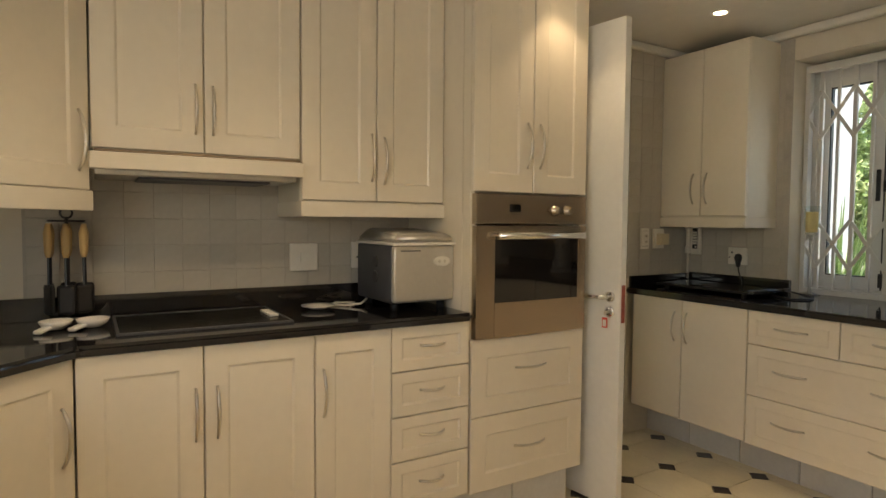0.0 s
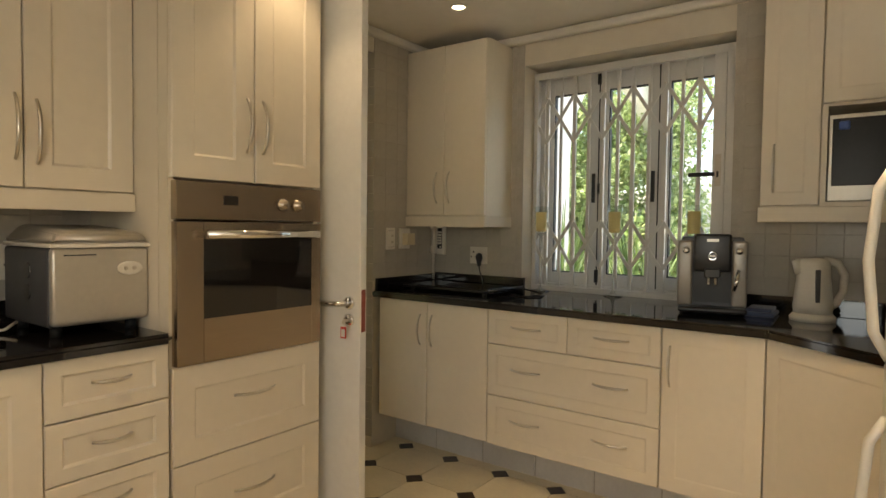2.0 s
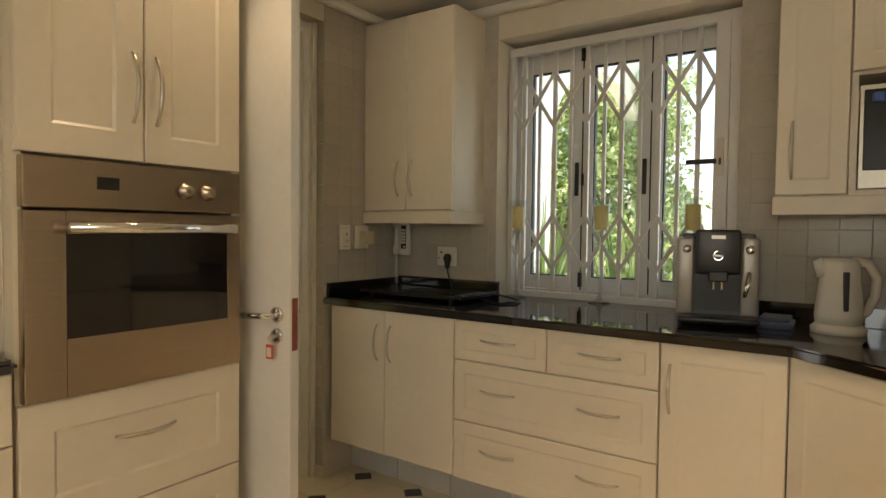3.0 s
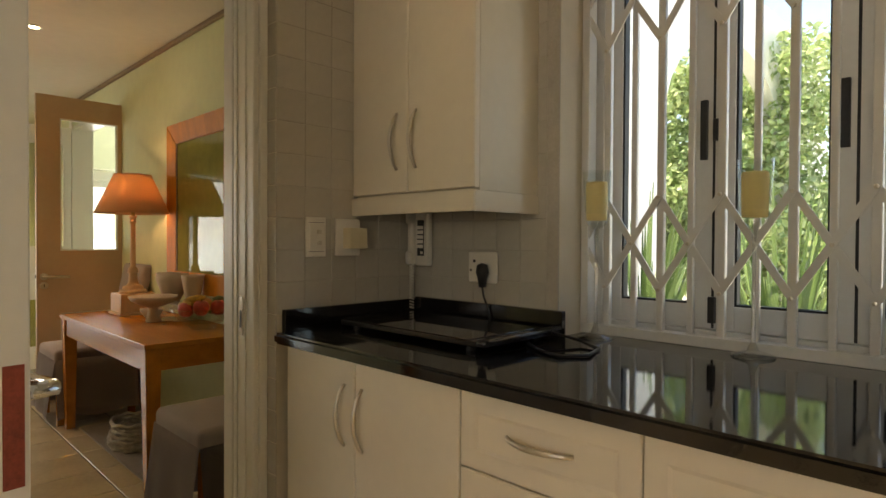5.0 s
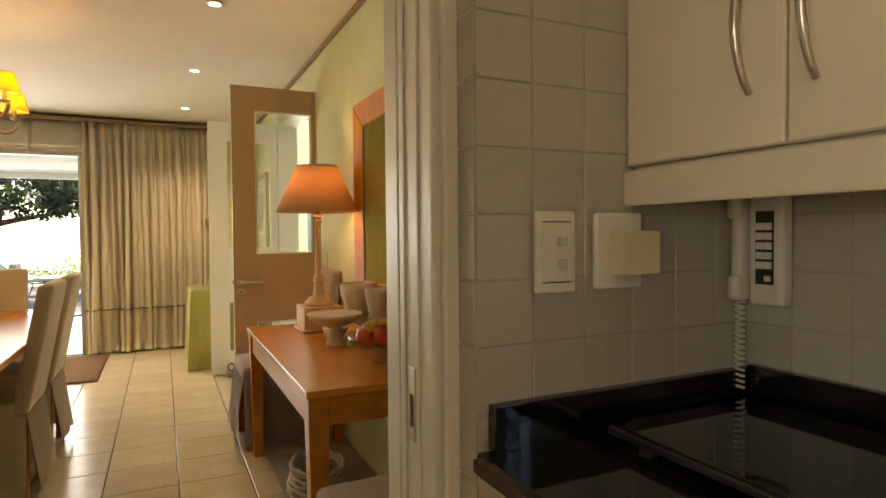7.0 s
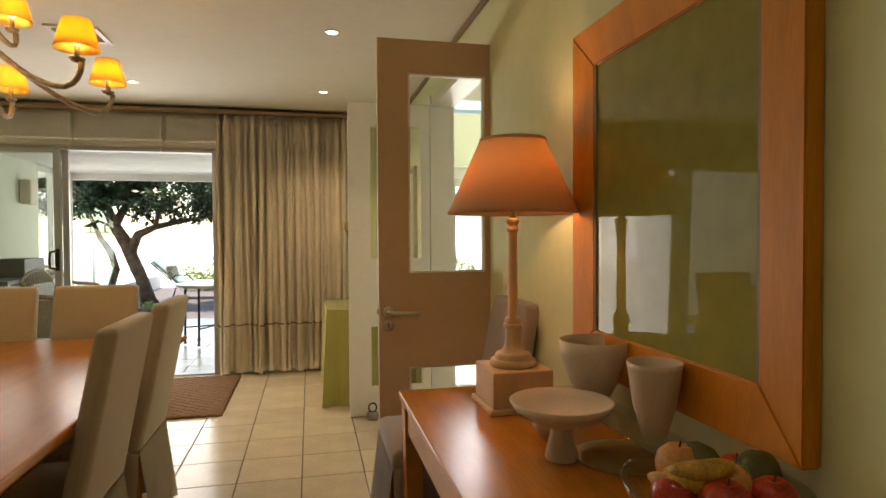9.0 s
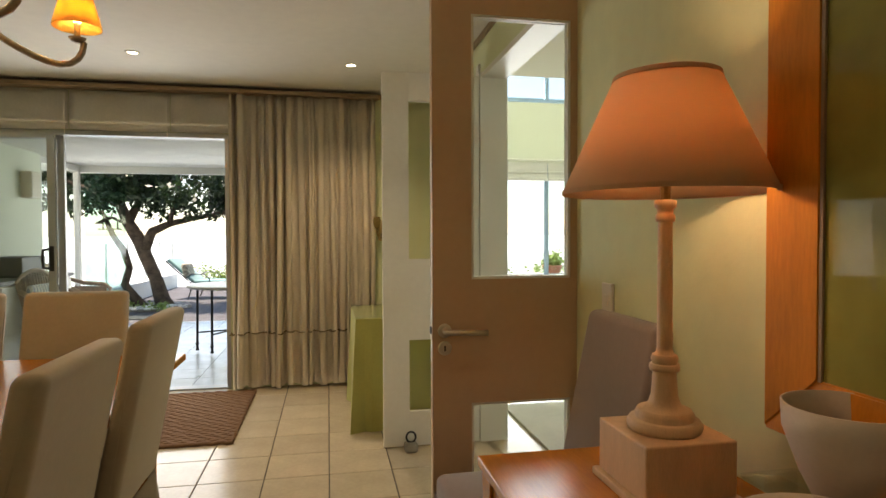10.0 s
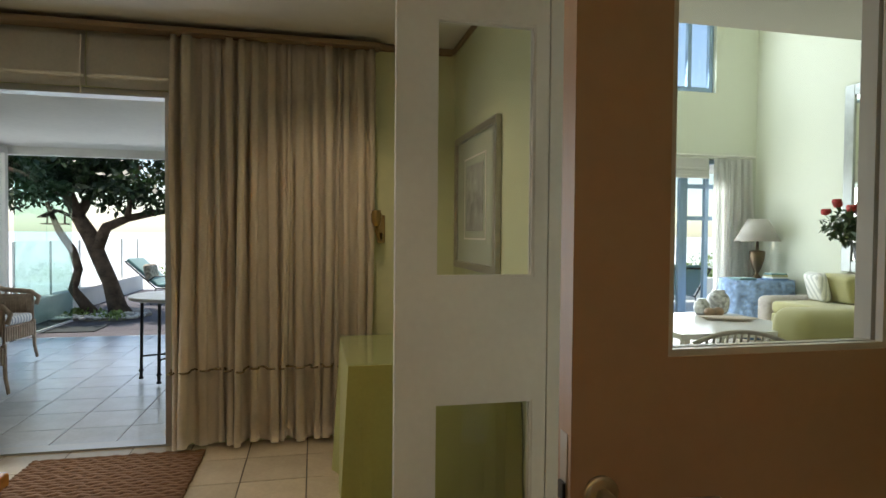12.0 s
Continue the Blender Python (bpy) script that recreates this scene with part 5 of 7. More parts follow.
solo("glass_dish", lathe([(0, 0), (0.10, 0), (0.13, 0.012), (0.128, 0.014), (0.09, 0.005), (0, 0.005)], (3.09, 4.42, TT), 30), MATS_GLASS, "flat clear glass dish by the wall", "dish", smooth=True)
# mirror
mr = thing("wall_mirror", (3.2, 4.42, 0.885), "large dim tinted mirror in a broad honey-coloured wooden frame", "mirror")
MY0, MY1, MZ0, MZ1, MF = 3.95, 4.89, 0.885, 1.955, 0.125
for y0, y1, z0, z1 in ((MY0, MY1, MZ0, MZ0 + MF), (MY0, MY1, MZ1 - MF, MZ1), (MY0, MY0 + MF, MZ0, MZ1), (MY1 - MF, MY1, MZ0, MZ1)):
    fbm = bmesh.new()
    hor = (y1 - y0) > (z1 - z0)
    inset = MF if hor else 0
    if hor:
        top = z0 > 1.2
        zo, zi = (z1, z0) if top else (z0, z1)
        pts = [(y0, zo), (y1, zo), (y1 - MF, zi), (y0 + MF, zi)]
    else:
        right = y0 > 4.4
        yo, yi = (y1, y0) if right else (y0, y1)
        pts = [(yo, z0), (yo, z1), (yi, z1 - MF), (yi, z0 + MF)]
    va = [fbm.verts.new((3.21, a, b)) for a, b in pts]
    vb = [fbm.verts.new((3.168 if i < 2 else 3.182, a, b)) for i, (a, b) in enumerate(pts)]
    fbm.faces.new(va), fbm.faces.new(vb)
    for k in range(4):
        fbm.faces.new((va[k], va[(k + 1) % 4], vb[(k + 1) % 4], vb[k]))
    bmesh.ops.recalc_face_normals(fbm, faces=fbm.faces[:])
    bmesh.ops.bevel(fbm, geom=fbm.edges[:], offset=0.004, segments=2, affect="EDGES")
    part("frame_piece", fbm, WOOD_M, mr)
part("mirror_glass", bx(3.19, MY0 + MF - 0.01, MZ0 + MF - 0.01, 3.196, MY1 - MF + 0.01, MZ1 - MF + 0.01), OLD_GLASS, mr, "dim olive-tinted glass")
for ya in (MY0 + MF - 0.002, MY1 - MF - 0.006):
    part("slip", bx(3.184, ya, MZ0 + MF - 0.002, 3.1895, ya + 0.008, MZ1 - MF + 0.002), BROWN, mr, "dark inner slip")
socket("light_switch", 3.209, 5.665, 1.065, 0.075, 0.12, -90, "cream light switch on the green wall", [("rocker", (-0.012, -0.02, 0.012, 0.02, 0.005), WHITEP)])
# under the console
solo("rug", bx(2.72, 3.75, 0.002, 3.19, 5.12, 0.012, 0.003), cloth_mat("grey_rug_wool", (0.22, 0.18, 0.15), 200, 0.2), "flat grey-brown rug under the console", "rug")
bk = thing("basket", (2.93, 4.55, 0.012), "whitewashed woven basket under the console", "basket")
part("weave", join(*[tube([(2.93 + (0.125 + 0.012 * math.sin(i)) * math.cos(a), 4.55 + (0.16 + 0.012 * math.sin(i)) * math.sin(a), 0.024 + 0.022 * i + 0.006 * math.sin(9 * a + i * math.pi)) for a in [k * math.pi / 18 for k in range(36)]], 0.012, 6, True) for i in range(7)]), WICKER_W, bk, "", True)
part("bottom", bx(2.83, 4.42, 0.012, 3.03, 4.68, 0.022), WICKER_W, bk)
bk.location.x = 2.87


# ---- slipcovered chairs ----
def chair(material, label, group):
    """A fully covered dining chair that faces local -y, its back at +y."""
    ob = thing("dining_chair", (0, 0, 0), label, "chair", group)
    w = 0.225
    bk_ = bx(-w, -0.035, 0.0, w, 0.035, 0.60, 0.022, 4)
    for v in bk_.verts:
        u = v.co.z / 0.60
        v.co.y += 0.115 * u ** 1.4 + 0.012 * math.sin(u * 3.1) - (0.006 if abs(v.co.x) < 0.2 else 0)
        v.co.x *= 1.0 - 0.04 * u
        v.co.z += 0.008 * (1 - (v.co.x / w) ** 2) * u
    bk_.transform(Matrix.Translation((0, 0.215, 0.43)))
    back = part("backrest", bk_, material, ob, "", True)
    part("piping", tube([(-0.222, 0.235, 0.50), (-0.219, 0.285, 0.80), (-0.213, 0.338, 1.01)], 0.0035, 5), material, back)
    part("piping", tube([(0.222, 0.235, 0.50), (0.219, 0.285, 0.80), (0.213, 0.338, 1.01)], 0.0035, 5), material, back)
    st_ = bx(-0.235, -0.245, 0.40, 0.235, 0.20, 0.495, 0.03, 4)
    part("seat", st_, material, ob, "", True)
    # skirt: four hanging panels that flare and part at the corners
    def skirt(a, b, out):
        bm, n, m = bmesh.new(), 16, 6
        a, b, out = Vector(a), Vector(b), Vector(out)
        grid = []
        for j in range(m + 1):
            v = j / m
            row = []
            for i in range(n + 1):
                u = i / n
                p = a.lerp(b, u) + out * (0.035 * v + 0.008 * v * math.sin(u * 12 + a.x * 9) + 0.02 * v * (abs(2 * u - 1) ** 6))
                row.append(bm.verts.new((p.x, p.y, 0.43 - 0.372 * v + 0.006 * math.sin(u * 9) * v)))
            grid.append(row)
        for j in range(m):
            for i in range(n):
                bm.faces.new((grid[j][i], grid[j][i + 1], grid[j + 1][i + 1], grid[j + 1][i]))
        bmesh.ops.solidify(bm, geom=bm.faces[:], thickness=0.004)
        bmesh.ops.recalc_face_normals(bm, faces=bm.faces[:])
        return bm
    part("skirt", skirt((-0.235, -0.245, 0), (0.235, -0.245, 0), (0, -1, 0)), material, ob, "", True)
    part("skirt", skirt((-0.228, 0.245, 0), (0.228, 0.245, 0), (0, 1, 0)), material, ob, "", True)
    part("skirt", skirt((-0.235, -0.243, 0), (-0.235, 0.243, 0), (-1, 0, 0)), material, ob, "", True)
    part("skirt", skirt((0.235, -0.243, 0), (0.235, 0.243, 0), (1, 0, 0)), material, ob, "", True)
    for lx in (-0.2, 0.2):
        for ly in (-0.21, 0.22):
            part("leg", bx(lx - 0.02, ly - 0.02, 0, lx + 0.02, ly + 0.02, 0.40, 0.003), WOOD, ob)
    return ob


G3 = "slipcovered chairs round the dining table"
c1 = chair(COVER, "oatmeal slipcovered dining chair at the dining table", G3)
c1.matrix_basis = pose(1.39, 5.24, 0, 0, 0, -90)
copy_thing(c1, pose(1.39, 5.90, 0, 0, 0, -90))
copy_thing(c1, pose(1.125, 6.49, 0))
copy_thing(c1, pose(0.605, 6.49, 0))
c2 = chair(COVER_G, "mauve-grey slipcovered chair beside the console", "grey chairs beside the console")
c2.matrix_basis = pose(2.86, 5.50, 0, 0, 0, -90)
copy_thing(c2, pose(2.86, 3.28, 0, 0, 0, -90))
# dining table
dt = thing("dining_table", (0.86, 5.55, 0), "long polished honey-coloured dining table", "table")
part("tabletop", bx(0.10, 4.40, 0.715, 1.62, 6.70, 0.748, 0.008, 3), WOOD, dt)
for b in ((0.22, 4.52, 0.245, 6.58), (1.475, 4.52, 1.50, 6.58), (0.245, 4.52, 1.475, 4.545), (0.245, 6.555, 1.475, 6.58)):
    part("apron", bx(b[0], b[1], 0.61, b[2], b[3], 0.715, 0.002), WOOD, dt)
for lx in (0.25, 1.47):
    for ly in (4.55, 6.55):
        part("leg", bx(lx - 0.045, ly - 0.045, 0, lx + 0.045, ly + 0.045, 0.715, 0.006), WOOD, dt)
solo("serving_board", join(lathe([(0, 0), (0.14, 0), (0.14, 0.02), (0, 0.02)], (0.86, 5.62, 0.748), 30), lathe([(0.10, 0.02), (0.12, 0.05), (0.11, 0.052), (0.09, 0.02)], (0.86, 5.62, 0.748), 30)), mat("dark_wood", (0.12, 0.045, 0.02), 0.35, 0, 0.2, 8), "round dark wooden tray on the dining table", "tray", smooth=True)
# chandelier
CX, CY = 1.0, 5.74
ch = thing("chandelier", (CX, CY, DC), "wrought metal chandelier with small lit amber shades", "chandelier")
PEWTER = mat("distressed_cream_iron", (0.42, 0.35, 0.26), 0.5, 0.4, 0.3, 30, 0.15, 80)
AMBER = shade_mat("amber_shade_cloth", (0.78, 0.56, 0.22), (1.0, 0.66, 0.24))
part("ceiling_rose", lathe([(0, 0), (0.06, 0), (0.055, -0.02), (0.015, -0.035), (0, -0.035)], (CX, CY, DC - 0.001), 20), PEWTER, ch, "", True)
part("stem", lathe([(0.012, -0.03), (0.012, -0.16), (0.03, -0.18), (0.03, -0.21), (0.014, -0.24), (0.014, -0.46), (0.04, -0.50), (0.03, -0.56), (0.012, -0.60), (0.0, -0.62)], (CX, CY, DC), 16), PEWTER, ch, "", True)


def chandelier_arm(angle, reach, z_root, z_low, z_cup):
    c, s = math.cos(angle), math.sin(angle)
    pts = []
    for i in range(15):
        u = i / 14
        r = 0.02 + (reach + 0.03) * (1 - (1 - u) ** 1.35) - (0.03 * max(0, u - 0.8) / 0.2)
        z = z_root + (z_low - z_root) * math.sin(min(1, u / 0.72) * math.pi / 2) + (z_cup - z_low) * max(0, (u - 0.72) / 0.28) ** 1.5
        pts.append((CX + c * r, CY + s * r, z))
    arm = part("arm", join(tube(pts, 0.011, 8), tube([(CX + c * reach, CY + s * reach, z_cup - 0.004), (CX + c * reach, CY + s * reach, z_cup + 0.07)], 0.010, 8), lathe([(0.0, 0), (0.02, 0.0), (0.028, 0.012), (0.0, 0.014)], (CX + c * reach, CY + s * reach, z_cup), 14)), PEWTER, ch, "", True)
    x, y = CX + c * reach, CY + s * reach
    part("shade", lathe([(0.076, 0.045), (0.076, 0.05), (0.048, 0.155), (0.0465, 0.155), (0.0745, 0.045), (0.076, 0.045)], (x, y, z_cup), 24, False), AMBER, arm, "small amber cloth shade", True)
    part("bulb", lathe([(0, 0.06), (0.012, 0.065), (0.015, 0.09), (0.006, 0.12), (0, 0.125)], (x, y, z_cup), 10), CANDLEB, arm, "glowing candle bulb", True)


CANDLEB = glow_mat("candle_bulb", (1.0, 0.66, 0.26), 26)
for k in range(6):
    chandelier_arm(math.radians(36 + 60 * k), 0.53, 2.14, 1.87, 1.96)
for k in range(3):
    chandelier_arm(math.radians(75 + 120 * k), 0.27, 2.35, 2.14, 2.20)
lamp("chandelier_light", "POINT", Matrix.Translation((CX, CY, 2.06)), 2.5, (1.0, 0.66, 0.34), shadow_soft_size=0.25)
vent = thing("ceiling_vent", (1.0, 6.98, DC), "white square air vent in the ceiling", "vent")
part("frame", join(bx(0.86, 6.84, DC - 0.012, 1.14, 6.87, DC - 0.001), bx(0.86, 7.09, DC - 0.012, 1.14, 7.12, DC - 0.001), bx(0.86, 6.87, DC - 0.012, 0.89, 7.09, DC - 0.001), bx(1.11, 6.87, DC - 0.012, 1.14, 7.09, DC - 0.001)), WHITEP, vent)
for k in range(6):
    part("slat", turned(bx(-0.11, -0.016, -0.002, 0.11, 0.016, 0.002), pose(1.0, 6.89 + k * 0.036, DC - 0.011, 35)), WHITEP, vent)

# ---- curtain, blinds and sliding doors of the north wall ----
def curtain(name, x0, x1, y, z0, z1, folds, amp, material, label, seed=1):
    rng = random.Random(seed)
    ob = thing(name, ((x0 + x1) / 2, y, z0), label, "curtain")
    edges = [0.0]
    for i in range(folds):
        edges.append(edges[-1] + rng.uniform(0.4, 1.7))
    edges = [e / edges[-1] for e in edges]
    amps = [rng.uniform(0.35, 1.2) for _ in range(folds)]
    n, m = folds * 14, 24
    bm, grid = bmesh.new(), []
    for j in range(m + 1):
        v = j / m
        row = []
        for i in range(n + 1):
            u = i / n
            k = max(0, min(folds - 1, sum(1 for e in edges[1:] if e <= u)))
            f = (u - edges[k]) / (edges[k + 1] - edges[k])
            depth = amps[k] * amp * (0.35 + 0.65 * min(1, v * 3 + 0.15))
            depth *= 1 + 0.25 * math.sin(6 * v + 2.1 * k)
            yy = y - depth * (0.5 - 0.5 * math.cos(2 * math.pi * f)) ** 0.7 + 0.01 * math.sin(5 * v + k) + 0.006 * math.sin(23 * u * folds / 6 + 3 * v)
            xx = x0 + (x1 - x0) * u + 0.022 * math.sin(2.2 * v + k * 1.7) * v + 0.01 * math.sin(4 * math.pi * f)
            row.append(bm.verts.new((xx, yy, z1 + (z0 - z1) * v + (0.012 * math.sin(k * 2.3) * v))))
        grid.append(row)
    for j in range(m):
        for i in range(n):
            bm.faces.new((grid[j][i], grid[j][i + 1], grid[j + 1][i + 1], grid[j + 1][i]))
    bmesh.ops.solidify(bm, geom=bm.faces[:], thickness=0.004)
    body = part("drape", bm, material, ob, "", True)
    return ob, grid, (edges, amps)


def curtain_braid(ob, x0, x1, y, z, folds, amp, shape, material):
    edges, amps = shape
    pts = []
    for i in range(folds * 10 + 1):
        u = i / (folds * 10)
        k = max(0, min(folds - 1, sum(1 for e in edges[1:] if e <= u)))
        f = (u - edges[k]) / (edges[k + 1] - edges[k])
        pts.append((x0 + (x1 - x0) * u + 0.01 * math.sin(4 * math.pi * f), y - amps[k] * amp * (0.5 - 0.5 * math.cos(2 * math.pi * f)) ** 0.7 - 0.006, z + 0.004 * math.sin(k * 2.3)))
    part("braid", tube(pts, 0.006, 5), material, ob, "narrow brown braid near the hem")


cu, _, shp = curtain("curtain", 1.475, 2.675, 8.935, 0.03, 2.45, 17, 0.10, LINEN, "floor-length cream linen curtain drawn to one side")
curtain_braid(cu, 1.475, 2.675, 8.93, 0.48, 17, 0.115, shp, mat("olive_braid", (0.20, 0.15, 0.06), 0.8, 0, 0.2, 60))
solo("curtain_board", bx(-1.74, 8.85, 2.452, 2.70, 8.965, 2.482, 0.004), BROWN, "brown wooden curtain board", "curtain rail")
for x0, x1 in ((-1.7, -1.0), (-0.99, -0.37), (-0.36, 0.27), (0.275, 1.02), (1.025, 1.50)):
    bl = thing("roman_blind", ((x0 + x1) / 2, 8.95, 2.11), "cream roman blind pulled up over the glass doors", "blind", "roman blinds")
    bm = bmesh.new()
    g = []
    for j in range(9):
        v = j / 8
        row = []
        for i in range(15):
            u = i / 14
            row.append(bm.verts.new((x0 + (x1 - x0) * u, 8.955 - 0.02 * math.sin(v * math.pi) - 0.012 * v + 0.006 * math.sin(9 * u + 3 * x0) * v, 2.45 - 0.315 * v - 0.008 * math.sin(math.pi * u) * v)))
        g.append(row)
    for j in range(8):
        for i in range(14):
            bm.faces.new((g[j][i], g[j][i + 1], g[j + 1][i + 1], g[j + 1][i]))
    bmesh.ops.solidify(bm, geom=bm.faces[:], thickness=0.006)
    part("fabric", bm, LINEN_W, bl, "", True)
    part("fold", bx(x0 + 0.005, 8.925, 2.18, x1 - 0.005, 8.945, 2.20, 0.005), LINEN_W, bl)
    part("cord", tube([(x1 - 0.02, 8.925, 2.42), (x1 - 0.022, 8.915, 2.25), (x1 - 0.02, 8.92, 2.09)], 0.004, 5), LINEN_W, bl)
sd = thing("sliding_door", (0, ND + 0.05, 0), "silver aluminium sliding glass door, half open", "sliding door", kind="structure")


def slider(x0, x1, y, parent):
    fbm = bmesh.new()
    for b in ((x0, 0.03, x0 + 0.055, 2.13), (x1 - 0.055, 0.03, x1, 2.13), (x0 + 0.055, 0.03, x1 - 0.055, 0.11), (x0 + 0.055, 2.07, x1 - 0.055, 2.13)):
        bx(b[0], y - 0.018, b[1], b[2], y + 0.018, b[3], 0.002, bm=fbm)
    s_ = part("sash", fbm, ALU_S, parent)
    p_ = part("pane", bx(x0 + 0.055, y - 0.003, 0.11, x1 - 0.055, y + 0.003, 2.07), GLASS, s_)
    p_.visible_shadow = False
    return s_


s1 = slider(-1.70, 0.135, ND + 0.03, sd)
slider(-1.65, 0.185, ND + 0.085, sd)
part("handle", tube([(0.105, ND + 0.012, 1.03), (0.06, ND - 0.03, 1.04), (0.055, ND - 0.035, 1.11), (0.06, ND - 0.03, 1.18), (0.105, ND + 0.012, 1.19)], 0.011, 8), BLACKP, s1, "black bow handle", True)
part("handle_plate", bx(0.088, ND + 0.005, 1.01, 0.122, ND + 0.012, 1.21, 0.003), BLACKP, s1)
part("track", bx(-1.74, ND + 0.005, -0.003, 1.458, ND + 0.12, 0.012, 0.002), ALU_S, sd)
part("side_frame", bx(1.425, ND + 0.005, 0.012, 1.458, ND + 0.12, 2.138, 0.002), ALU_S, sd)
part("head_frame", bx(-1.74, ND + 0.005, 2.10, 1.425, ND + 0.12, 2.138, 0.002), ALU_S, sd)
# doormat of braided jute
dm = thing("door_mat", (1.22, 8.17, 0), "brown braided jute mat before the sliding door", "mat")
for i in range(34):
    yy = 7.61 + i * 0.037
    part("braid", turned(tube([(0.78 + k * 0.03, yy + 0.006 * math.sin(k * 1.9 + i), 0.014 + 0.004 * math.sin(k * 2.1 + i * math.pi)) for k in range(31)], 0.0195, 5), Matrix.Diagonal((1, 1, 0.75, 1))), JUTE, dm, "", True)
# skirted side table
sk = thing("side_table", (2.83, 8.05, 0), "side table under a lime cotton cloth with a glass top", "table")
clo = bmesh.new()
ring_pts = []
for a, b in (((2.44, 8.40), (2.44, 7.655)), ((2.44, 7.655), (3.19, 7.655)), ((3.19, 7.655), (3.19, 8.40)), ((3.19, 8.40), (2.44, 8.40))):
    for i in range(14):
        ring_pts.append(Vector(a).lerp(Vector(b), i / 14))
cen = Vector((2.815, 8.03))
rows_ = []
for j in range(9):
    v = j / 8
    r_ = []
    for i, p in enumerate(ring_pts):
        near = min(i % 14, 14 - i % 14)
        flare = 0.012 * v + (0.045 * v if near == 0 else (-0.02 * v if near == 1 else 0.006 * v * math.sin(i * 1.7)))
        d = (p - cen).normalized()
        q = p + d * flare
        r_.append(clo.verts.new((min(q.x, 3.203), q.y, 0.745 - 0.74 * v)))
    rows_.append(r_)
for j in range(8):
    for i in range(len(ring_pts)):
        k = (i + 1) % len(ring_pts)
        clo.faces.new((rows_[j][i], rows_[j][k], rows_[j + 1][k], rows_[j + 1][i]))
clo.faces.new(rows_[0])
bmesh.ops.recalc_face_normals(clo, faces=clo.faces[:])
part("cloth", clo, LIME, sk, "lime cotton cloth hanging to the floor")
gt = part("glass_top", bx(2.435, 7.65, 0.747, 3.195, 8.405, 0.755, 0.002), GLASS, sk, "clear glass top")
# picture and sconce
pc = thing("framed_picture", (3.2, 8.42, 1.09), "framed print with a wide pale mount in a silver frame", "picture")
part("frame", join(bx(3.175, 7.985, 1.095, 3.209, 8.03, 1.90, 0.004), bx(3.175, 8.815, 1.095, 3.209, 8.86, 1.90, 0.004), bx(3.175, 8.03, 1.095, 3.209, 8.815, 1.135, 0.004), bx(3.175, 8.03, 1.86, 3.209, 8.815, 1.90, 0.004)), mat("silver_leaf", (0.45, 0.41, 0.34), 0.35, 0.8, 0.2, 20, 0.1, 60), pc)
part("mount", bx(3.192, 8.03, 1.135, 3.20, 8.815, 1.86), mat("grey_green_mount", (0.42, 0.45, 0.34), 0.8, 0, 0.05, 5), pc)
part("print", bx(3.189, 8.25, 1.32, 3.193, 8.60, 1.70), mat("faded_print", (0.36, 0.36, 0.30), 0.8, 0, 0.5, 7), pc, "faded grey print")
part("inner_line", join(bx(3.190, 8.20, 1.27, 3.1925, 8.65, 1.28), bx(3.190, 8.20, 1.74, 3.1925, 8.65, 1.75), bx(3.190, 8.20, 1.28, 3.1925, 8.21, 1.74), bx(3.190, 8.64, 1.28, 3.1925, 8.65, 1.74)), WHITEP, pc)
sc = thing("wall_sconce", (2.72, ND - 0.01, 1.3), "brass wall sconce on the green wall beside the curtain", "sconce")
part("back_plate", bx(2.70, ND - 0.014, 1.24, 2.75, ND - 0.001, 1.42, 0.008, 3), BRASS, sc)
part("arm", tube([(2.725, ND - 0.01, 1.30), (2.72, ND - 0.06, 1.26), (2.70, ND - 0.11, 1.26), (2.68, ND - 0.13, 1.31), (2.68, ND - 0.13, 1.35)], 0.007, 8), BRASS, sc, "", True)
part("cup", lathe([(0, 0), (0.016, 0), (0.03, 0.03), (0.034, 0.075), (0.028, 0.09), (0.03, 0.10), (0.026, 0.10), (0.022, 0.03), (0, 0.012)], (2.68, ND - 0.13, 1.345), 16), BRASS, sc, "", True)

# ---- patio and garden ----
wall("wall_patio_west", [(-1.25, ND + 0.15, 0, -1.10, 11.65, 2.27)], WALL_L, "pale rendered patio wall")
pd = thing("patio_door", (-1.15, 12.25, 0), "white framed glass door at the end of the patio", "glass door", kind="structure")
pf = bmesh.new()
for y0, y1, z0, z1 in ((11.66, 11.73, 0, 2.26), (12.16, 12.21, 0, 2.26), (12.80, 12.87, 0, 2.26), (11.73, 12.80, 2.18, 2.26), (11.73, 12.80, 0, 0.09)):
    bx(-1.19, y0, z0, -1.12, y1, z1, 0.003, bm=pf)
part("frame", pf, ALU, pd)
for y0, y1 in ((11.73, 12.16), (12.21, 12.80)):
    p_ = part("pane", bx(-1.158, y0, 0.09, -1.152, y1, 2.18), GLASS, pd)
    p_.visible_shadow = False
part("handle", tube([(-1.11, 12.23, 1.06), (-1.07, 12.23, 1.06), (-1.07, 12.33, 1.06)], 0.009, 6), NICKEL, pd)
solo("beam", bx(-1.25, 12.86, 2.175, 3.21, 12.97, 2.275, 0.004), WHITE, "white edge beam of the patio roof", "beam", kind="structure")
SCREEN_G = glass_mat("screen_glass", (0.72, 0.86, 0.84))
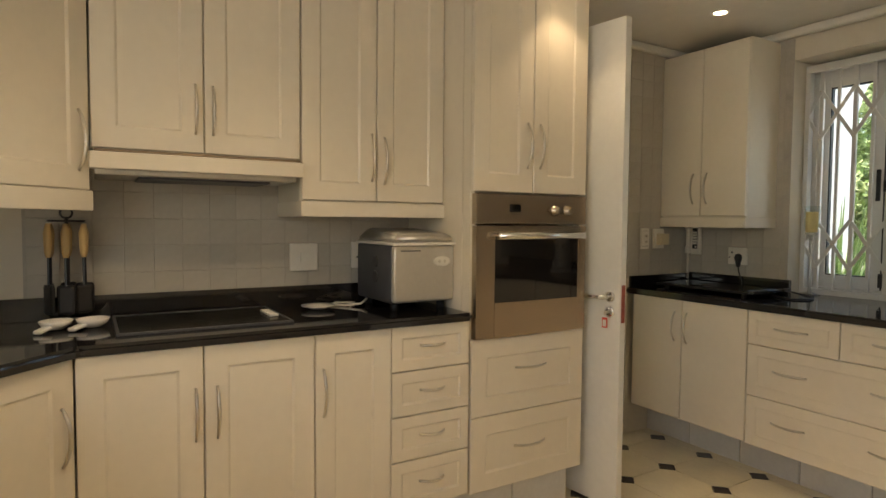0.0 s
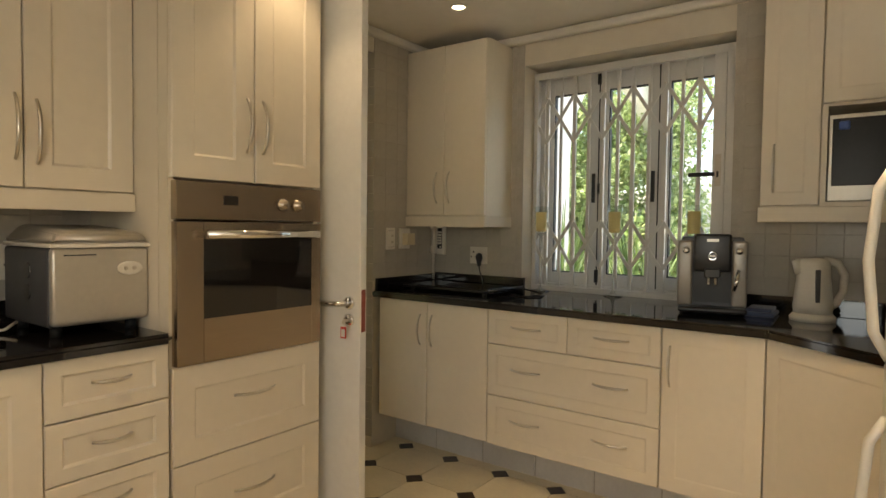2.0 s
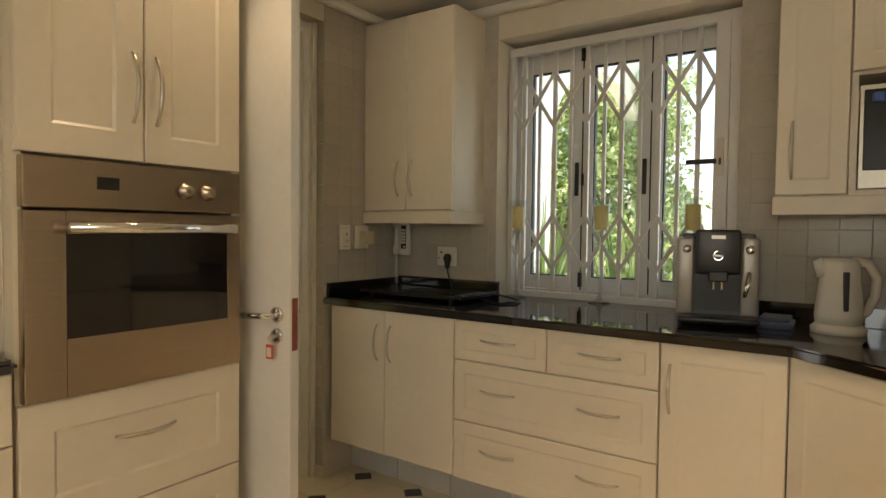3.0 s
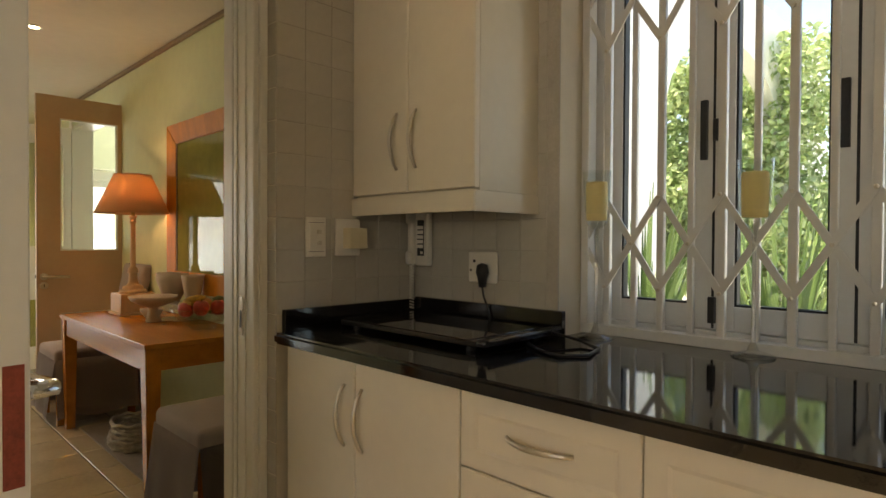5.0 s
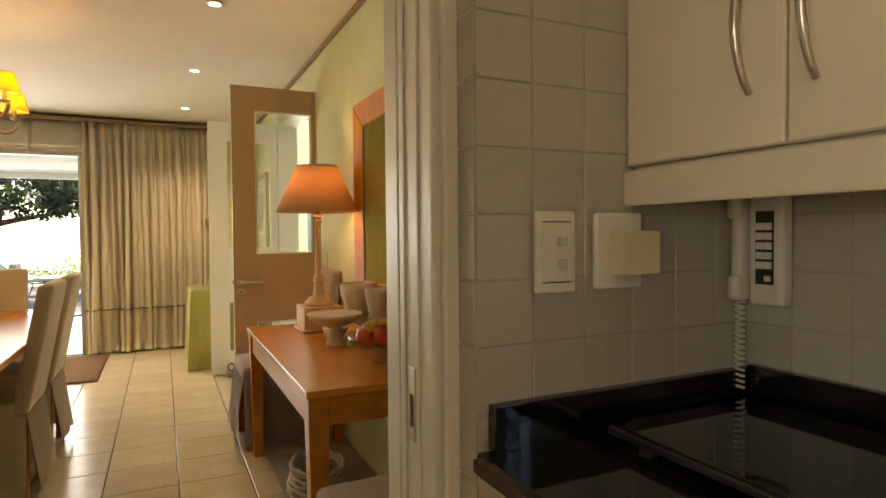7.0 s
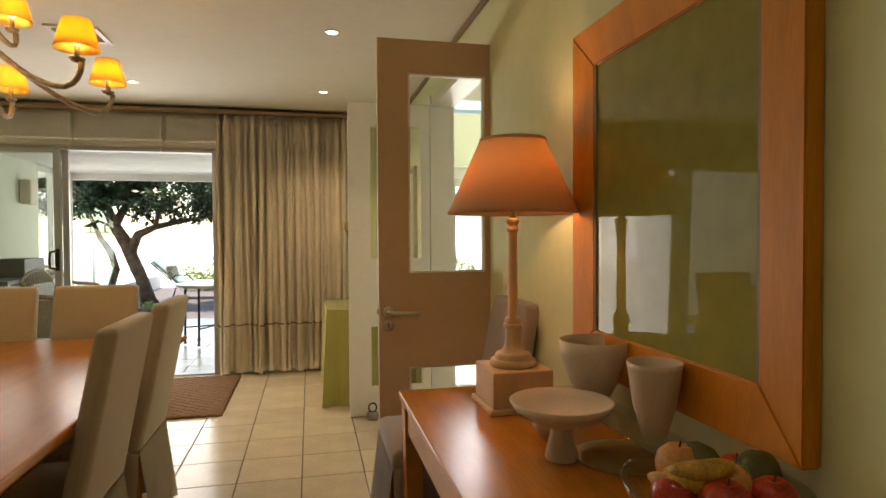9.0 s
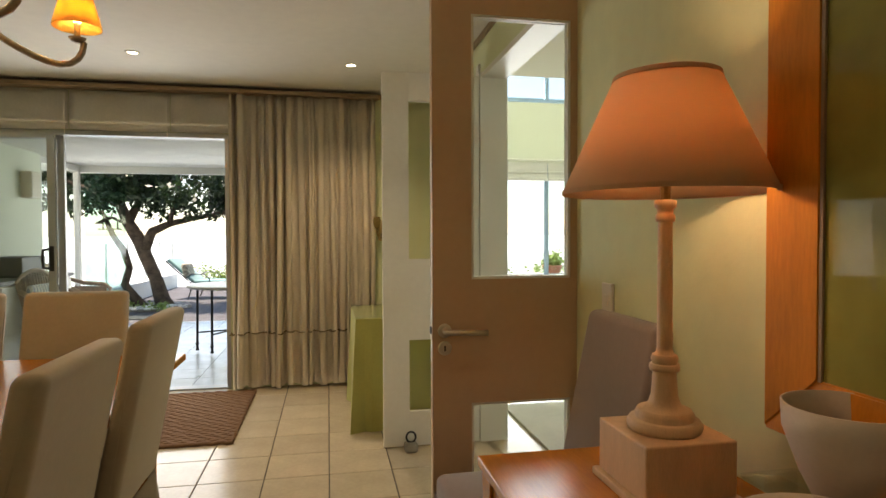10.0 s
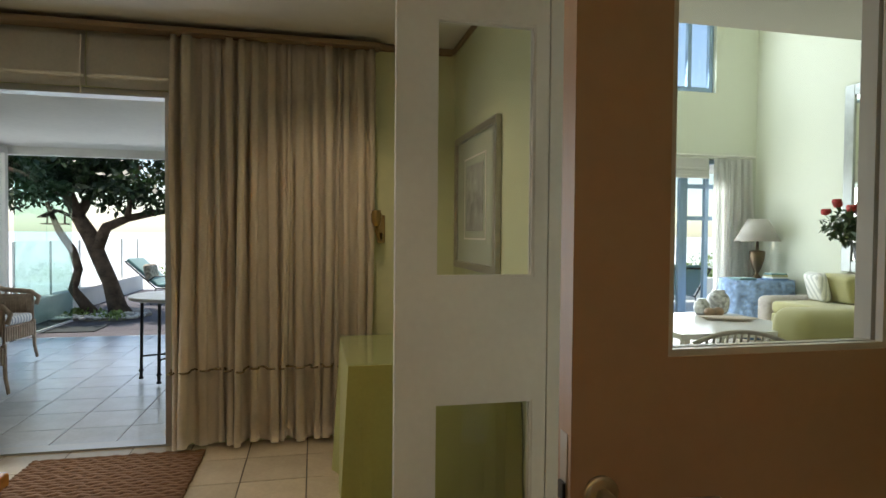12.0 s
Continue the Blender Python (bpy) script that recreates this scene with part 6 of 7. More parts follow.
for k, (a, b) in enumerate((((-1.13, 13.02), (-1.11, 13.82)), ((-1.11, 13.83), (-1.09, 14.6)))):
    gp = thing("glass_screen", (a[0], a[1], 0), "frameless folding glass panel pushed aside", "glass screen", "folding glass panels")
    p_ = part("pane", bar((a[0], a[1], 1.10), (b[0], b[1], 1.10), 2.18, 0.008, (1, -0.025, 0)), SCREEN_G, gp)
    p_.visible_shadow = False
    part("edge_rail", bar((a[0], a[1], 0.015), (b[0], b[1], 0.015), 0.03, 0.02, (1, -0.025, 0)), ALU, gp)
solo("parapet", bx(-1.75, 13.0, -0.2, -1.55, 20.0, 0.32, 0.01), PLASTER, "low plastered parapet along the deck", "parapet", kind="structure")
bal = thing("glass_balustrade", (-1.65, 16.5, 0.32), "frameless glass balustrade on the parapet", "balustrade")
for k in range(6):
    p_ = part("pane", bx(-1.655, 13.05 + k * 1.15, 0.32, -1.645, 14.17 + k * 1.15, 1.15), GLASS, bal)
    p_.visible_shadow = False
    part("post", bx(-1.665, 14.175 + k * 1.15, 0.32, -1.635, 14.195 + k * 1.15, 1.15), ALU_S, bal)
bc = thing("braai_counter", (-0.85, 10.4, 0), "white outdoor cabinet with a dark stone top", "cabinet")
part("body", bx(-1.09, 9.7, 0.08, -0.62, 11.2, 0.84), WHITE, bc)
part("top", bx(-1.095, 9.68, 0.84, -0.59, 11.22, 0.88, 0.004), DARKP, bc, "dark stone top")
for k in range(3):
    part("door", bx(-0.62, 9.72 + k * 0.49, 0.1, -0.60, 10.19 + k * 0.49, 0.82, 0.004), WHITE, bc)
part("plinth", bx(-1.08, 9.72, 0, -0.66, 11.18, 0.08), DARKP, bc)
solo("outdoor_stove", bx(-1.05, 10.35, 0.88, -0.72, 10.85, 1.08, 0.01), DARKP, "dark table-top stove on the outdoor cabinet", "stove")
solo("wall_speaker", bx(-1.095, 11.15, 1.72, -0.97, 11.37, 2.02, 0.02, 3), CABINET_IN, "pale loudspeaker on the patio wall", "loudspeaker")
pt = thing("patio_table", (1.17, 10.95, 0), "round stone-topped patio table on black iron legs", "table")
part("tabletop", lathe([(0, 0.70), (0.47, 0.70), (0.485, 0.71), (0.485, 0.725), (0.475, 0.732), (0, 0.732)], (1.17, 10.95, 0), 48), mat("pale_stone_top", (0.55, 0.55, 0.53), 0.3, 0, 0.12, 9), pt, "pale stone top")
for a in (200, 245, 20, 65):
    c, s = math.cos(radians(a)), math.sin(radians(a))
    part("leg", join(tube([(1.17 + 0.38 * c, 10.95 + 0.38 * s, 0), (1.17 + 0.37 * c, 10.95 + 0.37 * s, 0.70)], 0.014, 8), lathe([(0.014, 0.06), (0.024, 0.075), (0.014, 0.09)], (1.17 + 0.38 * c, 10.95 + 0.38 * s, 0), 10), lathe([(0.02, 0), (0.02, 0.015), (0.014, 0.02)], (1.17 + 0.38 * c, 10.95 + 0.38 * s, 0), 10)), IRON, pt)
part("stretcher", join(tube([(1.17 + 0.37 * math.cos(radians(200)), 10.95 + 0.37 * math.sin(radians(200)), 0.2), (1.17 + 0.37 * math.cos(radians(20)), 10.95 + 0.37 * math.sin(radians(20)), 0.2)], 0.009, 6), tube([(1.17 + 0.37 * math.cos(radians(245)), 10.95 + 0.37 * math.sin(radians(245)), 0.2), (1.17 + 0.37 * math.cos(radians(65)), 10.95 + 0.37 * math.sin(radians(65)), 0.2)], 0.009, 6)), IRON, pt)


def wicker_chair(m, label, group, material=WICKER, cushion=TICKING):
    ob = thing("wicker_armchair", (0, 0, 0), label, "armchair", group)
    back = bmesh.new()
    for i in range(15):
        u = -1 + 2 * i / 14
        join(back, tube([(0.26 * u, 0.22 + 0.02 * u * u, 0.36), (0.30 * u, 0.30, 0.62), (0.30 * u, 0.36, 0.86 - 0.10 * u * u)], 0.009, 5))
    join(back, tube([(0.30 * u, 0.365, 0.87 - 0.10 * u * u) for u in [-1 + k / 6 for k in range(13)]], 0.018, 7))
    part("back", back, material, ob, "", True)
    for s in (-1, 1):
        part("arm", join(tube([(s * 0.30, 0.31, 0.70), (s * 0.34, 0.1, 0.64), (s * 0.34, -0.2, 0.62), (s * 0.33, -0.29, 0.57), (s * 0.31, -0.27, 0.50)], 0.024, 8)), material, ob, "", True)
        for k in range(8):
            part("strand", tube([(s * 0.29, 0.2 - 0.06 * k, 0.36), (s * 0.33, 0.2 - 0.06 * k, 0.62)], 0.008, 5), material, ob, "", True)
        for y in (-0.26, 0.24):
            part("leg", tube([(s * 0.28, y, 0.36), (s * 0.285, y * 1.02, 0.12), (s * 0.30, y * 1.1, 0.0)], [0.022, 0.018, 0.016], 8), material, ob, "", True)
    part("seat", join(bx(-0.29, -0.28, 0.24, 0.29, 0.24, 0.345, 0.02), *[bx(-0.288 + 0.036 * k, -0.291, 0.22, -0.27 + 0.036 * k, -0.279, 0.34) for k in range(16)]), material, ob)
    part("woven_panel", join(turned(bx(-0.27, -0.006, 0, 0.27, 0.006, 0.42, 0.003), pose(0, 0.265, 0.36, -14)), bx(-0.325, -0.24, 0.3, -0.313, 0.22, 0.60, 0.003), bx(0.313, -0.24, 0.3, 0.325, 0.22, 0.60, 0.003)), material, ob)
    part("cushion", bx(-0.27, -0.27, 0.345, 0.27, 0.21, 0.43, 0.035, 4), cushion, ob, "striped pale seat cushion", True)
    part("back_cushion", turned(bx(-0.2, -0.05, 0, 0.2, 0.05, 0.34, 0.045, 4), pose(0, 0.20, 0.42, -18)), cushion, ob, "", True)
    ob.matrix_basis = m
    return ob


wk = wicker_chair(pose(-0.78, 11.75, 0, 0, 0, 82) @ Matrix.Diagonal((1, 0.88, 1.08, 1)), "brown wicker armchair with a pale cushion on the patio", "patio armchairs")
copy_thing(wk, pose(-0.30, 10.2, 0, 0, 0, 84) @ Matrix.Diagonal((1, 0.8, 1.02, 1)))


def lounger(m, label):
    ob = thing("sun_lounger", (0, 0, 0), label, "lounger", "sun loungers")
    part("frame", join(tube([(-0.3, -0.95, 0.30), (-0.3, 0.3, 0.30), (-0.3, 0.85, 0.78)], 0.014, 7), tube([(0.3, -0.95, 0.30), (0.3, 0.3, 0.30), (0.3, 0.85, 0.78)], 0.014, 7), tube([(-0.3, 0.85, 0.78), (0.3, 0.85, 0.78)], 0.014, 7), tube([(-0.3, -0.95, 0.30), (0.3, -0.95, 0.30)], 0.014, 7)), IRON, ob)
    for s in (-1, 1):
        part("leg", tube([(s * 0.3, -0.8, 0.30), (s * 0.3, -0.86, 0.0)], 0.012, 6), IRON, ob)
        part("leg", tube([(s * 0.3, 0.3, 0.30), (s * 0.3, 0.4, 0.0)], 0.012, 6), IRON, ob)
        part("armrest", tube([(s * 0.31, 0.45, 0.42), (s * 0.33, 0.3, 0.52), (s * 0.33, 0.05, 0.52), (s * 0.31, -0.05, 0.42), (s * 0.3, -0.05, 0.30)], 0.011, 6), IRON, ob)
    part("seat_cushion", bx(-0.28, -0.95, 0.315, 0.28, 0.3, 0.385, 0.025, 3), TEAL, ob, "", True)
    part("back_cushion", turned(bx(-0.28, 0, -0.02, 0.28, 0.72, 0.05, 0.025, 3), pose(0, 0.3, 0.335, 41)), TEAL, ob, "", True)
    ob.matrix_basis = m
    return ob


l1 = lounger(pose(-0.12, 16.9, -0.02, 0, 0, 78), "black iron sun lounger with a teal cushion on the deck")
copy_thing(l1, pose(7.45, 14.31, -0.03, 0, 0, 163) @ Matrix.Diagonal((1, 1, 1.1, 1)))
copy_thing(l1, pose(8.38, 14.33, -0.03, 0, 0, 168) @ Matrix.Diagonal((1, 1, 1.05, 1)))
solo("outdoor_pillow", turned(bx(-0.2, -0.06, 0, 0.2, 0.06, 0.3, 0.055, 4), pose(-0.58, 16.9, 0.42, -12, 0, 80)), mat("patterned_pillow", (0.42, 0.38, 0.30), 0.9, 0, 0.6, 22), "patterned pillow on the lounger", "pillow", smooth=True)


def limb(points, radii):
    return tube(points, radii, 10)


def leaves(name, clusters, count, size, material, parent, seed, droop=0.3):
    """Many small folded leaves scattered through uneven clumps."""
    rng = np.random.default_rng(seed)
    weights = np.array([c[3] * c[4] * c[5] for c in clusters])
    pick = rng.choice(len(clusters), count, p=weights / weights.sum())
    base = np.array([c[:3] for c in clusters])[pick]
    rad = np.array([c[3:6] for c in clusters])[pick]
    d = rng.normal(size=(count, 3))
    d /= np.linalg.norm(d, axis=1)[:, None]
    p = base + d * rad * (rng.random((count, 1)) ** 0.45)
    a = rng.normal(size=(count, 3)) + np.array([0, 0, -droop])
    a /= np.linalg.norm(a, axis=1)[:, None]
    b = np.cross(a, rng.normal(size=(count, 3)))
    b /= np.linalg.norm(b, axis=1)[:, None]
    ln = size * rng.uniform(0.6, 1.4, (count, 1))
    tips = np.stack([p, p + a * ln * 0.5 + b * ln * 0.24, p + a * ln, p + a * ln * 0.5 - b * ln * 0.24], 1).reshape(-1, 3)
    me = bpy.data.meshes.new(name)
    tips = tips - np.array(ORIGIN[parent])
    me.from_pydata(tips.tolist(), [], np.arange(count * 4).reshape(-1, 4).tolist())
    me.materials.append(material)
    ob = new(name, me)
    ob.parent = parent
    ORIGIN[ob] = ORIGIN[parent]
    return ob


def leaf_mat(name, a, b):
    m = bpy.data.materials.new(name)
    m.use_nodes = True
    t, bs = m.node_tree, m.node_tree.nodes["Principled BSDF"]
    geo, ramp, tr, mixer = [t.nodes.new("ShaderNode" + n) for n in ("NewGeometry", "ValToRGB", "BsdfTranslucent", "MixShader")]
    ramp.color_ramp.elements[0].color, ramp.color_ramp.elements[1].color = (*a, 1), (*b, 1)
    t.links.new(geo.outputs["Random Per Island"], ramp.inputs[0])
    t.links.new(ramp.outputs[0], bs.inputs["Base Color"])
    t.links.new(ramp.outputs[0], tr.inputs[0])
    bs.inputs["Roughness"].default_value = 0.45
    mixer.inputs[0].default_value = 0.3
    t.links.new(bs.outputs[0], mixer.inputs[1])
    t.links.new(tr.outputs[0], mixer.inputs[2])
    t.links.new(mixer.outputs[0], t.nodes["Material Output"].inputs[0])
    return m


# crown leaf colour carries its shade, the brighter ones sun and window haze
LEAF_DARK = leaf_mat("shade_dark_leaf", (0.010, 0.026, 0.008), (0.035, 0.065, 0.018))
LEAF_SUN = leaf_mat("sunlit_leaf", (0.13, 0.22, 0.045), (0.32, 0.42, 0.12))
LEAF_GOLD = leaf_mat("sun_hazed_leaf", (0.20, 0.31, 0.09), (0.50, 0.57, 0.30))
LEAF_MID = leaf_mat("strap_leaf", (0.05, 0.10, 0.03), (0.16, 0.24, 0.07))
rngc = random.Random(5)
tree = thing("tree", (-0.7, 14.8, -0.05), "old leaning tree with a twisted trunk and dark glossy leaves", "tree")
part("trunk", limb([(-0.62, 14.75, -0.1), (-0.70, 14.8, 0.12), (-0.80, 14.8, 0.5), (-0.98, 14.8, 0.95), (-1.06, 14.82, 1.18), (-1.28, 14.85, 1.55), (-1.45, 14.9, 1.95), (-1.5, 15.0, 2.6)], [0.21, 0.14, 0.115, 0.115, 0.125, 0.10, 0.09, 0.06]), BARK, tree, "", True)
part("trunk", limb([(-0.98, 14.7, -0.1), (-1.12, 14.7, 0.15), (-1.30, 14.7, 0.42), (-1.22, 14.7, 0.72), (-1.30, 14.7, 1.02), (-1.48, 14.7, 1.3), (-1.66, 14.7, 1.75)], [0.15, 0.09, 0.07, 0.065, 0.06, 0.05, 0.03]), BARK, tree, "", True)
for pts_, r_ in (([(-1.0, 14.8, 1.05), (-0.85, 14.8, 1.38), (-0.55, 14.8, 1.52), (-0.15, 14.85, 1.62), (0.35, 14.9, 1.72), (0.8, 15.0, 1.95)], [0.11, 0.08, 0.06, 0.05, 0.035, 0.02]), ([(-1.28, 14.85, 1.55), (-1.2, 15.2, 1.9), (-0.9, 15.5, 2.3), (-0.5, 15.6, 2.8)], [0.09, 0.07, 0.05, 0.02]), ([(-1.42, 14.9, 1.85), (-1.8, 14.8, 2.1), (-2.3, 14.7, 2.3)], [0.07, 0.05, 0.02]), ([(-0.55, 14.8, 1.52), (-0.4, 14.5, 1.9), (-0.2, 14.2, 2.3)], [0.05, 0.035, 0.015])):
    part("limb", limb(pts_, r_), BARK, tree, "", True)
cl = [(rngc.uniform(-3.3, 1.6), rngc.uniform(14.0, 16.2), rngc.uniform(1.95, 3.3), rngc.uniform(0.3, 0.55), rngc.uniform(0.3, 0.55), rngc.uniform(0.16, 0.34)) for _ in range(64)]
cl += [(x, 14.8 + rngc.uniform(-0.3, 0.4), z, 0.28, 0.3, 0.16) for x, z in ((-0.75, 1.78), (-0.4, 1.82), (-0.1, 1.72), (0.3, 1.75), (0.7, 1.85), (1.1, 1.9), (-1.9, 1.85), (-1.6, 2.0), (-2.3, 1.8))]
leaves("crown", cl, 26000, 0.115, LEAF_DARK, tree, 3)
tree.location = (-0.74, 15.42, -0.06)

solo("planting_bed", prism([(-1.45, 14.8), (-0.5, 14.7), (-0.2, 15.3), (-0.4, 15.9), (-1.35, 16.0)], -0.05, 0.015, 0.01), STONE, "pebbled bed round the tree", "planting bed", kind="stuff")
gn = thing("ground_plants", (-0.6, 14.4, 0.01), "low green plants at the foot of the tree", "plants", kind="stuff")
leaves("foliage", [(rngc.uniform(-1.4, -0.3), rngc.uniform(14.75, 15.4), 0.06, 0.12, 0.12, 0.06) for _ in range(14)], 320, 0.07, LEAF_SUN, gn, 8)
rngp = random.Random(12)
pebbles = bmesh.new()
for k in range(110):
    r_ = rngp.uniform(0.025, 0.055)
    join(pebbles, turned(lathe([(0, -0.5), (0.7, -0.36), (1, 0), (0.7, 0.36), (0, 0.5)], (0, 0, 0), 8), Matrix.Translation((rngp.uniform(-1.45, -0.25), rngp.uniform(14.72, 15.3), 0.02)) @ Matrix.Diagonal((r_, r_ * rngp.uniform(0.6, 1), r_, 1))))
solo("pebbles", pebbles, mat("white_pebble", (0.72, 0.70, 0.65), 0.7, 0, 0.15, 12), "white pebbles strewn round the foot of the tree", "pebbles", kind="stuff", smooth=True)
solo("deck_mat", bx(-1.25, 13.70, -0.024, -0.51, 14.22, -0.010, 0.004), mat("dark_rubber", (0.022, 0.028, 0.026), 0.8, 0, 0.3, 20, 0.3, 90), "dark rubber mat lying on the deck before the tree", "mat")
bf = thing("bird_feeder", (-1.56, 15.28, 1.40), "small weathered wooden bird feeder in the tree", "bird feeder")
part("tray", bx(-1.72, 15.16, 1.40, -1.40, 15.40, 1.42, 0.003), BARK, bf)
part("roof", join(turned(bx(-0.13, -0.14, 0, 0.13, 0.14, 0.015), Matrix.Translation((-1.64, 15.28, 1.56)) @ pose(0, 0, 0, 0, -28)), turned(bx(-0.13, -0.14, 0, 0.13, 0.14, 0.015), Matrix.Translation((-1.42, 15.28, 1.56)) @ pose(0, 0, 0, 0, 28))), BARK, bf)
for px_ in (-1.68, -1.44):
    part("post", bx(px_, 15.27, 1.42, px_ + 0.02, 15.29, 1.56), BARK, bf)
shrub = thing("shrub", (0.6, 19.0, -0.1), "flowering shrub beyond the deck", "shrub")
leaves("foliage", [(rngc.uniform(-0.9, 2.6), 19 + rngc.uniform(-0.3, 0.3), rngc.uniform(0.1, 0.75), 0.35, 0.3, 0.25) for _ in range(22)], 4200, 0.07, LEAF_SUN, shrub, 9)
part("stem", tube([(0.6, 19, -0.25), (0.62, 19, 0.3)], 0.03, 6), BARK, shrub)

# outside the kitchen window
solo("garden_path", bx(3.54, -4, -0.2, 12.9, 8, 0.02), mat("pale_paving", (0.46, 0.43, 0.37), 0.85, 0, 0.15, 3, 0.2, 40), "pale paving outside the kitchen window", "paving", kind="structure")
arch = bmesh.new()
prof = [(3.56, 0.0), (6.95, 0.0), (6.95, 2.2)] + [(6.95 + 1.9 * (1 - math.cos(a)), 2.2 + 1.3 * math.sin(a)) for a in [k * math.pi / 14 for k in range(1, 14)]] + [(10.75, 2.2), (10.75, 0), (12.9, 0), (12.9, 4.2), (3.56, 4.2)]
va = [arch.verts.new((x, 3.25, z)) for x, z in prof]
vb = [arch.verts.new((x, 3.45, z)) for x, z in prof]
arch.faces.new(va), arch.faces.new(vb[::-1])
for k in range(len(prof)):
    arch.faces.new((va[k], va[(k + 1) % len(prof)], vb[(k + 1) % len(prof)], vb[k]))
bmesh.ops.recalc_face_normals(arch, faces=arch.faces[:])
solo("garden_wall", arch, PLASTER, "white plastered garden wall with an arch", "garden wall", kind="structure")
solo("boundary_wall", bx(12.9, -5, -0.2, 13.1, 9, 2.1), PLASTER, "white boundary wall", "garden wall", kind="structure")
for nm, lab, cl_, n_, sz, sd_, st in (("tree", "bright leafy garden tree outside the kitchen window", [(rngc.uniform(10.0, 11.5), rngc.uniform(2.7, 5.6), rngc.uniform(0.4, 3.7), 0.5, 0.5, 0.4) for _ in range(90)], 32000, 0.11, 21, (11.0, 3.9)), ("shrub", "sunlit shrub by the boundary wall", [(9.2 + rngc.uniform(-0.6, 0.6), rngc.uniform(-1.2, 1.5), rngc.uniform(0.1, 0.6), 0.45, 0.45, 0.25) for _ in range(26)], 7000, 0.085, 22, (9.2, 0.3))):
    g_ = thing(nm, (st[0], st[1], 0.02), lab, nm)
    part("trunk", limb([(st[0], st[1], -0.05), (st[0] + 0.05, st[1], 0.5), (st[0] - 0.05, st[1] + 0.1, 1.2), (st[0], st[1], 1.9)], [0.09, 0.075, 0.06, 0.03]) if nm == "tree" else limb([(st[0], st[1], -0.05), (st[0], st[1], 0.4)], [0.05, 0.02]), BARK, g_, "", True)
    leaves("crown", cl_, n_, sz, LEAF_GOLD, g_, sd_)


def spiky(x, y, n, height, seed):
    rng = random.Random(seed)
    ob = thing("spiky_plant", (x, y, 0.02), "green strap-leaved garden plant outside the window", "plant", "strap-leaved plants")
    bm = bmesh.new()
    for i in range(n):
        a, lean = rng.uniform(0, 6.28), rng.uniform(0.15, 0.9)
        h = height * rng.uniform(0.6, 1.0)
        c, s = math.cos(a), math.sin(a)
        prev = None
        for k in range(6):
            u = k / 5
            r = 0.04 + lean * h * 0.6 * u ** 1.6
            z = h * (u - 0.35 * lean * u * u)
            w = 0.03 * (1 - u) + 0.002
            pair = [bm.verts.new((x + c * r - s * w, y + s * r + c * w, 0.02 + z)), bm.verts.new((x + c * r + s * w, y + s * r - c * w, 0.02 + z))]
            if prev:
                bm.faces.new((prev[0], prev[1], pair[1], pair[0]))
            prev = pair
    part("leaves", bm, LEAF_MID, ob)


spiky(4.7, 2.32, 120, 1.75, 1), spiky(4.85, 1.70, 100, 1.75, 2), spiky(5.2, 2.6, 40, 1.3, 3)

# ---- living room beyond the double doors ----
def glazing(name, x0, x1, y, z0, z1, posts, rails, label, material=ALU_S):
    ob = thing(name, ((x0 + x1) / 2, y, z0), label, "window", kind="structure")
    bm = bmesh.new()
    for xa in [x0] + list(posts) + [x1 - 0.06]:
        bx(xa, y - 0.03, z0, xa + 0.06, y + 0.03, z1, bm=bm)
    for za in [z0, z1 - 0.06] + list(rails):
        bx(x0 + 0.06, y - 0.025, za, x1 - 0.06, y + 0.025, za + 0.06, bm=bm)
    part("window_frame", bm, material, ob)
    p_ = part("pane", bx(x0 + 0.06, y - 0.003, z0 + 0.06, x1 - 0.06, y + 0.003, z1 - 0.06), GLASS, ob)
    p_.visible_shadow = False
    return ob


FRAMEB = mat("blue_grey_frame", (0.26, 0.38, 0.52), 0.4, 0.3, 0.05, 6)
glazing("window_2", 4.62, 7.80, 12.58, 3.34, 4.68, (5.6, 6.75, 7.40), (), "upper row of living room windows", FRAMEB)
glazing("window_4", 7.376, 8.10, 12.58, 0.02, 2.39, (7.715,), (1.53, 1.98), "living room casement window", FRAMEB)
glazing("window_3", 4.62, 7.374, 12.58, 0.02, 2.39, (5.6, 6.945, 7.02), (), "living room sliding glass doors", FRAMEB)
lh = solo("sliding_door_handle", tube([(7.0, 12.55, 0.95), (7.07, 12.50, 0.96), (7.08, 12.49, 1.03), (7.07, 12.50, 1.10), (7.0, 12.55, 1.11)], 0.011, 6), BLACKP, "black bow handle of the sliding door", "handle")
SHEER = shade_mat("sheer_ivory_cloth", (0.84, 0.82, 0.76), (0.86, 0.85, 0.82))
cv, _, _ = curtain("curtain", 7.77, 8.40, 12.44, 0.03, 2.40, 9, 0.07, CREAMC, "floor-length ivory curtain at the living room window", 4)
solo("curtain_rail", tube([(4.5, 12.42, 2.43), (8.42, 12.42, 2.43)], 0.016, 8), WHITE, "white painted curtain rail above the blinds", "curtain rail")
for x0, x1 in ((4.62, 5.6), (5.61, 6.55), (6.56, 7.15), (7.16, 7.70)):
    rb = thing("roman_blind", ((x0 + x1) / 2, 12.46, 2.12), "ivory roman blind pulled up", "blind", "living room blinds")
    part("fabric", join(bx(x0, 12.455, 2.13, x1, 12.47, 2.40, 0.004), bx(x0, 12.435, 2.22, x1, 12.455, 2.26, 0.008), bx(x0, 12.43, 2.11, x1, 12.455, 2.16, 0.01)), SHEER, rb)
col = solo("column", lathe([(0.15, 0), (0.15, 2.82)], (8.73, 15.9, -0.2), 20), mat("grey_column_render", (0.30, 0.33, 0.36), 0.8, 0, 0.1, 4), "round grey column of the terrace", "column", smooth=True)
